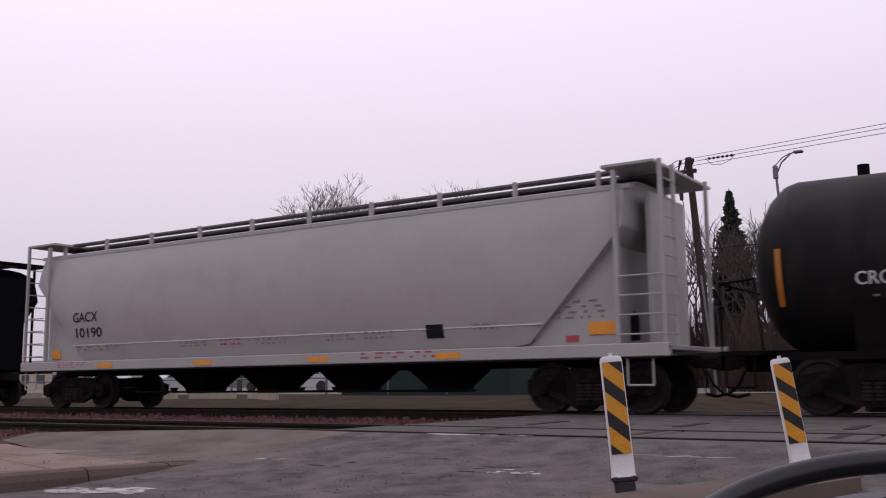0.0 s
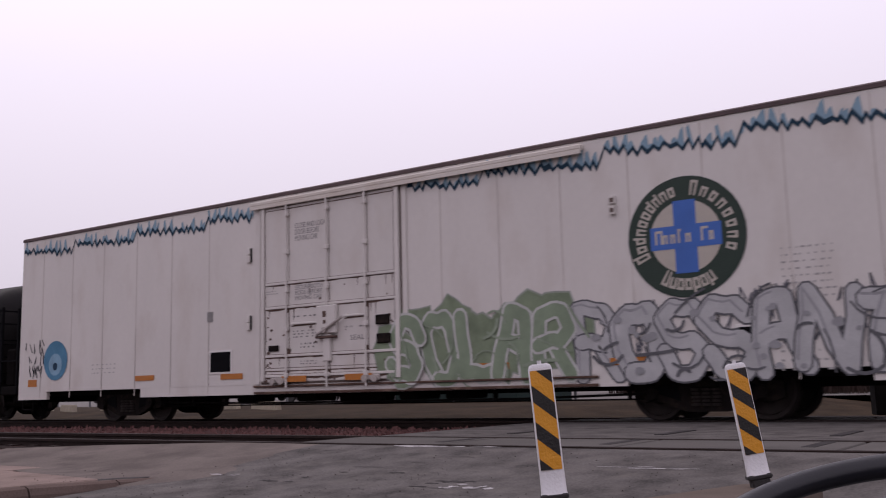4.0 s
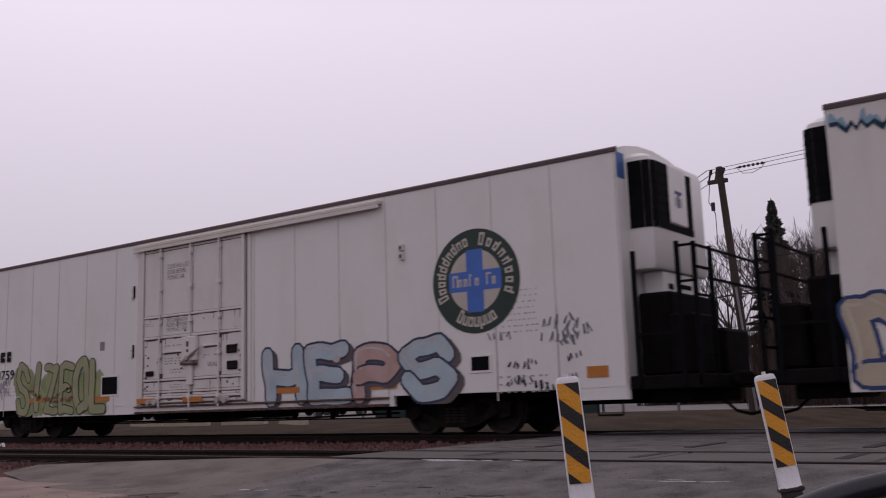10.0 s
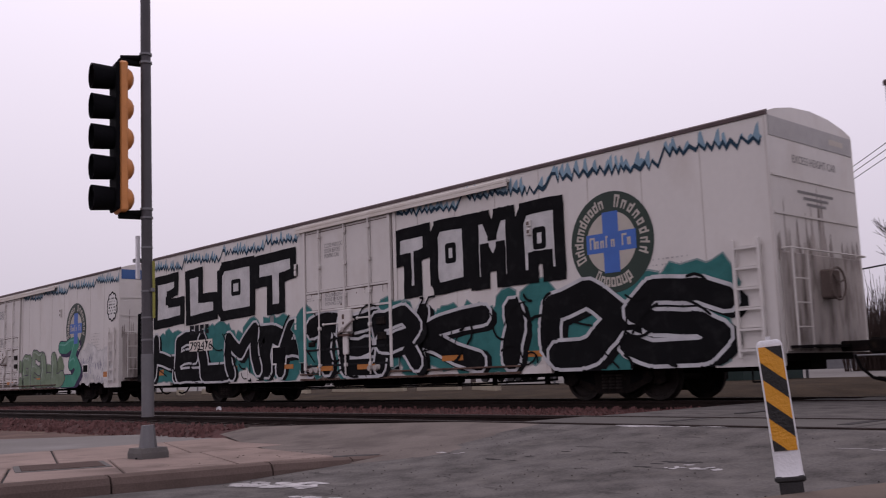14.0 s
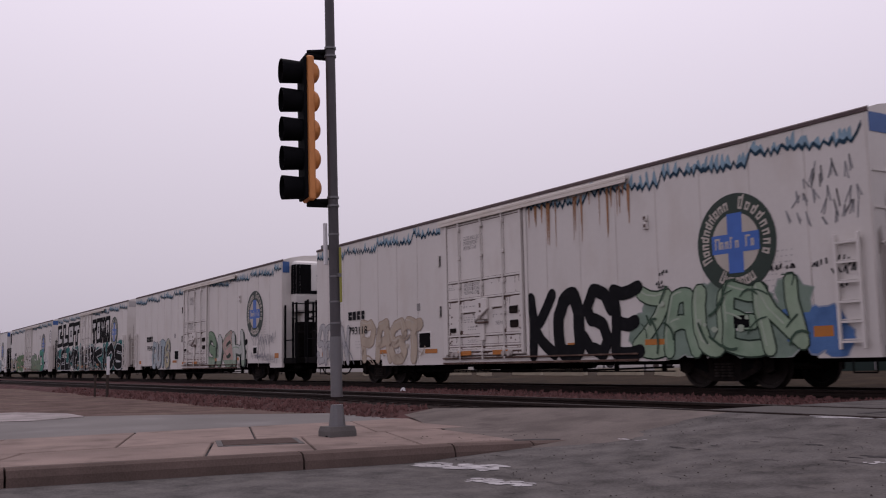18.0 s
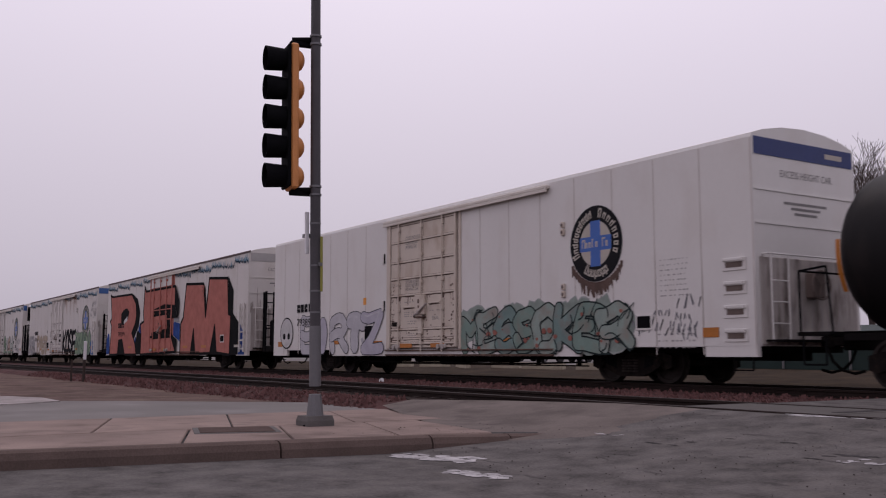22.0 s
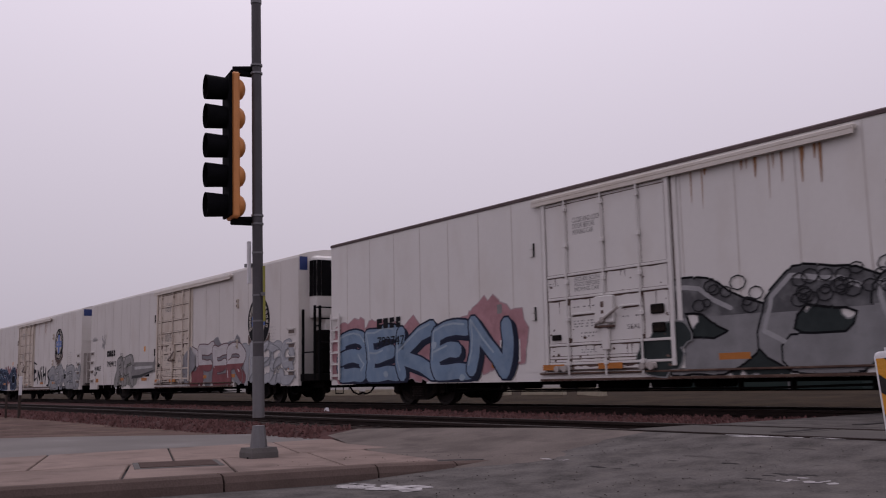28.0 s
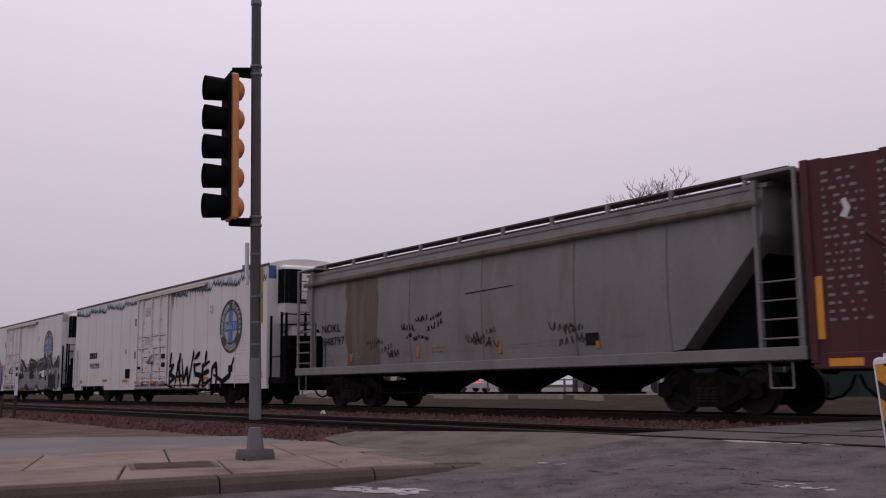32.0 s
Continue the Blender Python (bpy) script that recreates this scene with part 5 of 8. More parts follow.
    part("yellow_tag", cached("ytag2", lambda: Geo().box(-0.19, 0.19, -0.007, 0, -0.09, 0.09).mesh("reflector", M["amber"])), None, car, loc=(0.62 if unit == "L" else 1.2, -0.003, 1.0))
    part("battery_hatch", cached("hatch", lambda: Geo().box(-0.32, 0.32, -0.02, 0, -0.22, 0.22, 0.01).mesh("battery_hatch", M["black"])), None, car, loc=(dk - 1.3, 0, 1.3))
    part("small_hatch", cached("shatch", lambda: Geo().box(-0.2, 0.2, -0.02, 0, -0.13, 0.13, 0.01).mesh("small_hatch", M["black"])), None, car, loc=(L - 2.9, 0, 1.3))
    for x, w, h, z in ((dk - 1.3, 0.36, 0.26, 1.3), (L - 2.9, 0.24, 0.17, 1.3)):
        part("hatch_frame", cached(("hframe", w), lambda: Geo().box(-w, w, -0.015, 0, -h, h, 0.006).mesh("hatch_frame", M["bright"])), None, car, "pale hatch frame", loc=(x, 0, z))
    bx = Geo()
    bx.box(-0.09, 0.09, -0.01, 0.0, -0.11, 0.11)
    part("placard", cached(("plac", style), lambda: bx.mesh("placard", M["orange"] if style == "B" else M["fadeink"])), None, car, loc=(dk - 1.65, 0, 2.3))
    tagged(part("data_panel", cached("data", lambda: bars(-0.4, 0.4, -0.42, 0.42, 8, random.Random(8), -0.006, 0.42, 4).mesh("data_panel", M["paleink"])), None, car, loc=(L - 2.0, 0, 2.15)), kind="stuff")
    tagged(part("data_panel", cached("data2", lambda: bars(-0.5, 0.5, -0.2, 0.2, 3, random.Random(5), -0.006, 0.4, 4).mesh("data_panel", M["paleink"])), None, car, loc=(L - 2.0, 0, 0.85)), kind="stuff")
    tagged(part("data_panel", cached("data3", lambda: bars(-0.5, 0.5, -0.15, 0.15, 3, random.Random(6), -0.006, 0.4, 4).mesh("data_panel", M["paleink"])), None, car, loc=(3.6, 0, 1.25)), kind="stuff")
    if mark:
        mark_blocks(car, mx, 2.12, 1.3, 0.28)
    if number:
        g = Geo()
        write(g, number, mx if mark else 2.36, 1.64, -0.0225, 0.25, number_w if mark else 1.32, offset=0.01)
        part("car_number", g, M["ink"], car)
        if patch:
            part("number_patch", Geo().flat([(mx - 0.05, 1.6), (mx + 1.42, 1.59), (mx + 1.41, 1.94), (mx - 0.04, 1.93)], -0.0222), M["cream"], car, "pale patch behind the number")
    if emblem_on:
        ex, ez = emblem_at or ((19.45, 2.82) if unit == "R" else (18.05, 3.1) if style == "B" else (18.55, 2.85))
        emblem(car, ex, ez, 0.86 if style == "B" else 0.97, rnd, style == "B")
        if style == "B":
            g = Geo()
            for k in range(26):
                x = ex - 0.8 + 1.6 * k / 25
                top = ez - math.sqrt(max(0.0, 0.94 - (x - ex) ** 2)) + 0.1
                g.flat([(x - 0.02, top - rnd.uniform(0.1, 0.4)), (x + 0.05, top - rnd.uniform(0.1, 0.4)), (x + 0.06, top), (x - 0.03, top)], -0.006 - 0.00003 * k)
            tagged(part("emblem_runs", g, M["rustline"], car, "dull runs below the emblem"), kind="stuff")
    # ladders
    if style == "A":
        def lad():
            g = Geo()
            for x in (0, 0.46):
                g.box(x - 0.03, x + 0.03, -0.11, -0.05, 0.72, 2.7, 0.01)
            for k in range(6):
                z = 0.85 + 0.34 * k
                g.box(0, 0.46, -0.1, -0.07, z - 0.02, z + 0.02)
                g.box(0.02, 0.44, -0.045, 0.0, z + 0.03, z + 0.05)
            return g.mesh("side_ladder", p)
        lm = cached(("ladder", paint), lad)
    else:
        def lad():
            g = Geo()
            for k in range(4):
                z = 0.98 + 0.45 * k
                g.box(-0.04, 0.52, -0.02, 0.0, z - 0.12, z + 0.13, 0.008)
                g.box(0.03, 0.45, -0.08, -0.055, z + 0.07, z + 0.1)
                g.box(0.0, 0.03, -0.08, 0, z + 0.06, z + 0.11)
                g.box(0.45, 0.48, -0.08, 0, z + 0.06, z + 0.11)
            return g.mesh("step_frames", p)
        lm = cached(("steps", paint), lad)
    at = [0.12] if unit == "R" else []
    at.append(L - 0.72)
    for x in at if (style == "B" or unit == "L") else at[:1]:
        part("side_ladder", lm, None, car, loc=(x, 0, 0))
        if style == "B":
            for z in (0.975, 1.425, 1.875, 2.325):
                part("step_well", cached("well", lambda: Geo().box(0.04, 0.44, -0.024, 0.0, -0.055, 0.055).mesh("step_well", M["grimy"])), None, car, loc=(x, 0, z))
    # ends
    plain_x, s = (L, 1) if unit == "L" else (0, -1)
    end = part("end_wall", cached(("end", s), lambda: Geo().box(0, s * 0.03, 0.12, W - 0.12, 0.8, 2.45, 0.01).mesh("end_wall", M["enddirt"])), None, car, "grimy lower end wall", loc=(plain_x, 0, 0))
    part("end_stripe", cached(("estripe", s, stripe), lambda: Geo().box(0, s * 0.012, 0.06, W - 0.06, 4.4, 4.74).mesh("end_stripe", M[stripe])), None, car, loc=(plain_x, 0, 0))
    if s > 0:
        def endtext():
            g = Geo()
            write_end(g, "EXCESS HEIGHT CAR", 0.8, 4.02, 0.006, 0.14, 1.6)
            for z, a, b in ((3.5, 0.9, 2.2), (3.4, 1.1, 2.0), (3.3, 1.2, 1.9)):
                g.add([(0.006, a, z), (0.006, b, z), (0.006, b, z + 0.05), (0.006, a, z + 0.05)], [(0, 1, 2, 3)])
            return g.mesh("end_stencil", M["fadeink"])
        part("end_stencil", cached("endtext", endtext), None, car, loc=(L, 0, 0))
        part("stripe_bars", cached("stripebars", lambda: Geo().add([(0.014, 2.2, 4.52), (0.014, 2.75, 4.52), (0.014, 2.75, 4.62), (0.014, 2.2, 4.62)], [(0, 1, 2, 3)]).mesh("stripe_bars", M["sand"])), None, car, loc=(L, 0, 0))
        part("end_seams", cached(("eseams", paint), lambda: Geo().box(0, 0.02, 0.05, W - 0.05, 3.08, 3.12).box(0, 0.02, 0.05, W - 0.05, 3.72, 3.75).mesh("end_seams", p)), None, car, loc=(L, 0, 0))
    def end_dirt():
        g = Geo()
        q = random.Random(21)
        for k in range(44):
            y = 0.08 + (W - 0.2) * k / 44
            h = q.uniform(2.4, 2.9) if q.random() < 0.8 else q.uniform(2.9, 3.7)
            x = s * (0.003 + 0.00005 * k)
            g.add([(x, y, 2.3), (x, y + q.uniform(0.05, 0.12), 2.3), (x, y + q.uniform(0.03, 0.06), h), (x, y + 0.01, h - q.uniform(0, 0.3))], [(0, 1, 2, 3)])
        return g.mesh("end_dirt", M["enddirt"])
    if style == "A":
        tagged(part("end_dirt", cached(("enddirt", s), end_dirt), None, car, "brown dirt streaks on the end wall", loc=(plain_x, 0, 0)), kind="stuff")
    def rails():
        g = Geo()
        x = s * 0.16
        g.tube([(0, 0.2, 2.5), (x, 0.2, 2.5), (x, W - 0.2, 2.5), (0, W - 0.2, 2.5)], 0.018)
        for y in (0.25, 0.75):
            g.tube([(x, y, 2.5), (x, y, 0.85)], 0.018)
        for z in (1.2, 1.6, 2.0):
            g.tube([(x, 0.25, z), (x, 0.75, z)], 0.014)
        return g.mesh("end_handrail", p)
    part("end_handrail", cached(("rails", s, paint), rails), None, car, loc=(plain_x, 0, 0))
    part("end_platform", cached(("eplat", s), lambda: Geo().box(min(0, s * 0.45), max(0, s * 0.45), 0.2, W - 0.2, 0.86, 0.9).mesh("end_platform", M["under"])), None, car, loc=(plain_x, 0, 0))
    def brake():
        g = Geo()
        for k in range(16):
            a, b = math.tau * k / 16, math.tau * (k + 1) / 16
            g.cyl((s * 0.25, 1.6 + 0.28 * math.cos(a), 1.95 + 0.28 * math.sin(a)), (s * 0.25, 1.6 + 0.28 * math.cos(b), 1.95 + 0.28 * math.sin(b)), 0.02, 6)
        for a in (0.3, 2.4, 4.5):
            g.cyl((s * 0.25, 1.6, 1.95), (s * 0.25, 1.6 + 0.28 * math.cos(a), 1.95 + 0.28 * math.sin(a)), 0.015, 6)
        g.box(min(0, s * 0.22), max(0, s * 0.22), 1.42, 1.78, 1.7, 2.2, 0.03)
        return g.mesh("brake_wheel", M["grimy"])
    part("brake_wheel", cached(("brake", s), brake), None, car, loc=(plain_x, 0, 0))
    ux, q = (0, -1) if unit == "L" else (L, 1)
    def bxs(g, x0, x1, *rest):
        a, b = sorted((q * x0, q * x1))
        return g.box(a, b, *rest)
    plan = [(0.0, 0.37), (0.3, 0.37), (0.42, 0.42), (0.47, 0.55), (0.47, W - 0.55), (0.42, W - 0.42), (0.3, W - 0.37), (0.0, W - 0.37)]
    def shell():
        ring = lambda z, kx, ky: [(q * x * kx, W / 2 + (y - W / 2) * ky, z) for x, y in plan]
        return Geo().loft([ring(2.74, 0.92, 0.98), ring(2.8, 1, 1), ring(4.55, 1, 1), ring(4.68, 0.9, 0.98), ring(4.76, 0.62, 0.9)]).mesh("unit_housing", M["bright"], 35)
    unit_ob = part("cooling_unit", cached(("unit", q), shell), None, car, "white cooling unit with black grille", loc=(ux, 0, 0))
    def band(path, z0, z1, out, m, nm):
        g = Geo()
        for (xa, ya), (xb, yb) in zip(path, path[1:]):
            n = Vector((yb - ya, xa - xb)).normalized() * out
            w = [(q * (xa + n[0]), ya + n[1]), (q * (xb + n[0]), yb + n[1])]
            g.add([(*w[0], z0), (*w[1], z0), (*w[1], z1), (*w[0], z1), (q * xa, ya, z0), (q * xb, yb, z0), (q * xb, yb, z1), (q * xa, ya, z1)], [(0, 1, 2, 3), (0, 4, 5, 1), (3, 2, 6, 7)])
        return g.mesh(nm, m)
    side = [(0.04, 0.37), (0.3, 0.37), (0.42, 0.42), (0.47, 0.55), (0.47, 1.02)]
    part("grille", cached(("grille", q), lambda: band(side, 3.55, 4.6, 0.012, M["black"], "grille")), None, unit_ob)
    part("grille", cached(("grille2", q), lambda: band([(0.47, 1.8), (0.47, 2.06)], 3.55, 4.55, 0.012, M["black"], "grille")), None, unit_ob)
    part("grille_sill", cached(("gsill", q), lambda: band(side + [(0.47, 2.06)], 3.44, 3.56, 0.02, M["black"], "grille_sill")), None, unit_ob)
    for k in range(5):
        part("grille_slat", cached(("slat", q, k), lambda: band(side, 3.7 + 0.17 * k, 3.725 + 0.17 * k, 0.019, M["under"], "grille_slat")), None, unit_ob)
    part("unit_panel", cached(("upanel", q), lambda: bxs(Geo(), 0.47, 0.495, 1.03, 1.79, 3.58, 4.6, 0.01).mesh("unit_panel", M["bright"])), None, unit_ob)
    part("unit_badge", cached(("ubadge", q), lambda: bxs(bxs(Geo(), 0.496, 0.5, 1.26, 1.56, 4.12, 4.18), 0.496, 0.5, 1.37, 1.45, 3.88, 4.12).mesh("unit_badge", M["navy"])), None, unit_ob, "dark blue maker's badge")
    part("unit_badge", cached(("ubadge2", q), lambda: bxs(bxs(Geo(), 0.496, 0.5, 1.26, 1.34, 3.9, 4.06), 0.496, 0.5, 1.48, 1.56, 3.9, 4.06).mesh("unit_badge", M["grey"])), None, unit_ob)
    part("unit_base", cached(("ubase", q), lambda: bxs(Geo(), 0.02, 0.4, 0.75, W - 0.75, 2.3, 2.73, 0.03).mesh("unit_base", M["bright"])), None, unit_ob)
    part("base_port", cached(("uport", q), lambda: bxs(bxs(Geo(), 0.4, 0.406, 0.95, 1.15, 2.42, 2.52), 0.4, 0.406, 1.5, 1.95, 2.46, 2.54).mesh("base_port", M["black"])), None, unit_ob)
    mach = part("end_machinery", cached(("mach", q), lambda: bxs(Geo(), 0.0, 1.25, 0.05, W - 0.05, 0.72, 0.95, 0.02).mesh("end_machinery", M["under"])), None, car, "black machinery under the cooling unit", loc=(ux, 0, 0))
    for nm, dims in (("engine_housing", (0.02, 0.62, 0.5, W - 0.5, 0.952, 2.34, 0.04)), ("fuel_tank", (0.65, 1.05, 0.25, 1.35, 0.952, 1.95, 0.05)), ("battery_box", (0.65, 1.05, 1.7, 2.9, 0.952, 1.75, 0.05)), ("sill_beam", (0.2, 0.9, 0.4, W - 0.4, 0.5, 0.718, 0.03))):
        part(nm, cached((nm, q), lambda: bxs(Geo(), *dims).mesh(nm, M["under"])), None, mach)
    for i, (x, y, tp) in enumerate(((0.18, 0.02, 3.0), (0.95, 0.02, 3.08), (1.22, 0.05, 3.05), (1.22, W - 0.05, 3.05), (1.22, 0.75, 3.05))):
        part("guard_post", cached(("gpost", q, i), lambda: bxs(Geo(), x - 0.035, x + 0.035, y, y + 0.07, 0.75, tp, 0.008).mesh("guard_post", M["black"])), None, car, loc=(ux, 0, 0))
    for i, (x0, x1, y0, y1, z) in enumerate([(1.2, 1.24, 0.05, 0.8, z) for z in (1.3, 1.75, 2.2, 2.65, 3.0)] + [(1.2, 1.24, 0.7, W - 0.05, 3.0), (1.2, 1.24, 0.7, W - 0.05, 2.5), (0.95, 1.22, 0.03, 0.07, 3.0), (0.95, 1.22, 0.03, 0.07, 2.42), (0.18, 0.95, 0.03, 0.06, 1.62)]):
        part("guard_rail", cached(("grail", q, i), lambda: bxs(Geo(), x0, x1, y0, y1, z - 0.02, z + 0.02).mesh("guard_rail", M["black"])), None, car, loc=(ux, 0, 0))
    part("stripe_end", cached(("sedge", q, stripe), lambda: bxs(Geo(), 0.0, 0.012, 0.02, 0.3, 4.3, 4.74).mesh("stripe_end", M[stripe])), None, car, loc=(ux, 0, 0))
    # below the floor
    def under():
        g = Geo()
        g.box(0.1, L - 0.1, 0.45, W - 0.45, 0.66, 0.8)
        g.box(0.2, L - 0.2, W / 2 - 0.3, W / 2 + 0.3, 0.5, 0.7, 0.02)
        for x in (7.6, 9.4, 12.1, 13.2):
            g.box(x, x + 0.55, 0.5, 1.2, 0.42, 0.66, 0.04)
        g.cyl((10.4, 0.9, 0.5), (11.6, 0.9, 0.5), 0.17, 12)
        return g.mesh("underframe", M["under"])
    part("underframe", cached(("under", L), under), None, car)
    def piping():
        g = Geo()
        g.tube([(5.2, 0.35, 0.45), (8.5, 0.35, 0.4), (15, 0.35, 0.4), (17.3, 0.35, 0.45)], 0.022)
        g.tube([(5.2, 0.5, 0.36), (17.2, 0.5, 0.36)], 0.015)
        for x in (5.4, 6.4, 14.4, 15.5, 17.0):
            g.box(x, x + 0.04, 0.3, 0.42, 0.36, 0.72)
        return g.mesh("brake_pipe", M["under"])
    part("brake_pipe", cached("pipes", piping), None, car)
    for x in (0.15, L - 0.6):
        part("step_stirrup", cached("stirrup", lambda: Geo().tube([(0, 0.05, 0.6), (0, 0.05, 0.33), (0.45, 0.05, 0.33), (0.45, 0.05, 0.6)], 0.016).mesh("step_stirrup", M["under"])), None, car, loc=(x, 0, 0))
    truck(car, 3.85, W / 2)
    truck(car, L - 3.85, W / 2)
    coupler(car, -0.25 if unit != "L" else -0.7, W / 2, -1)
    coupler(car, L + 0.25 if unit != "R" else L + 0.7, W / 2, 1)
    if zigzag:
        drips(car, rnd, [(0.05, dk - 0.35), (dk + DW + 0.2, L - 0.1)])
    return car, rnd


# ---- covered hoppers, tank cars, lumber car ----
def hopper_car(u, L, label, paint, mark, number, seed, old=False, plain=False):
    rnd = random.Random(seed)
    car = thing("hopper_car", label, "railcar", (u, FACE_Y, 0), "train cars")
    CARS.append((car, u))
    p = M[paint]
    eave, bulge = (4.12, 0.1) if old else (3.95, 0.26)

    def side(z):
        t = (z - 2.5) / 1.45
        return bulge * t * t + (0.06 if old else 0.0)

    def ring(x, zb):
        zs = [zb + (eave - zb) * k / 9 for k in range(10)]
        near = [(side(z), z) for z in zs]
        top = [(0.75, eave + 0.16), (1.15, eave + 0.2)]
        half = near + top
        return [(x, y, z) for y, z in half] + [(x, W - y, z) for y, z in reversed(half)]
    b0, b1 = (2.3, L - 2.7)
    rings = [ring(0.5, 3.25), ring(0.52, 3.2), ring(b0, 1.25), ring(b0 + 0.4, 1.2), ring(L / 2, 1.2), ring(b1 - 0.4, 1.2), ring(b1, 1.25), ring(L - 0.82, 3.2), ring(L - 0.8, 3.25)]
    part("hopper_body", Geo().loft(rings), p, car, "", 35)
    part("roof_edge", Geo().prism_x([(side(eave) - 0.03, eave - 0.05), (side(eave) - 0.03, eave + 0.03), (side(eave) + 0.2, eave + 0.09), (side(eave) + 0.2, eave)], 0.4, L - 0.7), p, car)
    if old:
        part("belt_rail", Geo().prism_x([(0.0, 3.72), (-0.03, 3.76), (-0.03, 3.84), (0.1, 3.88)], 0.5, L - 0.8), M["grimy"], car, "dark belt rail")
        for x in (3.1, 6.3, 9.4, 12.6, 15.2):
            part("side_seam", Geo().loft([[(x, side(z) - 0.006, z), (x + 0.03, side(z) - 0.006, z), (x + 0.03, side(z) + 0.02, z), (x, side(z) + 0.02, z)] for z in (1.22, 1.6, 2.0, 2.5, 3.0, 3.4, 3.7)]), M["grimy"], car)
    else:
        part("side_seam", Geo().prism_x([(side(1.6) - 0.008, 1.59), (side(1.6) - 0.008, 1.61), (side(1.6) + 0.03, 1.61), (side(1.6) + 0.03, 1.59)], b0 - 0.3, b1 + 0.3), M["whiteink"], car)
    part("side_sill", Geo().box(0, L, -0.02, 0.1, 0.97, 1.2, 0.015).box(0, L, W - 0.1, W + 0.02, 0.97, 1.2), p, car)
    part("sill_flange", Geo().box(0.1, L - 0.1, -0.03, 0.02, 0.94, 0.972), M["truck"], car)
    for a, b, top0, top1 in ((0.75, b0 + 0.25, 1.2, 1.2), (b1 - 0.25, L - 0.95, 1.2, 1.2)):
        left = a < 3
        pts = [(a, 1.2), (b, 1.2), (a, 3.3)] if left else [(a, 1.2), (b, 1.2), (b, 3.3)]
        if not old:
            part("end_gusset", Geo().prism_y(pts, 0.28, 0.31), p, car)
        # the old car's far slope sheet is black: the end bay's shade, painted in
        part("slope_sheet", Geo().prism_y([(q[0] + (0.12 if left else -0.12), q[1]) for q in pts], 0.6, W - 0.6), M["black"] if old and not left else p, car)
    for e in (0, 1):
        x0 = 0.0 if e == 0 else L - 0.95
        def post(name, a, b, c, d, z0, z1):
            return part(name, Geo().box(x0 + a, x0 + b, c, d, z0, z1, 0.008), p, car)
        post("corner_post", 0.9 if e == 0 else 0.0, 0.98 if e == 0 else 0.08, 0.02, 0.12, 1.15, 4.2)
        post("end_post", 0.05 if e == 0 else 0.85, 0.12 if e == 0 else 0.92, 0.0, 0.07, 1.1, 4.3)
        post("end_post", 0.05 if e == 0 else 0.85, 0.12 if e == 0 else 0.92, 0.62, 0.68, 1.1, 4.3)
        post("end_post", 0.05 if e == 0 else 0.85, 0.12 if e == 0 else 0.92, 2.4, 2.46, 1.1, 4.3)
        post("center_sheet", 0.5 if e == 0 else 0.35, 0.6 if e == 0 else 0.45, 0.7, W - 0.7, 1.15, 3.9)
        for k in range(9):
            z = 1.35 + 0.33 * k
            xx = x0 + (0.085 if e == 0 else 0.885)
            part("ladder_rung", Geo().tube([(xx, 0.03, z), (xx, 0.65, z)], 0.015), p, car)
            if k < 4:
                part("ladder_rung", Geo().tube([(x0 + 0.085, -0.01, z), (x0 + 0.88, -0.01, z)], 0.015), p, car)
        post("end_platform", 0.0, 0.95, 0.0, W, 1.08, 1.16)
        part("roof_platform", Geo().box(x0 - (0.0 if e == 0 else 0.2), x0 + (1.15 if e == 0 else 0.78), 0.05, W - 0.05, 4.26, 4.32, 0.01), p, car)
        part("step_stirrup", Geo().tube([(x0 + 0.2, 0.02, 1.0), (x0 + 0.2, 0.02, 0.5), (x0 + 0.65, 0.02, 0.5), (x0 + 0.65, 0.02, 1.0)], 0.018), p, car)
    # roof walkway on stands
    up = 0.12 if old else 0.0
    part("roof_walkway", Geo().box(0.3, L - 0.5, 0.5 if old else 0.62, 0.9, 4.3 + up, 4.34 + up).box(0.3, L - 0.5, W - 0.9, W - 0.62, 4.3 + up, 4.34 + up).box(0.3, L - 0.5, 1.0, W - 1.0, 4.22, 4.3 + up, 0.02), M["brown"] if old else M["walkgrey"], car, "dark roof walkway and hatch line")
    n = 10
    for k in range(n):
        x = 1.0 + (L - 2.4) * k / (n - 1)
        part("walkway_stand", Geo().box(x, x + 0.07, 0.42, 0.5, eave + 0.02, 4.32 + up), p, car)
    # outlets
    for k in range(3 if old else 4):
        m = 3 if old else 4
        x0 = 4.1 + (L - 8.2) * k / m
        x1 = 4.1 + (L - 8.2) * (k + 1) / m
        mid = (x0 + x1) / 2
        gap = 0.55
        part("outlet", Geo().loft([[(x0 + 0.05, 0.35, 1.2), (x1 - 0.05, 0.35, 1.2), (x1 - 0.05, W - 0.35, 1.2), (x0 + 0.05, W - 0.35, 1.2)], [(x0 + 0.15, 0.45, 1.0), (x1 - 0.15, 0.45, 1.0), (x1 - 0.15, W - 0.45, 1.0), (x0 + 0.15, W - 0.45, 1.0)], [(x0 + gap, 0.95, 0.86), (x1 - gap, 0.95, 0.86), (x1 - gap, W - 0.95, 0.86), (x0 + gap, W - 0.95, 0.86)], [(mid - 0.34, 1.2, 0.5), (mid + 0.34, 1.2, 0.5), (mid + 0.34, W - 1.2, 0.5), (mid - 0.34, W - 1.2, 0.5)], [(mid - 0.3, 1.22, 0.38), (mid + 0.3, 1.22, 0.38), (mid + 0.3, W - 1.22, 0.38), (mid - 0.3, W - 1.22, 0.38)]]), M["under"], car, "dark discharge outlet")
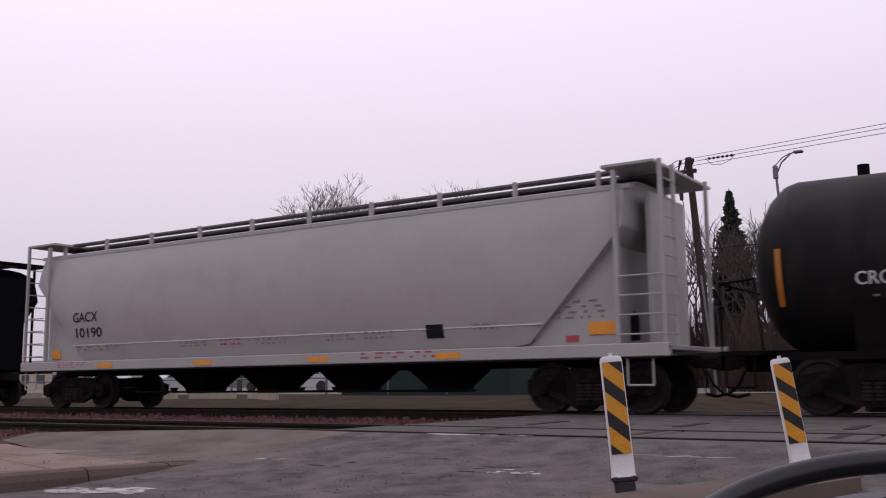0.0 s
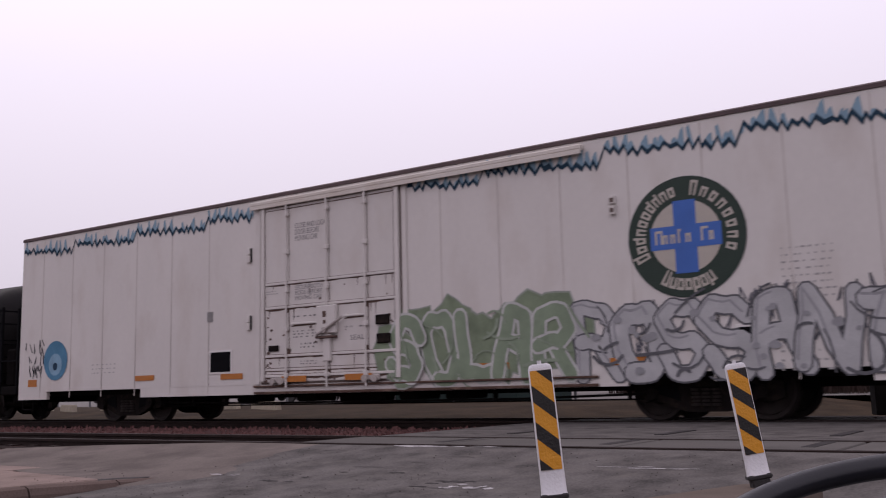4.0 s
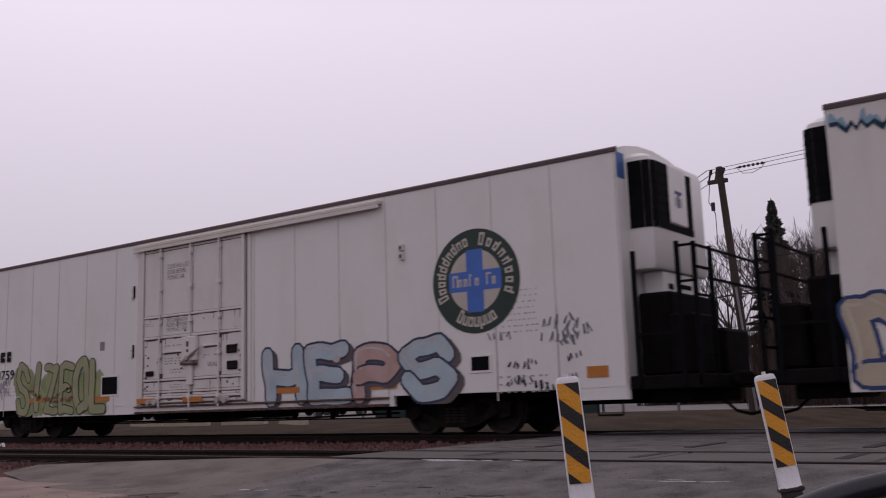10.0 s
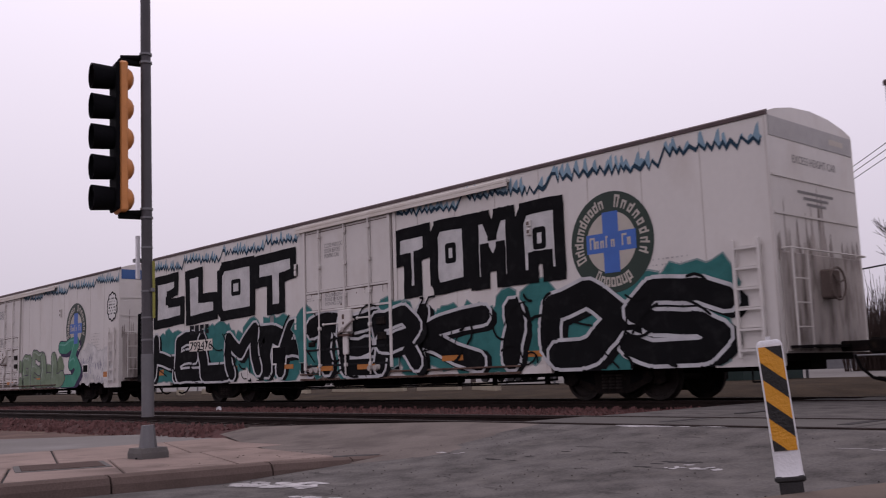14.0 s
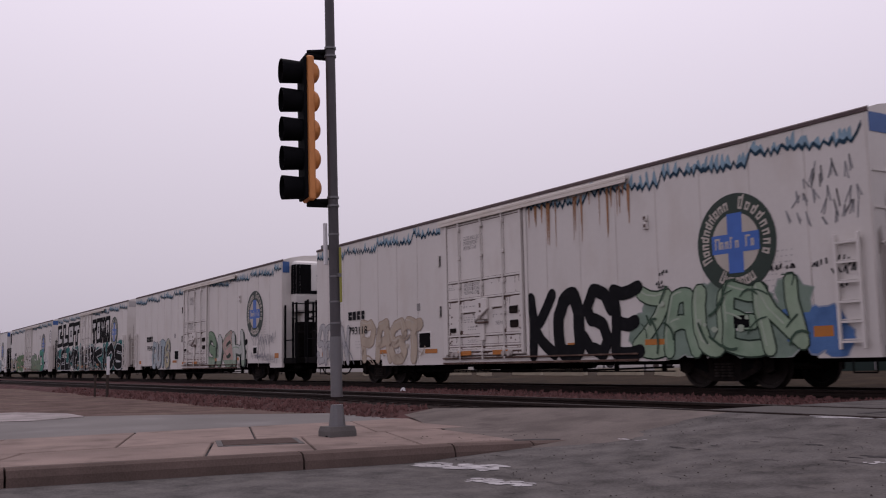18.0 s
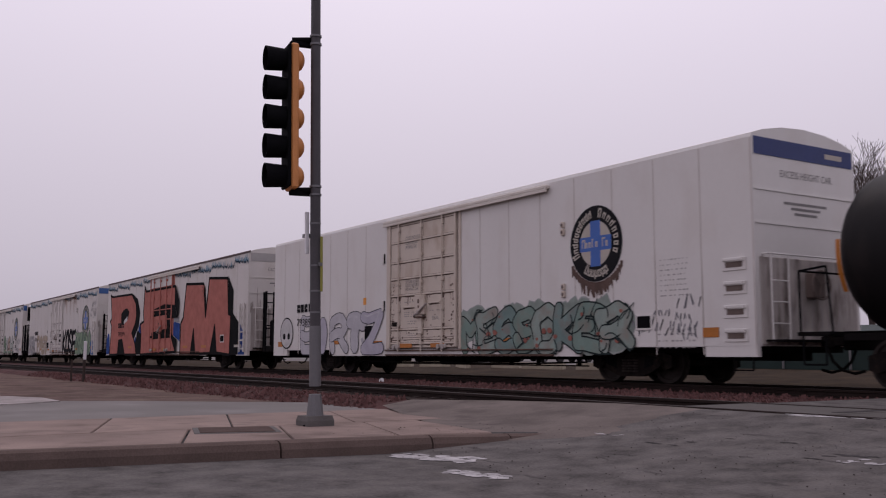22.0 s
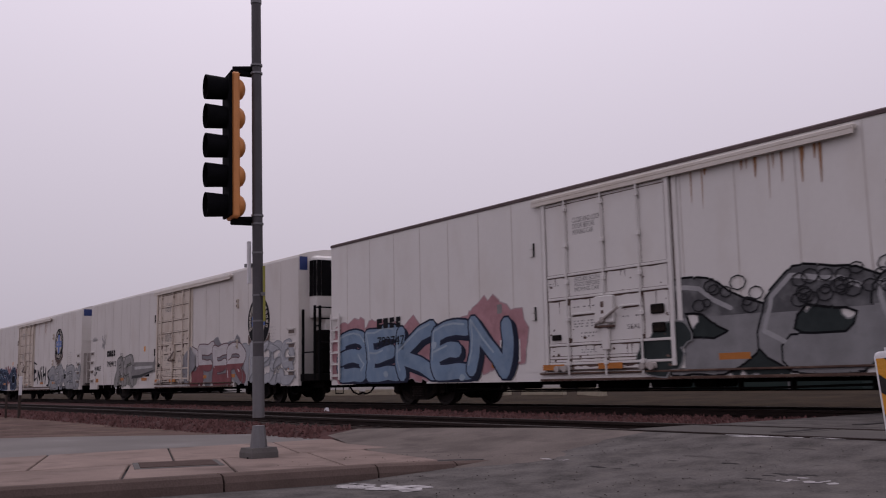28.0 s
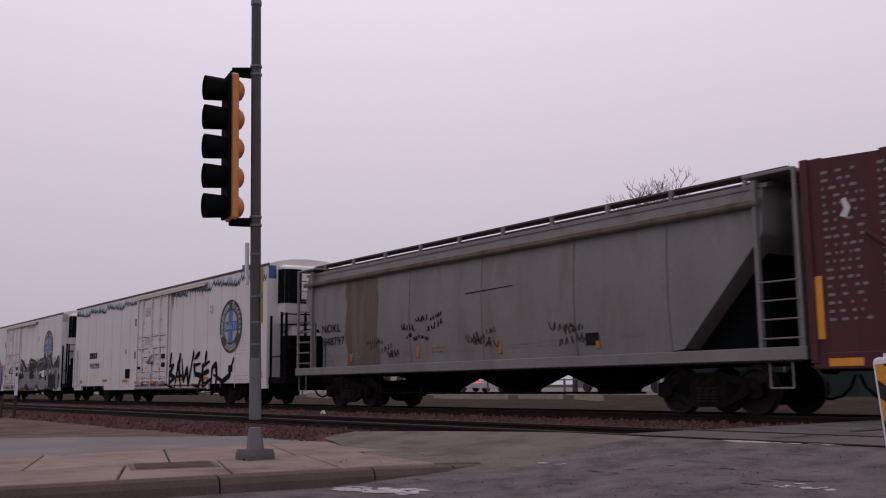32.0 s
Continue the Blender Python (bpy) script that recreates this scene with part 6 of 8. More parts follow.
    part("brake_pipe", Geo().tube([(4.0, 0.45, 0.42), (L - 4.0, 0.45, 0.42)], 0.025), M["under"], car)
    part("center_sill", Geo().box(0.1, L - 0.1, W / 2 - 0.3, W / 2 + 0.3, 0.9 if old else 0.84, 1.0), M["under"], car)
    tx = 2.3 if old else 1.5
    truck(car, tx, W / 2)
    truck(car, L - tx - 0.2, W / 2)
    coupler(car, 0.15, W / 2, -1)
    coupler(car, L - 0.15, W / 2, 1)
    if plain:
        return car
    if not old:
        part("reflector", Geo().box(L - 1.55, L - 1.05, 0.255, 0.279, 1.38, 1.6), M["orange"], car)
        part("reflector", Geo().box(0.95, 1.3, 0.255, 0.279, 1.28, 1.5), M["orange"], car)
    for x in (3.2, 6.6, 10.0, 13.2):
        if not old:
            part("reflector", Geo().box(x, x + 0.55, -0.03, -0.02, 1.02, 1.13), M["orange"], car)
        else:
            part("reflector", Geo().box(x, x + 0.1, side(1.5) - 0.012, side(1.5) + 0.05, 1.35, 1.75), M["amber"], car)
    def curved(g):
        g.v = [(x, side(z) - 0.012 + y, z) for x, y, z in g.v]
        return g
    gg = Geo()
    hz = 2.06 if not old else 2.12
    write(gg, mark, 2.1 if not old else 1.57, hz + 0.12, 0, 0.24, 0.95 if not old else 1.1, offset=0.01)
    write(gg, number, 2.13 if not old else 1.65, hz - 0.27, 0, 0.24, 1.0 if not old else 1.25, offset=0.01)
    part("car_lettering", curved(gg), M["ink"], car)
    for x, w, z, hgt, m2 in ((6.0, 0.9, 1.42, 0.14, "fadeink"), (7.3, 0.7, 1.4, 0.2, "redink"), (8.4, 0.9, 1.4, 0.16, "fadeink"), (10.4, 0.7, 1.42, 0.14, "fadeink"), (11.4, 0.8, 1.4, 0.2, "fadeink"), (2.2, 1.6, 1.42, 0.14, "fadeink"), (14.0, 0.6, 1.5, 0.16, "fadeink")):
        tagged(part("small_stencil", curved(bars(x, x + w, z, z + hgt, 2, rnd, 0)), M[m2], car), kind="stuff")
    part("data_panel", curved(Geo().flat([(12.9, 1.42), (13.3, 1.42), (13.3, 1.68), (12.9, 1.68)], 0)), M["ink"], car)
    if old:
        g = Geo()
        for k in range(3):
            a = [4.1, 8.4, 11.6][k]
            tags(car, rnd, a, 1.3, 1.7, 0.75, (0.05, 0.042, 0.036), 7, 0.014, 0.0, curved)
        tags(car, rnd, 5.6, 1.75, 2.2, 0.7, (0.02, 0.018, 0.017), 7, 0.02, -0.002, curved)
        g = Geo()
        for z0, z1 in zip((1.22, 1.5, 1.8, 2.1, 2.5, 3.0, 3.4), (1.5, 1.8, 2.1, 2.5, 3.0, 3.4, 3.7)):
            w0, w1 = [0.08 * math.sin(q * 5) for q in (z0, z1)]
            g.add([(3.0 + w0, 0.004, z0), (4.75 + w0, 0.004, z0), (4.72 + w1, 0.004, z1), (3.0 + w1, 0.004, z1)], [(0, 1, 2, 3)])
        tagged(part("stain_band", curved(g), M["stainbrown"], car, "brown vertical spill stain"), kind="stuff")
        part("side_scratch", curved(Geo().flat([(8.8, 2.85), (10.6, 2.9), (10.6, 2.92), (8.8, 2.875)], 0)), M["ink"], car)
    else:
        part("lower_stencil", bars(1.6, 2.7, 1.01, 1.18, 3, rnd, -0.024), M["redink"], car)
        part("lower_stencil", bars(11.4, 13.2, 1.01, 1.18, 2, rnd, -0.024), M["redink"], car)
        part("small_stencil", bars(L - 2.6, L - 1.2, 1.62, 2.0, 4, rnd, 0.27), M["fadeink"], car)
        part("red_tag", Geo().flat([(L - 2.0, 1.26), (L - 1.75, 1.26), (L - 1.75, 1.38), (L - 2.0, 1.38)], 0.272), M["redink"], car)
        part("end_opening", Geo().prism_y([(L - 0.75, 1.25), (L - 0.6, 1.25), (L - 0.6, 1.65), (L - 0.68, 1.75), (L - 0.75, 1.65)], 0.2, 0.24), M["black"], car)
    return car


def tank_car(u, L, label, mark, number, seed):
    """u and L give the tank's heads."""
    rnd = random.Random(seed)
    car = thing("tank_car", label, "railcar", (u, FACE_Y, 0), "train cars")
    CARS.append((car, u))
    yc, zc, R = W / 2, 2.42, 1.46
    prof = [(0, 0.05), (0.06, 0.45), (0.2, 0.9), (0.38, 1.2), (0.6, 1.4), (0.8, R)]
    prof = prof + [(L - x, r) for x, r in reversed(prof)]
    part("tank", Geo().lathe_x(prof, yc, zc, 48), M["tank"], car, "", 40)
    def onto(g, lift=0.01):
        g.v = [(x, yc - math.sqrt(max(0.01, (R + lift + y) ** 2 - (z - zc) ** 2)), z) for x, y, z in g.v]
        return g
    def arc(x0, x1, z0, z1, lift=0.012):
        g = Geo()
        n = 6
        for k in range(n):
            a, b = z0 + (z1 - z0) * k / n, z0 + (z1 - z0) * (k + 1) / n
            g.add([(x0, 0, a), (x1, 0, a), (x1, 0, b), (x0, 0, b)], [(0, 1, 2, 3)])
        return onto(g, lift)
    mid = L / 2 + (0.5 if L > 15 else 0.0)
    part("center_band", Geo().lathe_x([(mid - 0.28, R + 0.002), (mid - 0.28, R + 0.025), (mid + 0.28, R + 0.025), (mid + 0.28, R + 0.002)], yc, zc, 48), M["under"], car, "", 40)
    for q in (0.04, 0.23, 0.44, 0.58, 0.66, 0.76, 0.96):
        x = q * L
        part("reflector", arc(x - 0.045, x + 0.045, 1.95 if 1 < x < L - 1 else 1.7, 2.35 if 1 < x < L - 1 else 2.6), M["amber"], car)
    g = Geo()
    write(g, mark, 1.77 if L > 15 else 1.95, 1.97, 0, 0.2, 0.7, offset=0.012)
    part("car_lettering", onto(g), M["whiteink"], car)
    g = Geo()
    write(g, number, 2.74 if L > 15 else 3.02, 1.97, 0, 0.2, 0.76, offset=0.012)
    part("car_lettering", onto(g), M["whiteink"], car)
    for x, w, z, h, rows in ((2.0, 1.9, 1.66, 0.16, 2), (mid - 2.2, 1.2, 1.85, 0.2, 3), (mid + 1.0, 1.2, 1.85, 0.2, 3)):
        tagged(part("small_stencil", onto(bars(x, x + w, z, z + h, rows, rnd, 0)), M["fadeink"], car), kind="stuff")
    px = L - 2.35
    part("data_board", arc(px, px + 1.25, 1.98, 2.6, 0.012), M["under"], car)
    tagged(part("data_stencil", onto(bars(px + 0.05, px + 1.2, 2.0, 2.58, 6, rnd, 0), 0.016), M["grey"], car), kind="stuff")
    for a, b, c2, d in ((px - 0.2, px + 0.45, 1.65, 1.67), (px - 0.2, px + 0.45, 1.9, 1.92), (px - 0.2, px - 0.18, 1.65, 1.92), (px + 0.43, px + 0.45, 1.65, 1.92)):
        part("plate_edge", arc(a, b, c2, d), M["whiteink"], car)
    # roof platform
    top = zc + R
    part("manway", Geo().cyl((mid, yc, top - 0.1), (mid, yc, top + 0.28), 0.35, 16).cyl((mid, yc, top + 0.28), (mid, yc, top + 0.34), 0.4, 16).cyl((mid + 0.6, yc, top), (mid + 0.6, yc, top + 0.4), 0.08, 8), M["under"], car, "black manway and valves")
    part("roof_platform", Geo().box(mid - 0.82, mid + 0.82, yc - 1.1, yc + 1.1, top - 0.04, top + 0.03), M["under"], car)
    for s in (-1, 1):
        for xa, xb in ((mid - 0.82, mid - 0.25), (mid + 0.25, mid + 0.82)):
            y = yc + s * 1.1
            g = Geo().tube([(xa, y, top), (xa, y, top + 0.56), (xb - 0.1, y, top + 0.62), (xb, y, top + 0.52), (xb, y, top)], 0.026)
            g.tube([(xa, y, top + 0.24), (xb, y, top + 0.24)], 0.02)
            part("guard_rail", g, M["black"], car)
    for xa in (mid - 0.82, mid + 0.82):
        part("guard_rail", Geo().tube([(xa, yc - 1.1, top + 0.55), (xa, yc + 1.1, top + 0.55)], 0.024), M["black"], car)
    part("side_ladder", Geo().box(mid - 0.26, mid - 0.21, -0.02, 0.03, 0.45, 2.6).box(mid + 0.21, mid + 0.26, -0.02, 0.03, 0.45, 2.6).tube([(mid - 0.24, 0, 0.5), (mid + 0.24, 0, 0.5)], 0.014).tube([(mid - 0.24, 0, 0.85), (mid + 0.24, 0, 0.85)], 0.014).tube([(mid - 0.24, 0, 1.2), (mid + 0.24, 0, 1.2)], 0.014).tube([(mid - 0.24, 0, 1.55), (mid + 0.24, 0, 1.55)], 0.014), M["black"], car)
    part("running_board", Geo().box(0.6, L - 0.6, 0.05, 0.12, 0.86, 0.98).box(0.6, L - 0.6, W - 0.12, W - 0.05, 0.86, 0.98), M["under"], car)
    part("safety_rail", Geo().tube([(2.6, 0.06, 0.62), (L - 2.6, 0.06, 0.62)], 0.02), M["under"], car)
    for x in (3.4, 5.2, L - 5.2, L - 3.4):
        part("rail_hanger", Geo().box(x, x + 0.04, 0.04, 0.08, 0.55, 0.9), M["under"], car)
    part("outlet_gear", Geo().cyl((mid, yc, 0.5), (mid, yc, 1.0), 0.2, 12).box(mid - 0.5, mid + 0.5, yc - 0.5, yc + 0.5, 0.62, 0.75), M["under"], car)
    for e, x in ((-1, 0.0), (1, L)):
        a, b = sorted((x - e * 2.9, x + e * 0.25))
        part("stub_sill", Geo().box(a, b, yc - 0.35, yc + 0.35, 0.7, 1.05, 0.03), M["under"], car)
        a, b = sorted((x - e * 2.2, x - e * 1.7))
        part("saddle", Geo().prism_x([(yc - 1.25, 0.95), (yc - 1.32, 1.75), (yc - 1.1, 1.45), (yc - 0.6, 1.1), (yc + 0.6, 1.1), (yc + 1.1, 1.45), (yc + 1.32, 1.75), (yc + 1.25, 0.95)], a, b), M["under"], car)
        a, b = sorted((x - e * 0.35, x + e * 0.3))
        part("end_platform", Geo().box(a, b, 0.02, W - 0.02, 0.95, 1.02), M["under"], car)
        xx = x + e * 0.25
        part("end_handrail", Geo().tube([(xx, 0.05, 0.95), (xx, 0.05, 2.1), (x - e * 0.3, 0.05, 2.15), (x - e * 0.4, 0.05, 0.98)], 0.02).tube([(xx, 0.05, 2.1), (xx, W - 0.05, 2.1)], 0.02), M["black"], car)
        part("step_stirrup", Geo().tube([(x - e * 0.25, 0.05, 0.95), (x - e * 0.25, 0.05, 0.45), (x + e * 0.2, 0.05, 0.45), (x + e * 0.2, 0.05, 0.95)], 0.018), M["black"], car)
        truck(car, x - e * 1.95, yc)
        coupler(car, x + e * 0.1, yc, e)
    if number == "10517":
        tags(car, rnd, mid + 0.3, 1.55, 3.4, 0.95, (0.13, 0.13, 0.14), 14, 0.016, 0.0, onto)
        tags(car, rnd, 3.7, 1.8, 1.5, 0.7, (0.2, 0.2, 0.21), 7, 0.02, 0.0, onto)
    return car


def bulkhead_car(u, L, label, seed):
    rnd = random.Random(seed)
    car = thing("lumber_car", label, "railcar", (u, FACE_Y, 0), "train cars")
    CARS.append((car, u))
    m = M["maroon"]
    part("bulkhead", Geo().box(0.0, 0.35, 0.05, W - 0.05, 0.95, 4.36, 0.02), m, car)
    part("side_post", Geo().box(-0.03, 0.12, -0.02, 0.1, 0.9, 4.36, 0.01), m, car)
    part("side_gusset", Geo().prism_y([(0.1, 0.95), (2.6, 0.95), (2.6, 4.2), (0.1, 4.34)], 0.02, 0.1), m, car)
    part("top_chord", Geo().prism_y([(0.7, 4.45), (L - 0.7, 4.45), (L - 0.7, 4.62), (0.7, 4.62)], W / 2 - 0.3, W / 2 + 0.3), m, car)
    part("top_brace", Geo().cyl((0.3, W / 2, 4.25), (1.8, W / 2, 4.5), 0.09, 8), m, car)
    part("deck", Geo().box(0, L, 0.0, W, 0.8, 1.08, 0.02), m, car)
    for k in range(7):
        part("center_post", Geo().box(2.5 + k * 2.9, 2.75 + k * 2.9, W / 2 - 0.2, W / 2 + 0.2, 1.08, 4.5, 0.02), m, car)
    part("far_bulkhead", Geo().box(L - 0.35, L, 0.05, W - 0.05, 0.95, 4.36, 0.02), m, car)
    for x in (0.35, 1.35):
        tagged(part("stencil_panel", bars(x, x + 0.75, 1.5, 4.1, 19, rnd, 0.012, 0.6, 2), M["fadeink"], car, "faded white stencilled lines"), kind="stuff")
        part("hazard_shape", Geo().flat([(x + 0.3, 3.3), (x + 0.42, 3.26), (x + 0.5, 3.42), (x + 0.42, 3.6), (x + 0.34, 3.58), (x + 0.38, 3.42)], 0.008), M["whiteink"], car)
    part("reflector", Geo().box(0.12, 0.25, 0.008, 0.016, 1.3, 2.35), M["orange"], car)
    part("reflector", Geo().box(0.3, 0.9, -0.008, 0.0, 0.85, 0.98), M["orange"], car)
    part("brace_rod", Geo().cyl((1.1, -0.01, 3.0), (2.6, -0.01, 1.8), 0.05, 8), m, car)
    truck(car, 2.4, W / 2)
    truck(car, L - 2.4, W / 2)
    coupler(car, -0.05, W / 2, -1)
    coupler(car, L + 0.05, W / 2, 1)
    return car

# ---- the train, from its head to its tail ----
WHT, BLK, SIL = (0.62, 0.61, 0.6), (0.009, 0.009, 0.01), (0.23, 0.23, 0.235)

hopper_car(-23.7, 17.8, "light grey covered hopper car with rounded sides and roof walkway", "hopper", "GACX", "10190", 1)
hopper_car(-45.5, 18.6, "black covered hopper car, mostly in shadow", "black", "", "", 2, plain=True)
tank_car(-4.8, 16.8, "black tank car with orange stripes and roof platform", "CRGX", "16130", 3)
tank_car(12.45, 12.8, "black tank car with white stencils and roof platform", "PRGX", "10427", 4)

c, r = reefer(26.77, "L", "white refrigerator car with blue disc graffiti and sprayed names", L=22.1, stripe="grey", mark=False, seed=4, emblem_at=(18.26, 2.9))
piece(c, r, "SOLAR", 12.34, 0.67, 3.9, 1.4, (0.26, 0.33, 0.23), (0.56, 0.57, 0.54), cloud=(0.24, 0.3, 0.2), fw=0.12, ow=0.05, accents=(0.3, 0.36, 0.27))
piece(c, r, "ROSSANT", 16.30, 0.62, 5.10, 1.36, (0.5, 0.5, 0.5), (0.13, 0.13, 0.14), second=(0.34, 0.34, 0.35), accents=(0.14, 0.14, 0.15), over=1.3, tilt=12)
part("graffiti_face", disc(1.6, 1.55, -0.012, 0.5, 20), spray((0.1, 0.25, 0.38)), c)
part("graffiti_face_mark", disc(1.6, 1.45, -0.015, 0.28, 14), spray((0.25, 0.42, 0.55)), c)
part("graffiti_face_mark", disc(1.6, 1.4, -0.018, 0.1, 10), spray((0.03, 0.06, 0.1)), c)
tags(c, r, 0.05, 1.0, 1.1, 1.1, (0.05, 0.05, 0.06), 6)
tags(c, r, 16.8, 0.9, 4.6, 1.2, (0.15, 0.15, 0.17), 20)
c, r = reefer(51.48, "L", "aged white refrigerator car with shield emblem and red graffiti", "110873", L=19.85, style="B", paint="cream", stripe="navy", zigzag=False, mark=False, seed=5, emblem_on=False, door_paint="cream")
g = Geo()
write(g, "ARMN", 2.34, 2.12, -0.008, 0.3, 1.36, offset=0.01)
part("car_lettering", g, M["ink"], c)
g = Geo()
write(g, "BUILDING\nAMERICA", 16.62, 3.25, -0.008, 0.145, 1.02, lines=1.0, offset=0.012)
part("slogan_lettering", g, M["ink"], c)
shield_pts = [(0, 0.62), (0.2, 0.53), (0.4, 0.6), (0.47, 0.42), (0.44, 0.1), (0.46, -0.15), (0.36, -0.42), (0.0, -0.62)]
SX, SZ, SK = 16.19, 3.21, 0.68
sp = [(SX + a * SK, SZ + b * SK) for a, b in shield_pts] + [(SX - a * SK, SZ + b * SK) for a, b in reversed(shield_pts[1:-1])]
sh = part("shield_emblem", Geo().flat(sp, -0.008), M["sand"], c, "blue and red striped shield emblem")
part("shield_top", Geo().flat([(SX + a * SK, SZ + b * SK) for a, b in ((-0.44, 0.12), (0.44, 0.12), (0.46, 0.42), (0.4, 0.58), (0.2, 0.51), (0, 0.6), (-0.2, 0.51), (-0.4, 0.58), (-0.46, 0.42))], -0.011), M["navy"], sh)
for k in range(5):
    x = -0.38 + k * 0.17
    zb = -0.6 + abs(x + 0.03) * 0.62
    part("shield_stripe", Geo().flat([(SX + a * SK, SZ + b * SK) for a, b in ((x, zb), (x + 0.08, zb), (x + 0.08, 0.1), (x, 0.1))], -0.011), M["redink"], sh)
for z0, z1, hw in ((0.36, 0.46, 0.3), (0.18, 0.3, 0.35)):
    part("shield_bar", Geo().flat([(SX + a * SK, SZ + b * SK) for a, b in ((-hw, z0), (hw, z0), (hw, z1), (-hw, z1))], -0.014), M["sand"], sh)
haze(c, r, 0.1, 0.62, 2.7, 0.75, (0.35, 0.45, 0.4))
piece(c, r, "HYPE", 0.14, 0.62, 2.30, 1.25, [(0.33, 0.09, 0.08), (0.42, 0.36, 0.14), (0.4, 0.36, 0.12), (0.44, 0.4, 0.2)], (0.015, 0.012, 0.015), fw=0.11, ow=0.06, tilt=9, over=1.2)
haze(c, r, 2.75, 0.64, 1.9, 1.3, (0.13, 0.035, 0.06), dense=9)
piece(c, r, "SYRE", 3.95, 0.62, 3.70, 1.52, [(0.06, 0.075, 0.13), (0.11, 0.13, 0.2), (0.2, 0.12, 0.22), (0.07, 0.13, 0.2)], (0.012, 0.012, 0.02), second=(0.38, 0.28, 0.38), accents=(0.05, 0.05, 0.09), low=(0.05, 0.06, 0.12), cut=0.4, fw=0.14, over=1.25)
piece(c, r, "HOPE", 8.10, 0.64, 3.6, 1.2, (0.03, 0.03, 0.035), (0.36, 0.33, 0.3), accents=(0.03, 0.03, 0.035), fw=0.1, ow=0.04, tilt=12, over=1.3)
piece(c, r, "AGE", 11.50, 0.60, 4.00, 1.22, (0.27, 0.05, 0.055), (0.5, 0.49, 0.48), shadow=(0.05, 0.035, 0.04), second=(0.2, 0.26, 0.36), shine=False, accents=(0.12, 0.03, 0.04), fw=0.17, low=(0.2, 0.035, 0.045), cut=0.3)
piece(c, r, "NUF", 15.20, 0.66, 3.10, 1.25, (0.04, 0.04, 0.045), (0.46, 0.45, 0.44), shadow=(0.2, 0.05, 0.055), second=(0.1, 0.13, 0.19), shine=False, accents=(0.1, 0.1, 0.12), fw=0.16)
tags(c, r, 17.6, 1.5, 1.0, 0.8, (0.2, 0.19, 0.18), 3)

c, r = reefer(73.96, "L", "white refrigerator car with green and pink graffiti and rusty end", "793359", seed=6)
piece(c, r, "125", 0.35, 0.62, 2.85, 1.35, (0.36, 0.2, 0.15), (0.05, 0.04, 0.03), cloud=(0.05, 0.19, 0.085), second=(0.32, 0.42, 0.5), shine=False, low=(0.2, 0.2, 0.09), cut=0.38, fw=0.13, over=1.1)
haze(c, r, 3.9, 1.2, 3.9, 0.85, (0.42, 0.3, 0.3))
piece(c, r, "SEOMLE", 3.80, 0.60, 4.2, 1.32, [(0.09, 0.17, 0.09), (0.14, 0.24, 0.14), (0.1, 0.2, 0.16)], (0.04, 0.07, 0.05), cloud=(0.1, 0.17, 0.1), second=(0.24, 0.32, 0.3), accents=(0.045, 0.08, 0.06), over=1.4, tilt=12, fw=0.12)
haze(c, r, 12.6, 1.3, 5.0, 0.75, (0.16, 0.19, 0.12))
piece(c, r, "UNEL", 12.70, 0.62, 4.30, 1.2, (0.6, 0.58, 0.57), (0.2, 0.06, 0.07), low=(0.5, 0.17, 0.21), cut=0.52, fw=0.17, ow=0.025, over=1.22, second=(0.62, 0.6, 0.6), spots=0)
piece(c, r, "ASIC", 17.0, 0.60, 4.3, 1.22, [(0.15, 0.075, 0.04), (0.3, 0.15, 0.09), (0.22, 0.1, 0.05), (0.33, 0.17, 0.08)], (0.05, 0.035, 0.03), cloud=(0.14, 0.1, 0.06), second=(0.38, 0.22, 0.12), accents=(0.06, 0.045, 0.04), fw=0.11, over=1.35, tilt=14)
tags(c, r, 18.5, 0.9, 3.0, 1.9, (0.27, 0.26, 0.34), 26)
c, r = reefer(97.97, "R", "clean white refrigerator car with olive balloon-letter graffiti", "793759", zigzag=False, paint="bright", door_paint="white", seed=7)
haze(c, r, 4.15, 0.62, 3.9, 1.25, (0.31, 0.35, 0.18))
piece(c, r, "SIZEOL", 4.10, 0.62, 4.1, 1.42, (0.33, 0.35, 0.2), (0.05, 0.07, 0.035), fw=0.14, ow=0.035, over=1.12, second=(0.4, 0.34, 0.25), spots=0, tilt=5)
tags(c, r, 4.6, 0.9, 2.8, 0.5, (0.25, 0.1, 0.07), 12, 0.014, -0.03)
piece(c, r, "HEPS", 13.85, 0.58, 5.1, 1.32, [(0.42, 0.52, 0.56), (0.42, 0.52, 0.56), (0.5, 0.33, 0.29), (0.42, 0.53, 0.57)], (0.06, 0.065, 0.1), shadow=(0.13, 0.11, 0.11), fw=0.17, ow=0.036, second=(0.54, 0.5, 0.48), spots=0.4, tilt=3, over=1.04)
tags(c, r, 19.2, 0.75, 2.9, 0.7, (0.06, 0.06, 0.07), 8, 0.012)
tags(c, r, 19.6, 1.3, 2.3, 0.8, (0.2, 0.2, 0.22), 6)
tags(c, r, 1.2, 0.8, 2.8, 1.0, (0.42, 0.4, 0.42), 14)
c, r = reefer(123.8, "L", "white refrigerator car with pale green bubble-letter graffiti", "793165", seed=8)
piece(c, r, "DUKY", 0.07, 0.57, 4.0, 1.42, (0.47, 0.4, 0.3), (0.05, 0.075, 0.17), second=(0.52, 0.47, 0.38), spots=0, fw=0.13, ow=0.05, tilt=8)
plate = part("data_plate", Geo().box(1.75, 3.0, -0.03, -0.026, 0.92, 1.42), M["black"], c, "black data plate with white figures")
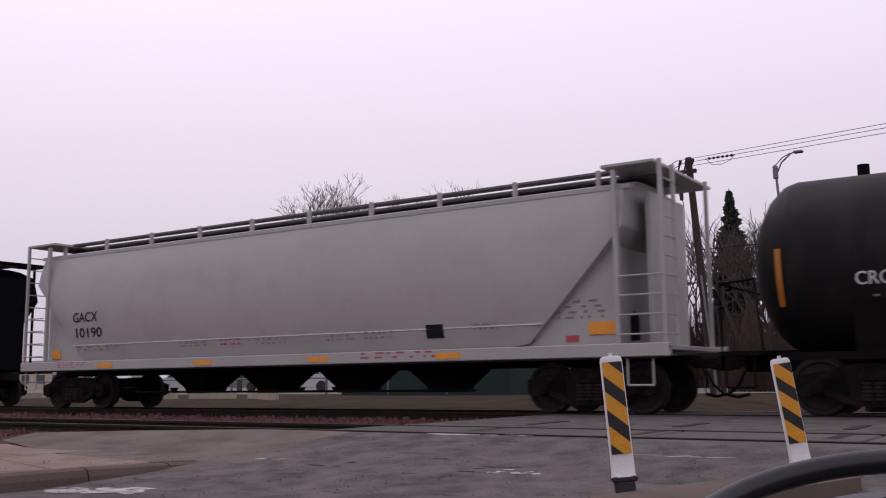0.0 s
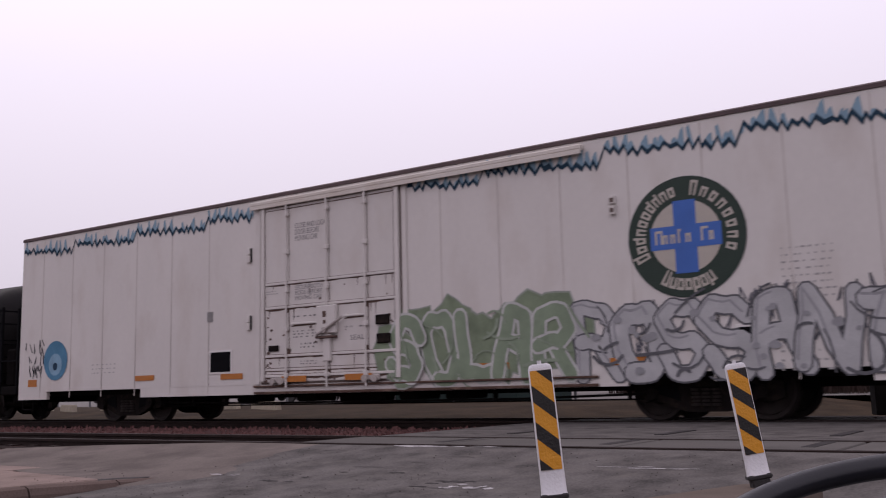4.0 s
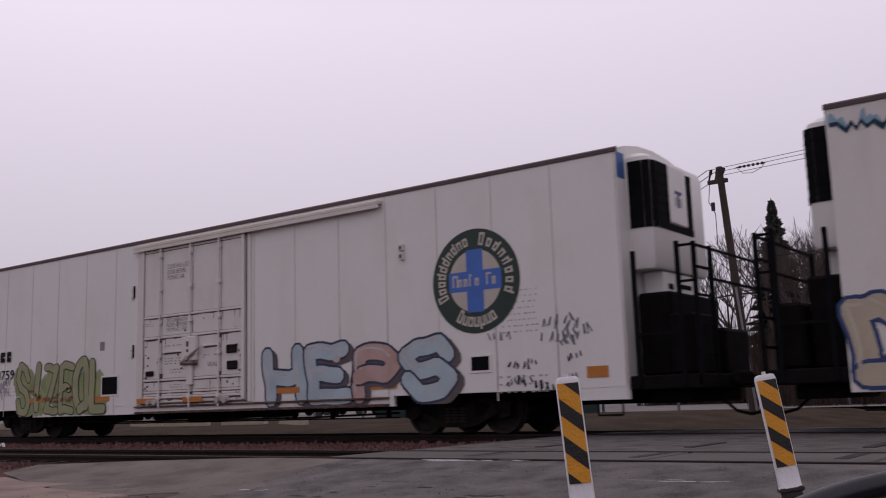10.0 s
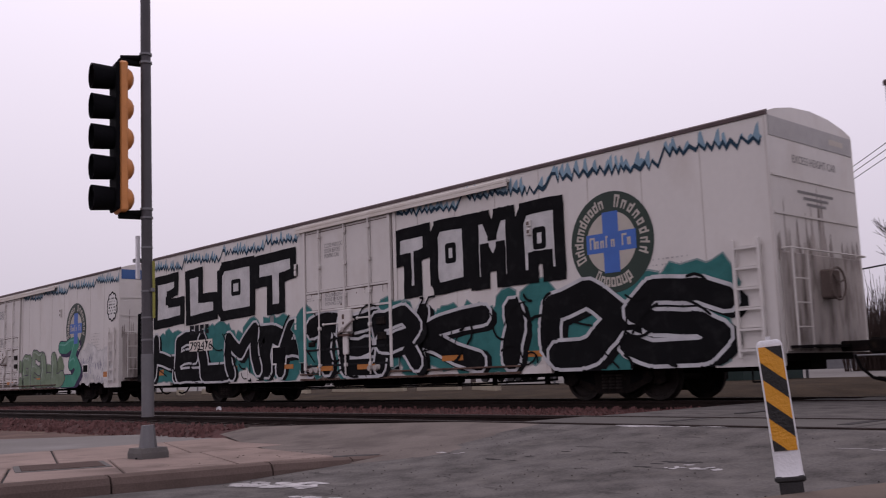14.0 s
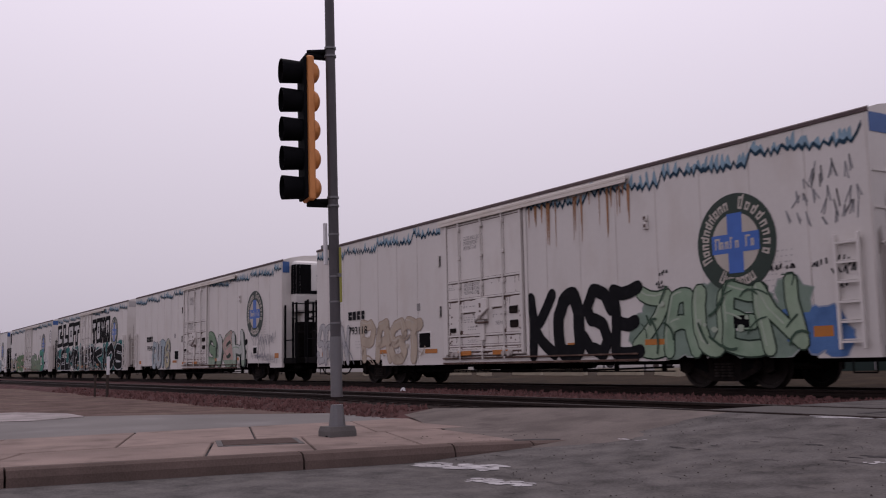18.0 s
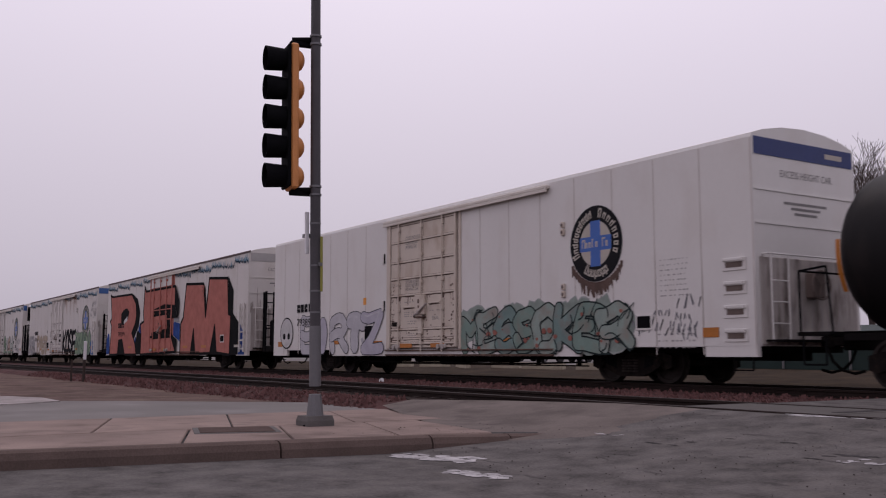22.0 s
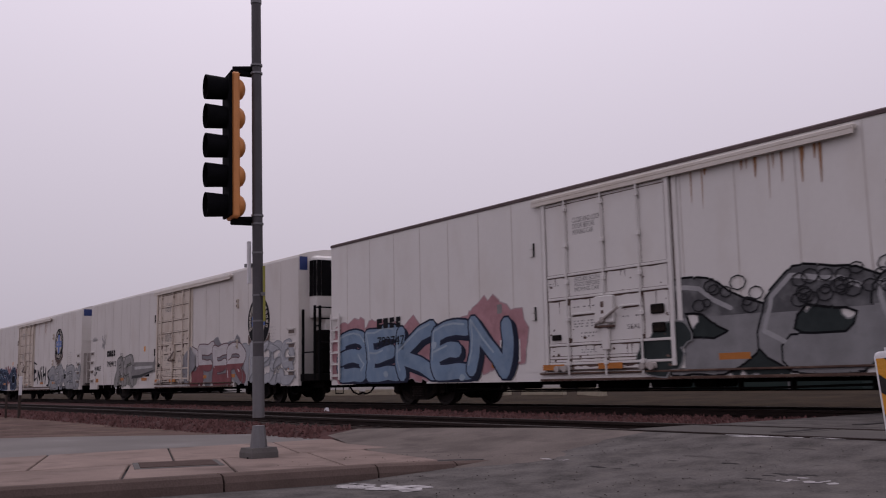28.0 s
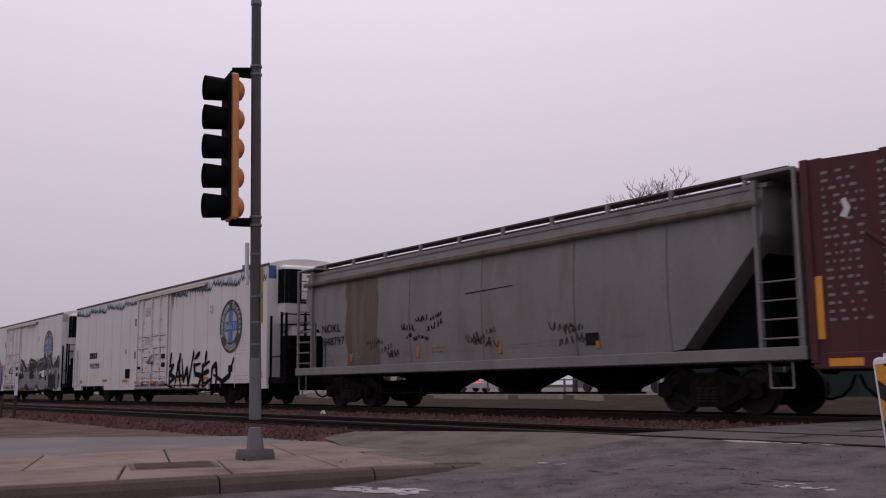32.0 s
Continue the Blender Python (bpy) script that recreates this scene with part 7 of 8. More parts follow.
tagged(part("plate_text", bars(1.85, 2.9, 1.0, 1.36, 2, r, -0.0315, 0.5, 3), M["whiteink"], plate), kind="stuff")
haze(c, r, 3.9, 0.75, 5.0, 1.3, (0.5, 0.31, 0.31))
piece(c, r, "STEP", 3.93, 0.58, 4.90, 1.56, (0.15, 0.225, 0.115), (0.2, 0.27, 0.16), second=(0.16, 0.33, 0.26), fw=0.19, ow=0.015, shine=False, over=1.25)
haze(c, r, 12.5, 0.62, 4.6, 1.2, (0.2, 0.26, 0.17))
piece(c, r, "OELL", 12.90, 0.60, 4.50, 1.5, (0.21, 0.275, 0.185), (0.1, 0.085, 0.12), second=(0.36, 0.42, 0.35), spots=0, fw=0.18, ow=0.025, over=1.25)
piece(c, r, "3", 17.05, 0.55, 1.90, 1.95, (0.075, 0.29, 0.2), (0.06, 0.05, 0.09), shadow=(0.07, 0.055, 0.1), second=(0.17, 0.42, 0.34), spots=0, fw=0.19, ow=0.02)
haze(c, r, 18.7, 0.7, 3.0, 1.4, (0.69, 0.67, 0.65), y=-0.008)
tags(c, r, 18.2, 0.7, 3.0, 1.2, (0.35, 0.34, 0.4), 14)
bubble(c, r, 21.4, 2.95, 0.82, 1.0)
c, r = reefer(148.82, "L", "white refrigerator car covered in large black and teal graffiti", "793476", stripe="grey", seed=9, patch=True, emblem_at=(19.1, 3.0), overspray=(2.1, (0.018, 0.018, 0.02)))
block_word(c, r, "CLOT", 0.12, 2.42, 8.4, 1.78, WHT, BLK, 0.145)
block_word(c, r, "TOMA", 12.66, 2.4, 5.3, 1.7, WHT, BLK, 0.14)
piece(c, r, "HELM", 0.20, 0.60, 6.30, 1.6, BLK, (0.58, 0.58, 0.59), cloud=(0.05, 0.2, 0.19), shadow=BLK, accents=BLK, fw=0.15, ow=0.042, over=1.3, tilt=8)
piece(c, r, "TATER", 6.30, 0.58, 7.2, 1.7, BLK, (0.58, 0.58, 0.59), cloud=(0.05, 0.2, 0.19), shadow=BLK, accents=BLK, fw=0.15, ow=0.042, over=1.3, tilt=8)
piece(c, r, "KIDS", 13.50, 0.60, 7.90, 1.7, BLK, (0.58, 0.58, 0.59), cloud=(0.05, 0.2, 0.19), shadow=BLK, accents=BLK, fw=0.15, ow=0.042, over=1.3, tilt=8)
for x in (8.8, 12.71):
    part("graffiti_overspray", Geo().box(x - 0.075, x + 0.075, -0.034, -0.0305, 0.78, 2.05), spray(BLK), c)
c, r = reefer(173.2, "R", "white refrigerator car with pale bubble-letter graffiti", "793402", seed=10)
piece(c, r, "GUTS", 3.75, 0.62, 3.35, 1.5, [(0.44, 0.5, 0.52), (0.5, 0.52, 0.52), (0.4, 0.47, 0.5), (0.5, 0.45, 0.3)], (0.1, 0.12, 0.14), second=(0.33, 0.42, 0.47), shadow=(0.16, 0.17, 0.18), spots=0.4, fw=0.16)
piece(c, r, "GISH", 13.20, 0.60, 4.9, 1.62, [(0.2, 0.3, 0.2), (0.56, 0.57, 0.55), (0.52, 0.36, 0.32), (0.54, 0.55, 0.52)], (0.07, 0.09, 0.075), second=(0.3, 0.38, 0.3), low=(0.3, 0.38, 0.29), cut=0.22, shadow=(0.06, 0.075, 0.065), spots=0.4, fw=0.18, ow=0.02, over=1.25)
piece(c, r, "E", 17.75, 0.70, 0.85, 1.1, BLK, BLK, tilt=15, fw=0.1, ow=0.02)
tags(c, r, 18.6, 0.7, 3.3, 1.6, (0.3, 0.3, 0.33), 16)
c, r = reefer(198.9, "L", "white refrigerator car with rusty streaks and black block graffiti", "793118", style="A", seed=11, emblem_at=(19.45, 2.82))
piece(c, r, "SRZN", 0.10, 0.60, 2.50, 1.50, (0.46, 0.45, 0.45), (0.22, 0.22, 0.24), second=(0.5, 0.5, 0.5), accents=(0.3, 0.3, 0.32), spots=0)
piece(c, r, "PAST", 3.60, 0.60, 3.9, 1.45, (0.5, 0.42, 0.33), (0.36, 0.28, 0.22), second=(0.54, 0.48, 0.4), accents=(0.43, 0.35, 0.28), spots=0.2, ow=0.02)
piece(c, r, "KOSE", 12.85, 0.58, 4.0, 1.72, (0.012, 0.012, 0.014), BLK, tilt=4, fw=0.15, ow=0.012, over=1.1)
piece(c, r, "ZAUEN", 16.70, 0.62, 4.10, 1.42, [(0.3, 0.4, 0.28), (0.25, 0.36, 0.25)], (0.035, 0.055, 0.04), cloud=(0.22, 0.3, 0.24), second=(0.4, 0.47, 0.37), accents=(0.06, 0.1, 0.07), fw=0.15, over=1.3, tilt=9, spots=0.4)
haze(c, r, 20.5, 0.62, 1.3, 0.9, (0.1, 0.2, 0.42), y=-0.009, dense=8)
runs(c, r, 12.8, 16.6, 26)
tags(c, r, 17.2, 2.05, 1.6, 0.4, (0.05, 0.05, 0.055), 3, 0.014)
tags(c, r, 20.2, 1.7, 1.9, 0.7, (0.04, 0.04, 0.045), 6, 0.016)
tags(c, r, 20.6, 2.6, 1.6, 1.5, (0.3, 0.3, 0.31), 9)
c, r = reefer(223.9, "L", "white refrigerator car with giant salmon three-letter graffiti", "793599", stripe="grey", seed=12, door_paint="salmon", emblem_on=False)
part("door_top", Geo().box(9.0, 12.55, -0.056, -0.051, 4.02, 4.5), M["white"], c, "unpainted white strip of the door")
SAL = (0.5, 0.19, 0.155)
letter_r = [(0.8, 0.6), (1.08, 2.28), (0.75, 2.55), (1.1, 2.72), (0.73, 4.1), (1.05, 3.98), (5.24, 3.93), (6.1, 3.38), (6.27, 2.68), (6.02, 2.23), (5.45, 1.79), (6.11, 1.24), (6.41, 0.62), (4.1, 0.62), (3.5, 1.45), (2.74, 1.4), (2.57, 0.62)]
letter_e = [(7.9, 4.2), (8.15, 3.92), (13.06, 3.92), (13.12, 2.95), (11.37, 3.06), (9.65, 2.86), (9.58, 2.6), (11.85, 2.64), (12.0, 1.85), (9.4, 1.7), (9.45, 1.45), (12.62, 1.5), (13.32, 0.75), (7.4, 0.62), (7.45, 1.67), (7.25, 2.22), (7.9, 2.36), (7.77, 2.8)]
letter_m = [(14.6, 3.92), (17.0, 3.8), (17.36, 2.28), (17.75, 4.0), (20.04, 3.85), (20.22, 2.33), (20.5, 2.27), (20.42, 0.6), (18.85, 0.7), (18.58, 1.9), (18.03, 0.68), (16.07, 0.65), (15.77, 1.79), (15.4, 0.62), (13.86, 0.62), (13.92, 2.1), (14.25, 2.35)]
big = [
    (letter_r, -0.014, [[(5.25, 3.99), (6.43, 3.61), (6.96, 2.88), (6.75, 2.11), (5.75, 1.36), (5.45, 1.79), (6.02, 2.23), (6.27, 2.68), (6.1, 3.38)], [(6.41, 0.62), (7.24, 0.62), (7.41, 1.67), (6.53, 1.92), (6.11, 1.24)], [(2.57, 0.62), (4.1, 0.62), (3.5, 1.45), (2.74, 1.4)]]),
    (letter_e, -0.062, [[(9.58, 2.58), (9.68, 2.88), (11.37, 3.06), (13.1, 2.93), (13.57, 2.39), (12.57, 2.4), (11.9, 2.64)], [(13.07, 4.0), (13.67, 3.22), (13.63, 2.38), (13.1, 2.93)], [(9.4, 1.7), (12.0, 1.85), (11.86, 2.64), (12.57, 2.4), (12.68, 1.6), (13.48, 1.32), (13.32, 0.75), (12.61, 1.5), (9.45, 1.45)]]),
    (letter_m, -0.014, [[(20.1, 3.95), (20.75, 3.29), (20.73, 2.34), (21.39, 1.95), (21.36, 0.62), (20.42, 0.6), (20.5, 2.27), (20.22, 2.33)], [(17.0, 3.85), (17.25, 3.6), (17.45, 2.7), (17.36, 2.28)], [(15.4, 0.62), (16.07, 0.62), (15.77, 1.79)], [(18.03, 0.62), (18.85, 0.62), (18.58, 1.9)]]),
]
for pts, y, shades in big:
    gl = Geo()
    sprayed(gl, pts + pts[:1], 0.06, y - 0.004)
    for sh1 in shades:
        part("graffiti_shadow", Geo().flat(sh1, y + 0.002), spray(BLK), c, "black sprayed block shadow")
    letter = part("graffiti_letter", Geo().flat(pts, y), spray(SAL), c, "giant salmon sprayed block letter")
    part("letter_outline", gl, spray(BLK), letter)
part("graffiti_shadow", Geo().flat([(3.2, 2.3), (3.15, 2.9), (3.6, 3.12), (4.3, 3.2), (4.84, 2.98), (4.58, 2.6), (3.83, 2.3)], -0.0195), spray(BLK), c)
part("graffiti_accent", Geo().flat([(3.7, 2.3), (3.85, 2.55), (4.5, 2.75), (4.45, 2.5)], -0.0205), spray(WHT), c)
part("pale_reflector", Geo().box(20.95, 21.75, -0.02, -0.014, 0.93, 1.03), M["sand"], c, "pale yellow reflector bar")
part("vent_slot", Geo().box(17.1, 17.85, -0.022, -0.0195, 2.02, 2.1), M["salmon"], c)
BLU = (0.03, 0.07, 0.26)
for pts in ([(0.05, 0.65), (0.05, 1.5), (0.3, 1.85), (0.6, 1.8), (0.75, 1.2), (0.75, 0.65)], [(6.6, 1.7), (6.95, 2.3), (7.35, 2.25), (7.5, 1.7), (7.1, 1.4)], [(5.85, 1.1), (6.1, 1.6), (6.55, 1.4), (6.3, 1.05)], [(12.6, 2.0), (12.9, 2.2), (13.78, 2.1), (13.76, 1.25), (12.74, 1.56)], [(21.4, 0.62), (21.42, 1.95), (21.63, 1.83), (21.8, 1.6), (22.0, 1.75), (22.06, 0.62)]):
    part("graffiti_accent", Geo().flat(pts, -0.0105 if pts[0][0] != 12.6 else -0.0105), spray(BLU, (0.06, 0.13, 0.36)), c)
part("graffiti_accent", Geo().flat([(12.57, 2.5), (13.6, 2.4), (13.7, 2.15), (12.75, 2.2)], -0.0108), spray((0.35, 0.35, 0.36)), c)
c, r = reefer(248.95, "L", "white refrigerator car with pale lilac bubble graffiti and skull", "793897", style="B", paint="bright", stripe="navy", zigzag=False, door_paint="cream", seed=13)
piece(c, r, "BIRTZ", 2.50, 0.60, 5.85, 1.4, [(0.54, 0.53, 0.56), (0.49, 0.47, 0.54), (0.56, 0.55, 0.57)], (0.07, 0.07, 0.085), second=(0.58, 0.57, 0.6), spots=0.3, fw=0.18, ow=0.02, over=1.22)
piece(c, r, "MESSOKER", 12.75, 0.60, 6.3, 1.22, [(0.22, 0.31, 0.27), (0.3, 0.37, 0.33), (0.2, 0.29, 0.27)], (0.025, 0.035, 0.035), second=(0.34, 0.14, 0.11), shine=False, accents=(0.03, 0.045, 0.045), cloud=(0.3, 0.36, 0.32), fw=0.12, over=1.4, tilt=14)
part("graffiti_face", disc(1.2, 1.4, -0.012, 0.58, 18), spray(BLK), c)
part("graffiti_face", disc(1.2, 1.4, -0.015, 0.53, 18), spray(WHT), c)
for dx in (-0.25, 0.25):
    part("graffiti_face_mark", disc(1.2 + dx * 0.8, 1.28, -0.018, 0.12, 10), spray(BLK), c)
tags(c, r, 18.5, 0.8, 2.8, 1.0, (0.25, 0.25, 0.27), 10)

tank_car(272.5, 12.9, "black tank car with grey scrawls and roof platform", "PRGX", "10517", 14)
c, r = reefer(286.97, "L", "white refrigerator car with blue and red wildstyle graffiti", "793817", style="B", patch=True, stripe="navy", zigzag=False, door_paint="cream", seed=15)
haze(c, r, 0.1, 0.9, 8.3, 1.25, (0.4, 0.21, 0.21))
piece(c, r, "GUS", 0.13, 0.60, 4.3, 1.42, (0.028, 0.035, 0.06), (0.26, 0.33, 0.45), shadow=(0.02, 0.025, 0.04), second=(0.12, 0.17, 0.26), accents=(0.02, 0.025, 0.04), fw=0.15, ow=0.03, over=1.25, spots=0)
piece(c, r, "EMS", 4.30, 0.60, 3.9, 1.42, (0.03, 0.04, 0.07), (0.26, 0.33, 0.45), shadow=(0.02, 0.025, 0.04), second=(0.12, 0.17, 0.26), accents=(0.02, 0.025, 0.04), fw=0.15, ow=0.03, over=1.25, spots=0)
brush(c, [[(13.35, 2.1), (12.6, 2.25), (12.75, 1.75), (13.2, 1.7), (12.75, 1.62), (12.9, 1.15), (13.4, 1.3)], [(13.65, 0.95), (13.7, 1.7), (14.15, 1.2), (14.2, 1.85)], [(14.5, 1.1), (14.55, 1.6)], [(14.5, 1.8), (14.56, 1.9)], [(14.85, 1.0), (14.95, 1.9)], [(14.9, 1.4), (15.35, 1.5)], [(15.35, 0.95), (15.45, 1.85)], [(16.35, 1.75), (15.9, 1.6), (15.95, 1.35), (16.3, 1.15), (16.1, 0.85), (15.7, 0.85)]], (0.04, 0.04, 0.045), 0.075)
runs(c, r, 12.7, 16.8, 12, 4.5, 0.9)
haze(c, r, 16.6, 0.6, 5.2, 1.0, (0.33, 0.34, 0.37))
piece(c, r, "CANEW", 16.30, 0.58, 5.9, 1.36, (0.36, 0.365, 0.37), (0.06, 0.065, 0.07), second=(0.47, 0.475, 0.48), accents=(0.2, 0.205, 0.21), fw=0.17, ow=0.022, over=1.3, tilt=9, spots=0.3)
c, r = reefer(311.0, "R", "white refrigerator car with grey rocket graffiti and red outlines", "793912", style="B", stripe="navy", zigzag=False, door_paint="cream", seed=16)
haze(c, r, 4.0, 0.62, 2.8, 1.2, (0.3, 0.3, 0.27))
piece(c, r, "AR", 4.10, 0.62, 2.50, 1.5, (0.3, 0.29, 0.28), (0.12, 0.125, 0.11), second=(0.4, 0.39, 0.38), accents=(0.1, 0.1, 0.09), fw=0.19)
barrel = part("graffiti_shape", Geo().flat([(6.3, 1.0), (6.5, 1.75), (9.2, 1.7), (9.35, 1.95), (9.45, 1.6), (9.3, 1.3), (7.6, 1.05)], -0.03), spray((0.26, 0.25, 0.245)), c, "grey sprayed barrel shape")
part("shape_shine", Geo().flat([(6.8, 1.42), (9.1, 1.45), (9.1, 1.55), (6.8, 1.55)], -0.0305), spray((0.5, 0.5, 0.49)), barrel)
part("shape_shade", Geo().flat([(6.4, 1.02), (7.6, 1.07), (9.25, 1.32), (9.1, 1.35), (7.5, 1.18), (6.45, 1.15)], -0.0305), spray((0.07, 0.07, 0.07)), barrel)
haze(c, r, 12.9, 0.6, 5.4, 1.6, (0.27, 0.265, 0.28))
piece(c, r, "CFER", 13.00, 0.58, 5.30, 1.62, (0.58, 0.55, 0.55), (0.17, 0.1, 0.11), low=(0.26, 0.1, 0.105), cut=0.5, second=(0.6, 0.58, 0.58), spots=0, fw=0.17, ow=0.025, over=1.2)
piece(c, r, "TREES", 18.1, 0.60, 3.9, 1.5, (0.4, 0.41, 0.43), (0.3, 0.31, 0.33), second=(0.5, 0.51, 0.53), accents=(0.24, 0.25, 0.26), fw=0.16, over=1.3, tilt=10, spots=0.3)
g = Geo()
write(g, "WAKE\nUP", 0.72, 1.48, -0.009, 0.22, 1.0, lines=0.85, shear=0.2, offset=0.02)
part("scrawled_tag", g, spray((0.05, 0.05, 0.055)), c)
tags(c, r, 0.2, 2.4, 2.4, 1.2, (0.25, 0.25, 0.27), 6)
c, r = reefer(335.5, "R", "white refrigerator car with silver block-letter graffiti", "793747", stripe="grey", zigzag=False, paint="bright", seed=17, emblem_at=(19.8, 3.0))
haze(c, r, 0.3, 0.7, 8.4, 1.7, (0.47, 0.26, 0.28))
piece(c, r, "BEKEN", 0.55, 0.55, 7.85, 1.65, (0.2, 0.29, 0.4), (0.03, 0.035, 0.06), shadow=(0.025, 0.03, 0.05), second=(0.36, 0.45, 0.53), spots=0.3, fw=0.15, tilt=9)
haze(c, r, 12.5, 0.6, 9.6, 1.1, (0.04, 0.05, 0.05))
piece(c, r, "DOOM", 13.05, 0.58, 9.00, 1.95, (0.11, 0.11, 0.115), (0.012, 0.012, 0.014), low=(0.27, 0.27, 0.275), cut=0.6, second=(0.4, 0.4, 0.405), tilt=4, fw=0.165, ow=0.022, over=1.12, spots=0)
g = Geo()
for k in range(64):
    cx, cz, rr = 13.3 + r.random() * 8.5, r.uniform(1.85, 2.35), r.uniform(0.07, 0.14)
    sprayed(g, [(cx + rr * 1.3 * math.cos(math.tau * i / 8), cz + rr * math.sin(math.tau * i / 8)) for i in range(9)], 0.012, -0.03 - 0.0005 * (k % 7), 4)
tagged(part("graffiti_line", g, spray((0.03, 0.03, 0.033)), c, "sprayed cobble outlines"), kind="stuff")
runs(c, r, 13.4, 17.0, 14, 4.5, 0.8)
c, r = reefer(360.64, "R", "clean white refrigerator car with black brush-letter graffiti", "793295", paint="bright", seed=18, number_w=1.55)
brush(c, [[(12.3, 1.5), (12.75, 1.55), (12.95, 1.25), (12.9, 0.9), (13.5, 0.75), (14.0, 0.6)], [(13.2, 1.75), (13.35, 1.4), (13.6, 0.7)], [(13.2, 1.5), (13.95, 1.55), (13.55, 1.2), (14.1, 1.05), (13.45, 0.8)], [(14.1, 0.62), (14.5, 1.65), (14.75, 0.7)], [(14.2, 1.0), (14.8, 1.1)], [(14.85, 1.75), (15.05, 0.9), (15.4, 1.4), (15.55, 0.75), (15.95, 1.75)], [(16.75, 1.55), (16.1, 1.5), (16.25, 1.15), (16.85, 1.1), (16.6, 0.7), (15.95, 0.75)], [(16.2, 1.75), (16.6, 1.95)], [(17.6, 1.6), (16.95, 1.45), (17.0, 0.7), (17.75, 0.95)], [(17.0, 1.15), (17.5, 1.25)], [(17.75, 0.62), (17.85, 1.35), (18.2, 1.5), (18.3, 1.0), (18.15, 0.62)], [(18.0, 1.1), (18.8, 0.85), (19.4, 1.05), (19.75, 1.65)], [(16.4, 0.75), (16.55, 0.4)], [(13.6, 1.65), (13.7, 2.0)], [(14.6, 1.6), (14.65, 1.95)], [(15.95, 1.7), (16.05, 2.0)], [(17.2, 1.6), (17.3, 1.95)]], BLK, 0.085)
runs(c, r, 12.9, 16.9, 12, 4.45, 0.9)
hopper_car(385.1, 18.2, "weathered grey covered hopper car with rust stains and tags", "hopper_old", "NOKL", "848797", 19, old=True)
bulkhead_car(403.4, 22.0, "oxide red bulkhead lumber car with white stencils", 20)

# ---- traffic signal ----
PX, PY = -10.3, 4.915
LEAN = Matrix.Rotation(radians(0.75), 4, Vector((0.902, -0.43, 0)))
sig = thing("traffic_signal_pole", "weathered grey steel signal pole on a square footing", "pole", (PX, PY, -0.2))
part("footing", Geo().loft([[(-0.165, -0.165, -0.15), (0.165, -0.165, -0.15), (0.165, 0.165, -0.15), (-0.165, 0.165, -0.15)], [(-0.165, -0.165, 0.06), (0.165, -0.165, 0.06), (0.165, 0.165, 0.06), (-0.165, 0.165, 0.06)], [(-0.15, -0.15, 0.115), (0.15, -0.15, 0.115), (0.15, 0.15, 0.115), (-0.15, 0.15, 0.115)]]), M["footing"], sig, "pale cast-metal square base")
part("footing_bolt", Geo().cyl((0.07, -0.176, 0.0), (0.07, -0.162, 0.0), 0.02, 8), M["black"], sig)
part("base_flare", Geo().loft([[(r * math.cos(math.tau * k / 8 + 0.39), r * math.sin(math.tau * k / 8 + 0.39), z) for k in range(8)] for z, r in ((0.11, 0.1), (0.15, 0.095), (0.3, 0.078), (0.36, 0.07))]), M["galv"], sig, "galvanised tapered base")
part("pole_lower", Geo().cyl((0, 0, 0.45), (0, 0, 1.15), 0.068, 16), M["galv"], sig, "", 40)
part("pole_shaft", Geo().cyl((0, 0, 1.15), (0, 0, 5.42), 0.063, 16, 0.057), M["pole"], sig, "", 40)
part("pole_cap", Geo().cyl((0, 0, 5.42), (0, 0, 5.47), 0.066, 14).cyl((0, 0, 5.47), (0, 0, 5.53), 0.066, 14, 0.03), M["galv"], sig, "", 40)
HX, HY = -0.06, -0.34
bracket_dir = Vector((HX, HY, 0)).normalized()
for z in (4.6, 2.76):
    for dz in (-0.07, 0.03):
        part("clamp_band", Geo().cyl((0, 0, z + dz), (0, 0, z + dz + 0.025), 0.072, 14), M["galv"], sig)
    part("bracket_arm", Geo().cyl((-0.03, -0.05, z), (-0.15, -0.24, z), 0.035, 8), M["black"], sig)
for z in (2.35, 1.85, 1.55, 1.3):
    part("strap", Geo().cyl((0, 0, z), (0, 0, z + 0.02), 0.067, 14), M["galv"], sig)
sig.rotation_euler = LEAN.to_euler()
head = thing("traffic_signal", "five-section traffic signal, ochre housing, black visors, top red lit", "traffic signal", (PX - 0.143, PY - 0.228, -0.258), rz=0)
aim = 80
head.rotation_euler = (LEAN @ Matrix.Rotation(radians(aim), 4, "Z")).to_euler()
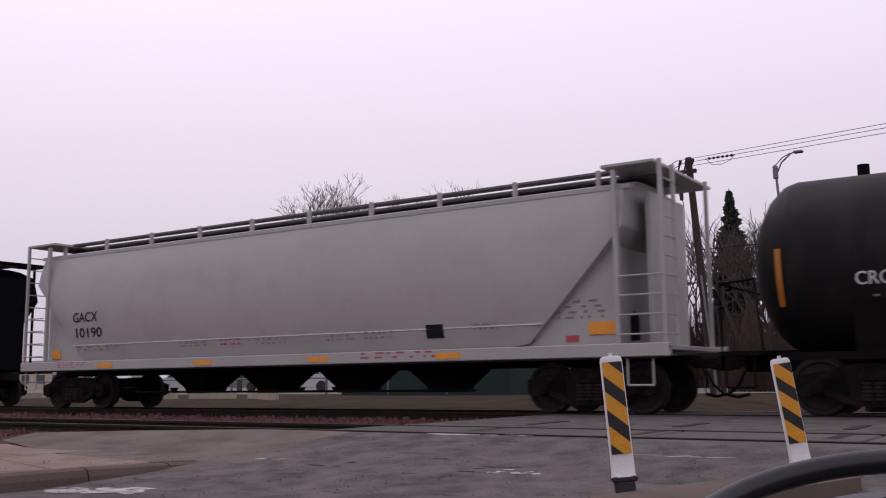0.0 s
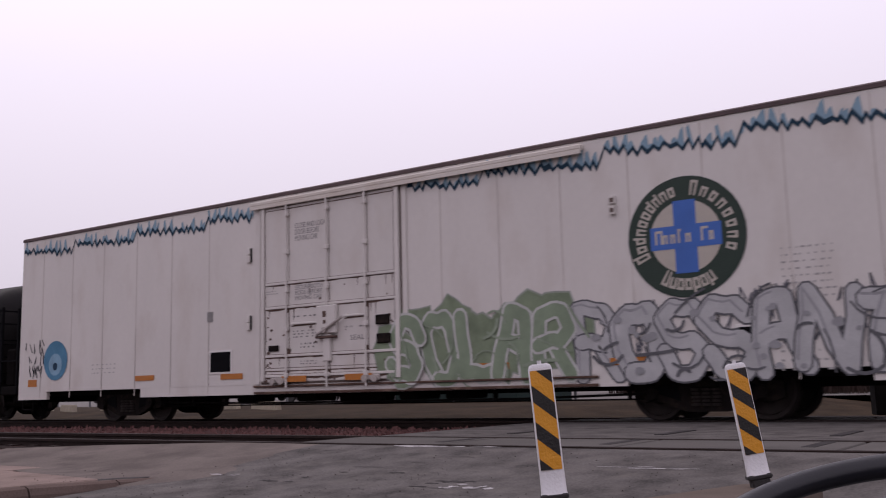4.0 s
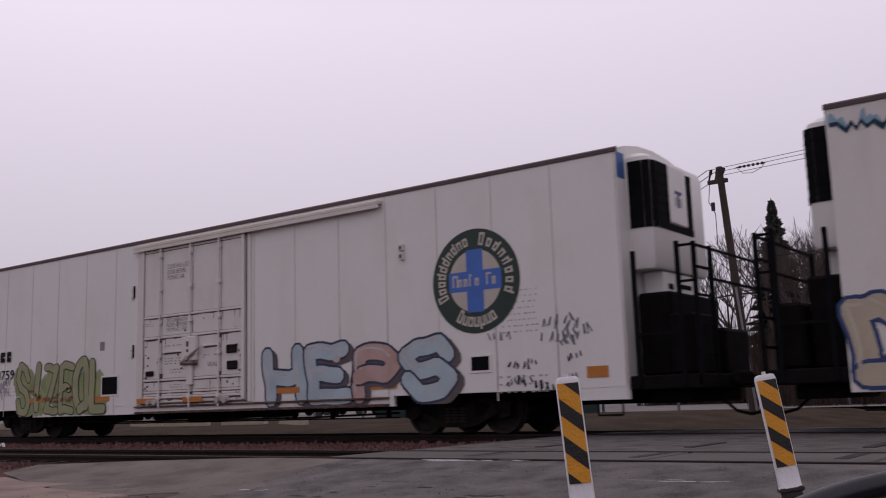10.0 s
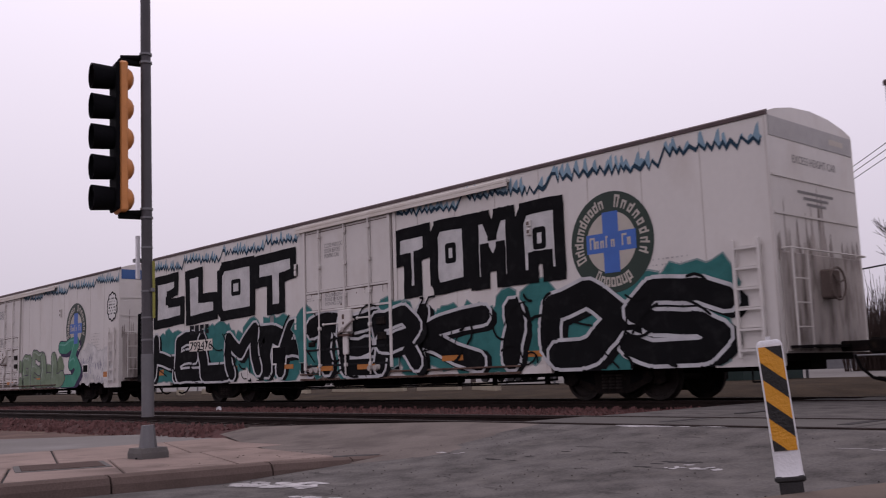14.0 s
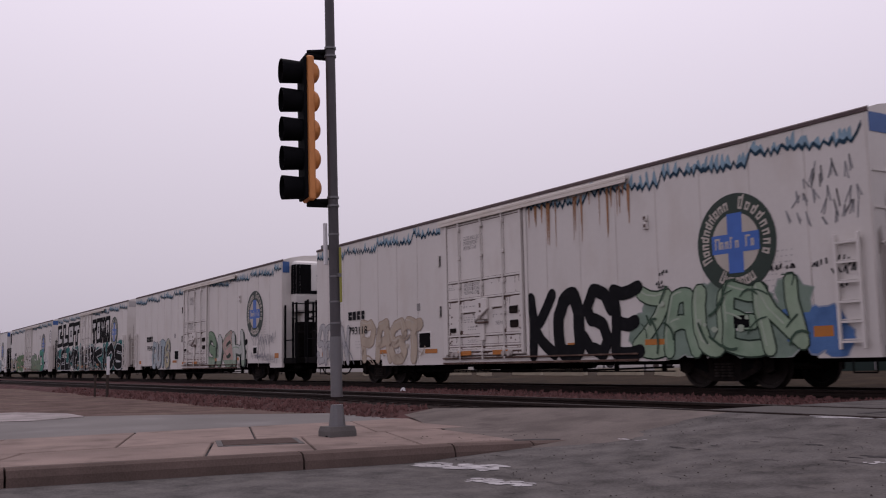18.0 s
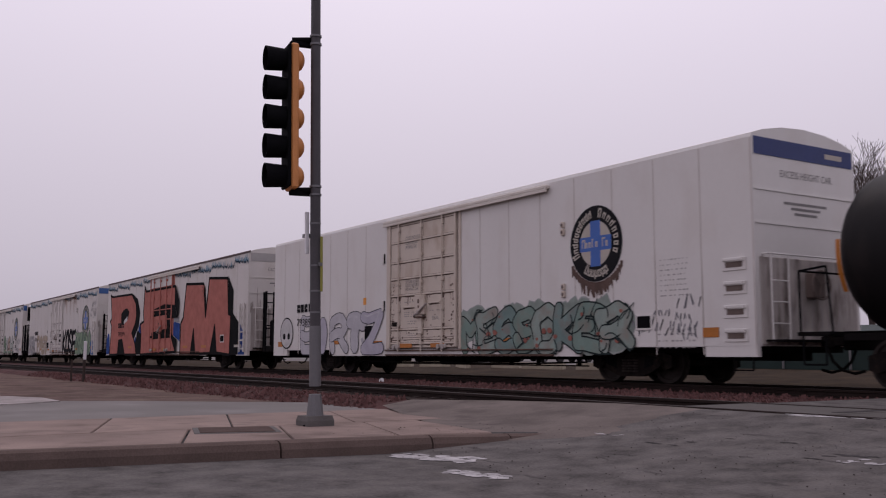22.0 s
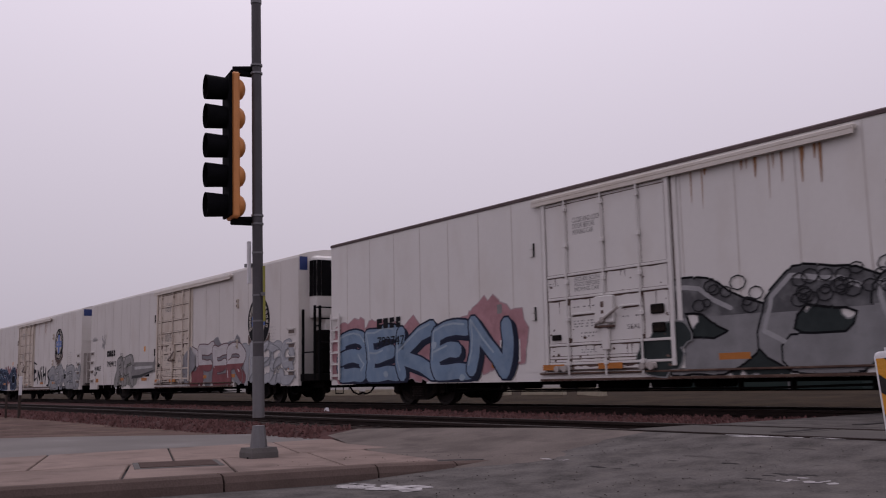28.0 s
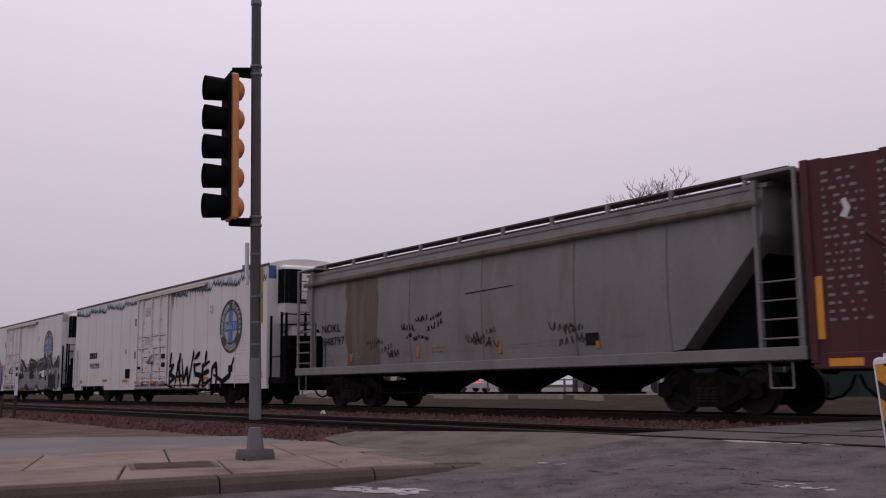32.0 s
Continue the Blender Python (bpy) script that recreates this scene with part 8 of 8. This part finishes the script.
# the lamps face -x of the head
part("housing", Geo().box(-0.06, 0.035, -0.16, 0.16, 2.82, 4.58, 0.02), M["yellow"], head, "ochre housing")
part("door_frame", Geo().box(-0.1, -0.06, -0.17, 0.17, 2.84, 4.56, 0.01), M["black"], head)
for k in range(5):
    z = 4.4 - 0.355 * k
    part("back_dome", Geo().loft([[(0.03 + d, r * math.cos(math.tau * i / 16), z + r * math.sin(math.tau * i / 16)) for i in range(16)] for d, r in ((0, 0.135), (0.035, 0.13), (0.07, 0.105), (0.095, 0.06), (0.103, 0.01))]), M["yellow"], head, "", 50)
    part("lens", Geo().cyl((-0.085, 0, z), (-0.112, 0, z), 0.118, 20), M["dimred"] if k == 0 else M["lens"], head)
    vis = Geo()
    n = 22
    a0, a1 = radians(-88), radians(268)
    outer, inner = [], []
    for i in range(n + 1):
        a = a0 + (a1 - a0) * i / n
        low = 0.97 + 0.03 * (math.sin(a) + 1) / 2
        for rr, lst in ((0.136, outer), (0.129, inner)):
            y, zz = rr * math.cos(a), z + rr * math.sin(a)
            lst.append(((-0.08, y * 0.96, z + (zz - z) * 0.96), (-0.08 - 0.265 * low, y * 1.08, z + (zz - z) * 1.08)))
    o = len(vis.v)
    for i in range(n + 1):
        vis.v += [outer[i][0], outer[i][1], inner[i][1], inner[i][0]]
    for i in range(n):
        a, b = o + 4 * i, o + 4 * (i + 1)
        vis.f += [(a, b, b + 1, a + 1), (a + 1, b + 1, b + 2, a + 2), (a + 2, b + 2, b + 3, a + 3)]
    part("visor", vis, M["black"], head, "black tunnel visor", 40)
part("top_cap", Geo().box(-0.05, 0.26, -0.07, 0.0, 4.57, 4.63, 0.01), M["black"], head)
part("bottom_cap", Geo().box(-0.05, 0.26, -0.07, 0.0, 2.75, 2.81, 0.01), M["black"], head)
sign = thing("pedestrian_signal", "small sign and signal box seen edge-on, strapped to the pole", "sign", (PX, PY, -0.2))
sign.rotation_euler = LEAN.to_euler()
part("plate", Geo().box(-0.075, -0.04, -0.105, -0.06, 2.0, 2.5, 0.005), M["plastic"], sign, "pale sign plate seen edge-on")
part("plate", Geo().box(0.068, 0.078, 0.03, 0.06, 1.55, 2.2, 0.002), M["lime"], sign, "thin yellow-green plate edge")
part("clip", Geo().box(-0.15, -0.05, -0.1, 0.0, 2.2, 2.24), M["galv"], sign)
part("clip", Geo().box(0.03, 0.09, 0.0, 0.05, 1.85, 1.89), M["galv"], sign)

# white marker post beside the near track
post = thing("marker_post", "thin post with a small white plate beside the ballast", "marker", (-33.0, 7.42, -0.35))
part("post", Geo().box(-0.04, 0.04, -0.04, 0.04, 0, 1.2, 0.005), M["wood"], post)
part("plate", Geo().box(0.042, 0.07, -0.05, 0.05, 0.8, 1.4, 0.01), M["plastic"], post)
part("stub", Geo().box(-0.6, -0.54, -0.3, -0.24, 0, 0.8, 0.005), M["wood"], post)
litter = tagged(part("white_litter", Geo().loft([[(-0.16, -0.05, 0), (0.13, -0.1, 0), (0.2, 0.04, 0), (-0.1, 0.1, 0)], [(-0.1, -0.06, 0.14), (0.1, -0.04, 0.2), (0.15, 0.03, 0.17), (-0.06, 0.05, 0.1)]]), M["plastic"]), "crumpled white litter lying on the ballast", "litter")
litter.location, litter.scale = (-24.0, 13.5, -0.15), (0.6, 0.6, 0.6)

# ---- beyond the tracks ----
def tree(name, x, y, h, spread, seed, label, trunk_r=0.22, z0=-0.5, forks=5, wood="bark"):
    rnd = random.Random(seed)
    t = thing(name, label, "tree", (x, y, z0), "bare trees")
    limbs, twigs = Geo(), Geo()
    def grow(p, d, ln, r, depth):
        q = p + d * ln
        (limbs if depth < 2 else twigs).cyl(p, q, max(r, 0.012), 6 if depth < 2 else 3, max(r * 0.66, 0.008), caps=False)
        if depth >= forks:
            return
        for k in range(3 if depth < 5 else 2):
            a = rnd.uniform(0, math.tau) / 3 + math.tau * k / 3 + depth
            dev = rnd.uniform(0.34, 0.7) * spread
            e = (d + Vector((math.cos(a), math.sin(a), rnd.uniform(-0.1, 0.3))) * dev + Vector((0, 0, 0.12))).normalized()
            grow(q - d * ln * rnd.uniform(0, 0.25), e, ln * rnd.uniform(0.62, 0.85), r * 0.62, depth + 1)
    grow(Vector((0, 0, 0)), Vector((rnd.uniform(-0.06, 0.06), 0, 1)).normalized(), h * 0.28, trunk_r * 0.85, 0)
    k = h / max(v[2] for v in twigs.v)
    for g in (limbs, twigs):
        g.v = [(x * k, y * k, z * k) for x, y, z in g.v]
    part("trunk", limbs, M[wood], t)
    part("crown", twigs, M[wood], t, "bare twigs")
    return t


lab = "tall leafless tree with fine grey twigs behind the tracks"
tree("bare_tree", -37.2, 44.3, 13.7, 1.15, 1, lab, 0.3, forks=8)
tree("bare_tree", -34.9, 46.9, 12.0, 0.95, 2, lab, 0.26, forks=8)
tree("bare_tree", -33.7, 52.0, 14.4, 1.0, 3, lab, 0.3, forks=8)
tree("bare_tree", -31.2, 54.4, 13.2, 0.95, 4, lab, 0.26, forks=8)
tree("bare_tree", -29.2, 47.2, 12.6, 0.95, 6, lab, 0.26, forks=8)
tree("bare_tree", -43.5, 42.2, 10.0, 0.8, 5, lab, 0.2)
for k, (x, y, h) in enumerate(((-14.6, 48, 9.5), (-12.2, 50, 10.5), (-10.4, 46, 9.0), (-19.5, 56, 10.0), (-8.0, 50, 10.0), (-5.5, 47, 8.5), (-16.0, 60, 12.0), (-13.5, 52, 10.5), (-11.3, 54, 11.0), (-9.0, 55, 11.5), (-7.0, 53, 10.0), (-12.0, 44, 8.0))):
    tree("bare_tree", x, y, h, 1.0, 20 + k, "thin leafless tree in a thicket beyond the crossing", 0.2, forks=6)
rnd = random.Random(77)
for k in range(9):
    a = -190 - 24 * k + rnd.uniform(-6, 6)
    tree("bare_tree", a, -0.098 * a + rnd.uniform(2, 9), rnd.uniform(8, 11), 0.9, 40 + k, "distant leafless tree far along the line", 0.28, forks=6, wood="far")


def conifer(x, y, h, seed):
    rnd = random.Random(seed)
    t = thing("conifer", "dark green spruce tree rising above the thicket", "tree", (x, y, -0.5))
    part("trunk", Geo().cyl((0, 0, 0), (0, 0, h), 0.2, 8, 0.02), M["bark"], t)
    g = Geo()
    z = h * 0.12
    while z < h - 0.1:
        r = (h - z) * 0.29 + 0.15
        for k in range(17):
            a = rnd.uniform(0, math.tau)
            ln = r * rnd.uniform(0.4, 1.12)
            d = Vector((math.cos(a), math.sin(a), 0))
            tip = Vector((0, 0, z)) + d * ln + Vector((0, 0, -0.22 * ln + rnd.uniform(-0.1, 0.15)))
            side = Vector((-d[1], d[0], 0)) * ln * 0.16
            base = Vector((0, 0, z + 0.08))
            m = base.lerp(tip, 0.6)
            g.add([base, m + side, tip, m - side, m + Vector((0, 0, -0.28))], [(0, 1, 4), (1, 2, 4), (2, 3, 4), (3, 0, 4), (0, 2, 1), (0, 3, 2)])
        z += max(0.14, 0.3 * (1 - z / h) + 0.1)
    part("crown", g, M["needle"], t)
    return t


conifer(-17.3, 57, 12.6, 3)
conifer(-14.8, 60, 9.5, 5)
conifer(-92.7, 37.5, 11.6, 8)
g = Geo()
rnd = random.Random(12)
for k in range(3400):
    x, y = rnd.uniform(-12.5, 3), rnd.uniform(36, 46)
    hgt = rnd.uniform(1.0, 4.6)
    p = Vector((x, y, -0.5))
    q = p + Vector((rnd.uniform(-0.5, 0.5), rnd.uniform(-0.4, 0.4), hgt))
    g.cyl(p, q, 0.02, 3, 0.007, caps=False)
    m = p.lerp(q, rnd.uniform(0.3, 0.6))
    g.cyl(m, m + Vector((rnd.uniform(-0.6, 0.6), rnd.uniform(-0.5, 0.5), rnd.uniform(0.3, 1.0))), 0.012, 3, 0.005, caps=False)
for k in range(1500):
    p = Vector((rnd.uniform(-25, -15.5), rnd.uniform(53, 58), -0.5))
    hgt = rnd.uniform(2.0, 4.2) + 2.6 * rnd.random() ** 2
    q = p + Vector((rnd.uniform(-0.7, 0.7), rnd.uniform(-0.4, 0.4), hgt))
    g.cyl(p, q, 0.03, 3, 0.01, caps=False)
    for _ in range(2):
        m = p.lerp(q, rnd.uniform(0.35, 0.8))
        g.cyl(m, m + Vector((rnd.uniform(-1.0, 1.0), rnd.uniform(-0.6, 0.6), rnd.uniform(0.3, 1.2))), 0.016, 3, 0.006, caps=False)
tagged(part("brush_thicket", g, M["bush"]), "dense brown leafless brush beyond the road", "shrubs", "", "stuff")

# utility pole and cables
UP = Vector((-9.95, 28.3, 0))
up = thing("utility_pole", "leaning wooden utility pole with insulators and guy wires", "pole", (UP.x, UP.y, -0.45))
part("shaft", Geo().cyl((0.4, 0, 0), (-0.12, 0, 7.95), 0.14, 12, 0.1), M["wood"], up)
part("crossarm", Geo().box(-0.5, 0.12, -0.06, 0.06, 7.45, 7.57, 0.01), M["wood"], up)
for x in (-0.46, -0.26, -0.06):
    part("insulator", Geo().cyl((x, 0, 7.57), (x + 0.05, 0, 7.75), 0.03, 8).cyl((x + 0.05, 0, 7.75), (x + 0.09, 0, 7.9), 0.05, 8), M["wire"], up)
part("transformer", Geo().cyl((-0.35, -0.12, 6.6), (-0.35, -0.12, 6.85), 0.06, 10), M["wire"], up)
part("down_lead", Geo().tube([(-0.45, 0, 7.5), (-0.5, -0.05, 6.9), (-0.3, -0.1, 6.5), (-0.3, -0.1, 5.6), (-0.05, -0.1, 5.0)], 0.012, 5), M["wire"], up)
part("guy_guard", Geo().cyl((0.55, -0.3, 0.5), (0.15, -0.12, 4.2), 0.04, 6), M["galv"], up)


def cable(a, b, sag, r=0.02, n=24):
    a, b = Vector(a), Vector(b)
    pts = [a.lerp(b, k / n) - Vector((0, 0, sag * 4 * (k / n) * (1 - k / n))) for k in range(n + 1)]
    return Geo().tube(pts, r, 4)


lines = thing("overhead_cables", "thin dark overhead cables strung between poles", "cable", (0, 0, -0.45))
top = UP + Vector((-0.3, 0, 7.8))
for dz, dx in ((0, 0), (-0.12, 0.25), (0.1, -0.2)):
    part("cable", cable(top + Vector((dx, 0, dz)), (9.5 + dx, 18.2, 6.2 + dz), 0.05, 0.009), M["wire"], lines)
    part("cable", cable(top + Vector((dx, 0, dz)), (-75 + dx, 98.0, 8.3 + dz), 0.9, 0.012), M["wire"], lines)
part("cable", cable((-9.9, 28.3, 5.0), (30, 26, 6.4), 0.3, 0.018), M["wire"], lines)
part("cable", cable((-9.9, 28.3, 4.0), (30, 28, 4.9), 0.3, 0.03), M["wire"], lines)
part("cable", cable((-9.9, 28.3, 4.0), (-80, 60, 4.4), 0.6, 0.03), M["wire"], lines)
for xy in ((9.5, 18.2), (-75, 98), (30, 27), (-80, 60)):
    u2 = thing("utility_pole", "plain wooden utility pole carrying overhead cables", "pole", (*xy, -0.45))
    part("shaft", Geo().cyl((0, 0, 0), (0, 0, 9.2), 0.16, 10, 0.11), M["wood"], u2)
strain = thing("line_insulator", "string of small insulators hanging on the overhead cable", "insulator", (-8.66, 26.88, 7.1))
part("string", Geo().tube([(-0.52, 0.33, 0.03), (0.58, -0.39, -0.13)], 0.012, 5), M["wire"], strain)
for k in range(6):
    t = -0.39 + 0.163 * k
    part("disc", Geo().cyl((t, -t * 0.65, -0.045 - 0.145 * t), (t + 0.04, -(t + 0.04) * 0.65, -0.05 - 0.145 * t), 0.04, 8), M["wire"], strain)
part("jumper", Geo().tube([(-0.5, 0.32, 0.02), (-0.28, 0.18, -0.2), (0.06, -0.03, -0.28), (0.38, -0.25, -0.24), (0.56, -0.37, -0.12)], 0.008, 5), M["wire"], strain)

lamp = thing("street_lamp", "tall galvanised street lamp with a curved arm", "street lamp", (-9.25, 36.9, -0.5))
part("shaft", Geo().cyl((0.25, 0, 0), (-0.3, 0, 9.3), 0.09, 10, 0.045), M["galv"], lamp)
part("arm", Geo().tube([(-0.3, 0, 8.8), (-0.05, 0, 9.35), (0.3, 0, 9.65), (0.5, 0, 9.72)], 0.03, 6).tube([(-0.3, 0, 9.25), (0.0, 0, 9.55), (0.3, 0, 9.68)], 0.02, 6), M["galv"], lamp)
part("lamp_head", Geo().box(0.42, 0.78, -0.11, 0.11, 9.64, 9.74, 0.03), M["galv"], lamp)
part("bracket", Geo().box(-0.38, -0.2, -0.08, 0.08, 8.75, 9.25, 0.02), M["galv"], lamp)

# crossing signal with crossbuck and flashing lamps
xs = thing("crossing_signal", "railway crossing signal, one red lamp lit, black bars on crossbuck", "crossing signal", (-3.75, 20.6, -0.1), rz=25)
part("mast", Geo().cyl((0, 0, 0), (0, 0, 4.9), 0.07, 12), M["under"], xs)
part("cap", Geo().cyl((0, 0, 4.85), (0, 0, 5.1), 0.12, 12), M["under"], xs)
for s in (-1, 1):
    part("crossbuck_blade", Geo().add([(x * math.cos(s * 0.8) - z * math.sin(s * 0.8), -0.09 - 0.02 * s, 4.2 + x * math.sin(s * 0.8) + z * math.cos(s * 0.8)) for x, z in ((-0.6, -0.11), (0.6, -0.11), (0.6, 0.11), (-0.6, 0.11))] + [(x * math.cos(s * 0.8) - z * math.sin(s * 0.8), -0.07 - 0.02 * s, 4.2 + x * math.sin(s * 0.8) + z * math.cos(s * 0.8)) for x, z in ((-0.6, -0.11), (0.6, -0.11), (0.6, 0.11), (-0.6, 0.11))], [(0, 1, 2, 3), (7, 6, 5, 4), (0, 4, 5, 1), (1, 5, 6, 2), (2, 6, 7, 3), (3, 7, 4, 0)]), M["plastic"], xs)
    g = Geo()
    write(g, "RAIL" if s < 0 else "ROAD", -0.5 if s < 0 else 0.12, -0.07, 0, 0.14, 0.42)
    g.v = [(x * math.cos(s * 0.8) - z * math.sin(s * 0.8), -0.094 - 0.02 * s, 4.2 + x * math.sin(s * 0.8) + z * math.cos(s * 0.8)) for x, y, z in g.v]
    part("crossbuck_lettering", g, M["ink"], xs)
part("lamp_arm", Geo().box(-0.55, 0.55, -0.05, 0.02, 2.85, 2.93, 0.01), M["under"], xs)
for s, m in ((-1, "lit"), (1, "lens")):
    part("lamp_hood", Geo().cyl((s * 0.42, 0.05, 2.89), (s * 0.42, -0.12, 2.89), 0.2, 18), M["black"], xs)
    part("red_lamp", Geo().cyl((s * 0.42, -0.12, 2.89), (s * 0.42, -0.135, 2.89), 0.14, 18), M[m], xs)
part("upper_gear", Geo().box(-0.35, 0.12, -0.2, 0.1, 3.25, 3.6, 0.04).cyl((-0.35, -0.1, 3.2), (-0.6, -0.1, 3.0), 0.1, 8), M["under"], xs)
part("relay_box", Geo().box(-0.25, 0.25, -0.2, 0.2, 0.0, 1.6, 0.02), M["under"], xs)
part("white_box", Geo().box(-0.75, -0.3, -0.1, 0.1, 0.7, 1.15, 0.02), M["galv"], xs)

# white fence far behind
fence = thing("picket_fence", "white vinyl fence on top of a dark green wall", "fence", (-9.6, 44.0, -0.5))
part("wall", Geo().box(-1.2, 6.0, 0, 0.2, 0, 3.6), M["teal"], fence)
part("rail", Geo().box(-1.2, 6.0, -0.02, 0.06, 4.45, 4.55), M["vinyl"], fence)
part("rail", Geo().box(-1.2, 6.0, -0.02, 0.06, 3.62, 3.72), M["vinyl"], fence)
pk = Geo().box(0, 0.1, -0.01, 0.05, 3.6, 4.6).mesh("picket", M["vinyl"])
for k in range(36):
    part("picket", pk, None, fence, loc=(-1.2 + 0.2 * k, 0, 0))

# green shed, wheel stops, parked cars, low kerb in the lot
shed = thing("green_shed", "long low dark green shed behind the verge", "shed", (-24.0, 28.2, 0.05))
part("wall", Geo().box(0, 7.4, 0, 4, 0, 1.3, 0.02), M["teal"], shed)
part("roof", Geo().prism_x([(-0.15, 1.28), (2, 1.6), (4.15, 1.28)], -0.15, 7.55), M["teal"], shed)
for x in (2.2, 4.8):
    part("corner_trim", Geo().box(x, x + 0.09, -0.03, 0, 0.1, 1.28), M["galv"], shed)
stop_mesh = Geo().prism_x([(-0.11, -0.1), (-0.08, 0.17), (0.08, 0.17), (0.11, -0.1)], -1.0, 1.0).mesh("wheel_stop", M["wheelstop"])
for k in range(9):
    ob = tagged(new("wheel_stop", stop_mesh), "tan concrete wheel stop lying on the verge", "wheel stop", "wheel stops")
    ob.location, ob.rotation_euler = (-22.7 - 2.65 * k, 22.6 + 0.3 * (k % 2), 0.17), (0, 0, radians((-22, 4, 9, -3)[k % 4]))


def parked_car(x, y, rz, paint, label, lit=False):
    c = thing("parked_car", label, "car", (x, y, 0.1), "parked cars", rz)
    prof = [(-2.2, 0.3), (-2.25, 0.7), (-1.9, 0.88), (-1.1, 0.95), (-0.5, 1.42), (0.9, 1.45), (1.5, 1.0), (2.1, 0.92), (2.25, 0.6), (2.2, 0.3)]
    part("body", Geo().prism_y(prof, -0.85, 0.85), paint, c)
    part("windows", Geo().prism_y([(-0.95, 0.98), (-0.45, 1.38), (0.85, 1.4), (1.3, 1.0)], -0.86, 0.86), M["glass"], c)
    for sx in (-1.4, 1.4):
        for sy in (-0.8, 0.8):
            part("wheel", Geo().cyl((sx, sy - 0.1, 0.32), (sx, sy + 0.1, 0.32), 0.32, 14), M["rubber"], c)
    if lit:
        for sy in (-0.65, 0.65):
            part("tail_lamp", Geo().box(-2.3, -2.2, sy - 0.15, sy + 0.15, 0.68, 0.82), M["lit"], c)
    return c


parked_car(-62, 47, 12, M["carpaint"], "white saloon car parked on the far lot")
parked_car(-52, 44, 95, M["carpaint"], "pale car with red tail lamps on the lot", True)
parked_car(-70, 52, 5, M["tank"], "dark car parked on the far lot")
parked_car(-36, 40, 8, M["carpaint"], "white car parked behind the verge")
parked_car(-44, 46, 4, M["galv"], "grey car parked behind the verge")
low = thing("guard_fence", "low pipe fence along the lot", "fence", (-20, 33.2, 0.08))
part("rail", Geo().tube([(-45, 0, 0.75), (6, 0, 0.75)], 0.035, 5), M["galv"], low)
for k in range(18):
    part("post", Geo().box(-45 + 3 * k, -44.92 + 3 * k, -0.04, 0.04, 0, 0.8), M["galv"], low)
# the last, widest block is added to dim the bright gap below the cars
for k, (x, w, h) in enumerate(((-130, 26, 4.2), (-92, 18, 3.6), (-170, 30, 4.5), (-36, 46, 2.6))):
    b = thing("low_building", "low building mass far across the lot, the widest added as backdrop", "building", (x, 92 + 6 * (k % 3) - 10 * (k == 3), 0.08))
    part("wall", Geo().box(-w / 2, w / 2, 0, 12, 0, h), M["wheelstop"] if k not in (1, 3) else M["galv"], b)
    part("roof", Geo().box(-w / 2 - 0.3, w / 2 + 0.3, -0.3, 12.3, h, h + 0.3), M["grey"], b)
    for j in range(int(w / 4)):
        part("window", Geo().box(-w / 2 + 1 + 4 * j, -w / 2 + 3 + 4 * j, -0.05, 0.02, 1.0, 2.3), M["glass"], b)

# ---- the steering wheel beside the viewer, which rolls along with the car at first ----
cockpit = thing("steering_wheel", "black leather steering wheel rim before a grey dashboard", "steering wheel")
WC = Vector((-0.192, 1.054, 0.454))
axis = Vector((-0.094, -0.286, 0.954)).normalized()
ea = axis.orthogonal().normalized()
eb = axis.cross(ea)
g = Geo()
n, m, RR, rr = 48, 12, 0.187, 0.0145
for i in range(n):
    a = math.tau * i / n
    c = WC + (ea * math.cos(a) + eb * math.sin(a)) * RR
    d = (ea * math.cos(a) + eb * math.sin(a))
    for j in range(m):
        b = math.tau * j / m
        g.v.append(tuple(c + d * math.cos(b) * rr + axis * math.sin(b) * rr))
for i in range(n):
    for j in range(m):
        g.f.append((i * m + j, ((i + 1) % n) * m + j, ((i + 1) % n) * m + (j + 1) % m, i * m + (j + 1) % m))
part("rim", g, M["leather"], cockpit, "", 60)
part("hub", Geo().cyl(WC - axis * 0.03, WC + axis * 0.01, 0.07, 20), M["leather"], cockpit)
for a in (0.3, 2.4, 4.5):
    d = ea * math.cos(a) + eb * math.sin(a)
    part("spoke", Geo().cyl(WC + d * 0.05, WC + d * RR, 0.016, 8), M["leather"], cockpit)
part("column", Geo().cyl(WC - axis * 0.35, WC - axis * 0.02, 0.04, 12).cyl(Vector((-0.15, 1.2, -0.36)), WC - axis * 0.33, 0.03, 10), M["dash"], cockpit)
part("dashboard", Geo().box(-0.42, 0.6, 1.3, 1.65, 0.1, 0.345, 0.05), M["dash"], cockpit)
part("dash_leg", Geo().box(-0.3, 0.4, 1.35, 1.5, -0.36, 0.12, 0.02), M["dash"], cockpit)


def motions():
    v = [12.52, 12.56, 12.60, 12.64, 12.68, 12.73, 12.79, 12.84, 12.87, 12.89, 12.91, 12.92, 12.92, 12.94, 12.97, 12.99, 13.01, 13.01, 13.01, 13.00, 13.04, 13.04, 13.01, 13.00, 13.01, 13.03, 13.02, 12.94, 12.84, 12.80, 12.88, 13.01, 13.15]
    run = [0.0]
    for a, b in zip(v, v[1:]):
        run.append(run[-1] + (a + b) / 2)
    for car, u in CARS:
        walk(car, [(float(t), pose(u - run[t], FACE_Y, 0)) for t in range(33)])
    walk(cockpit, [(t, pose(px, py, -0.02 * max(0.0, 1 - t / 2))) for t, px, py, *_ in PATH if t <= 2.5] + [(32.0, pose(0, 0, 0))])


motions()
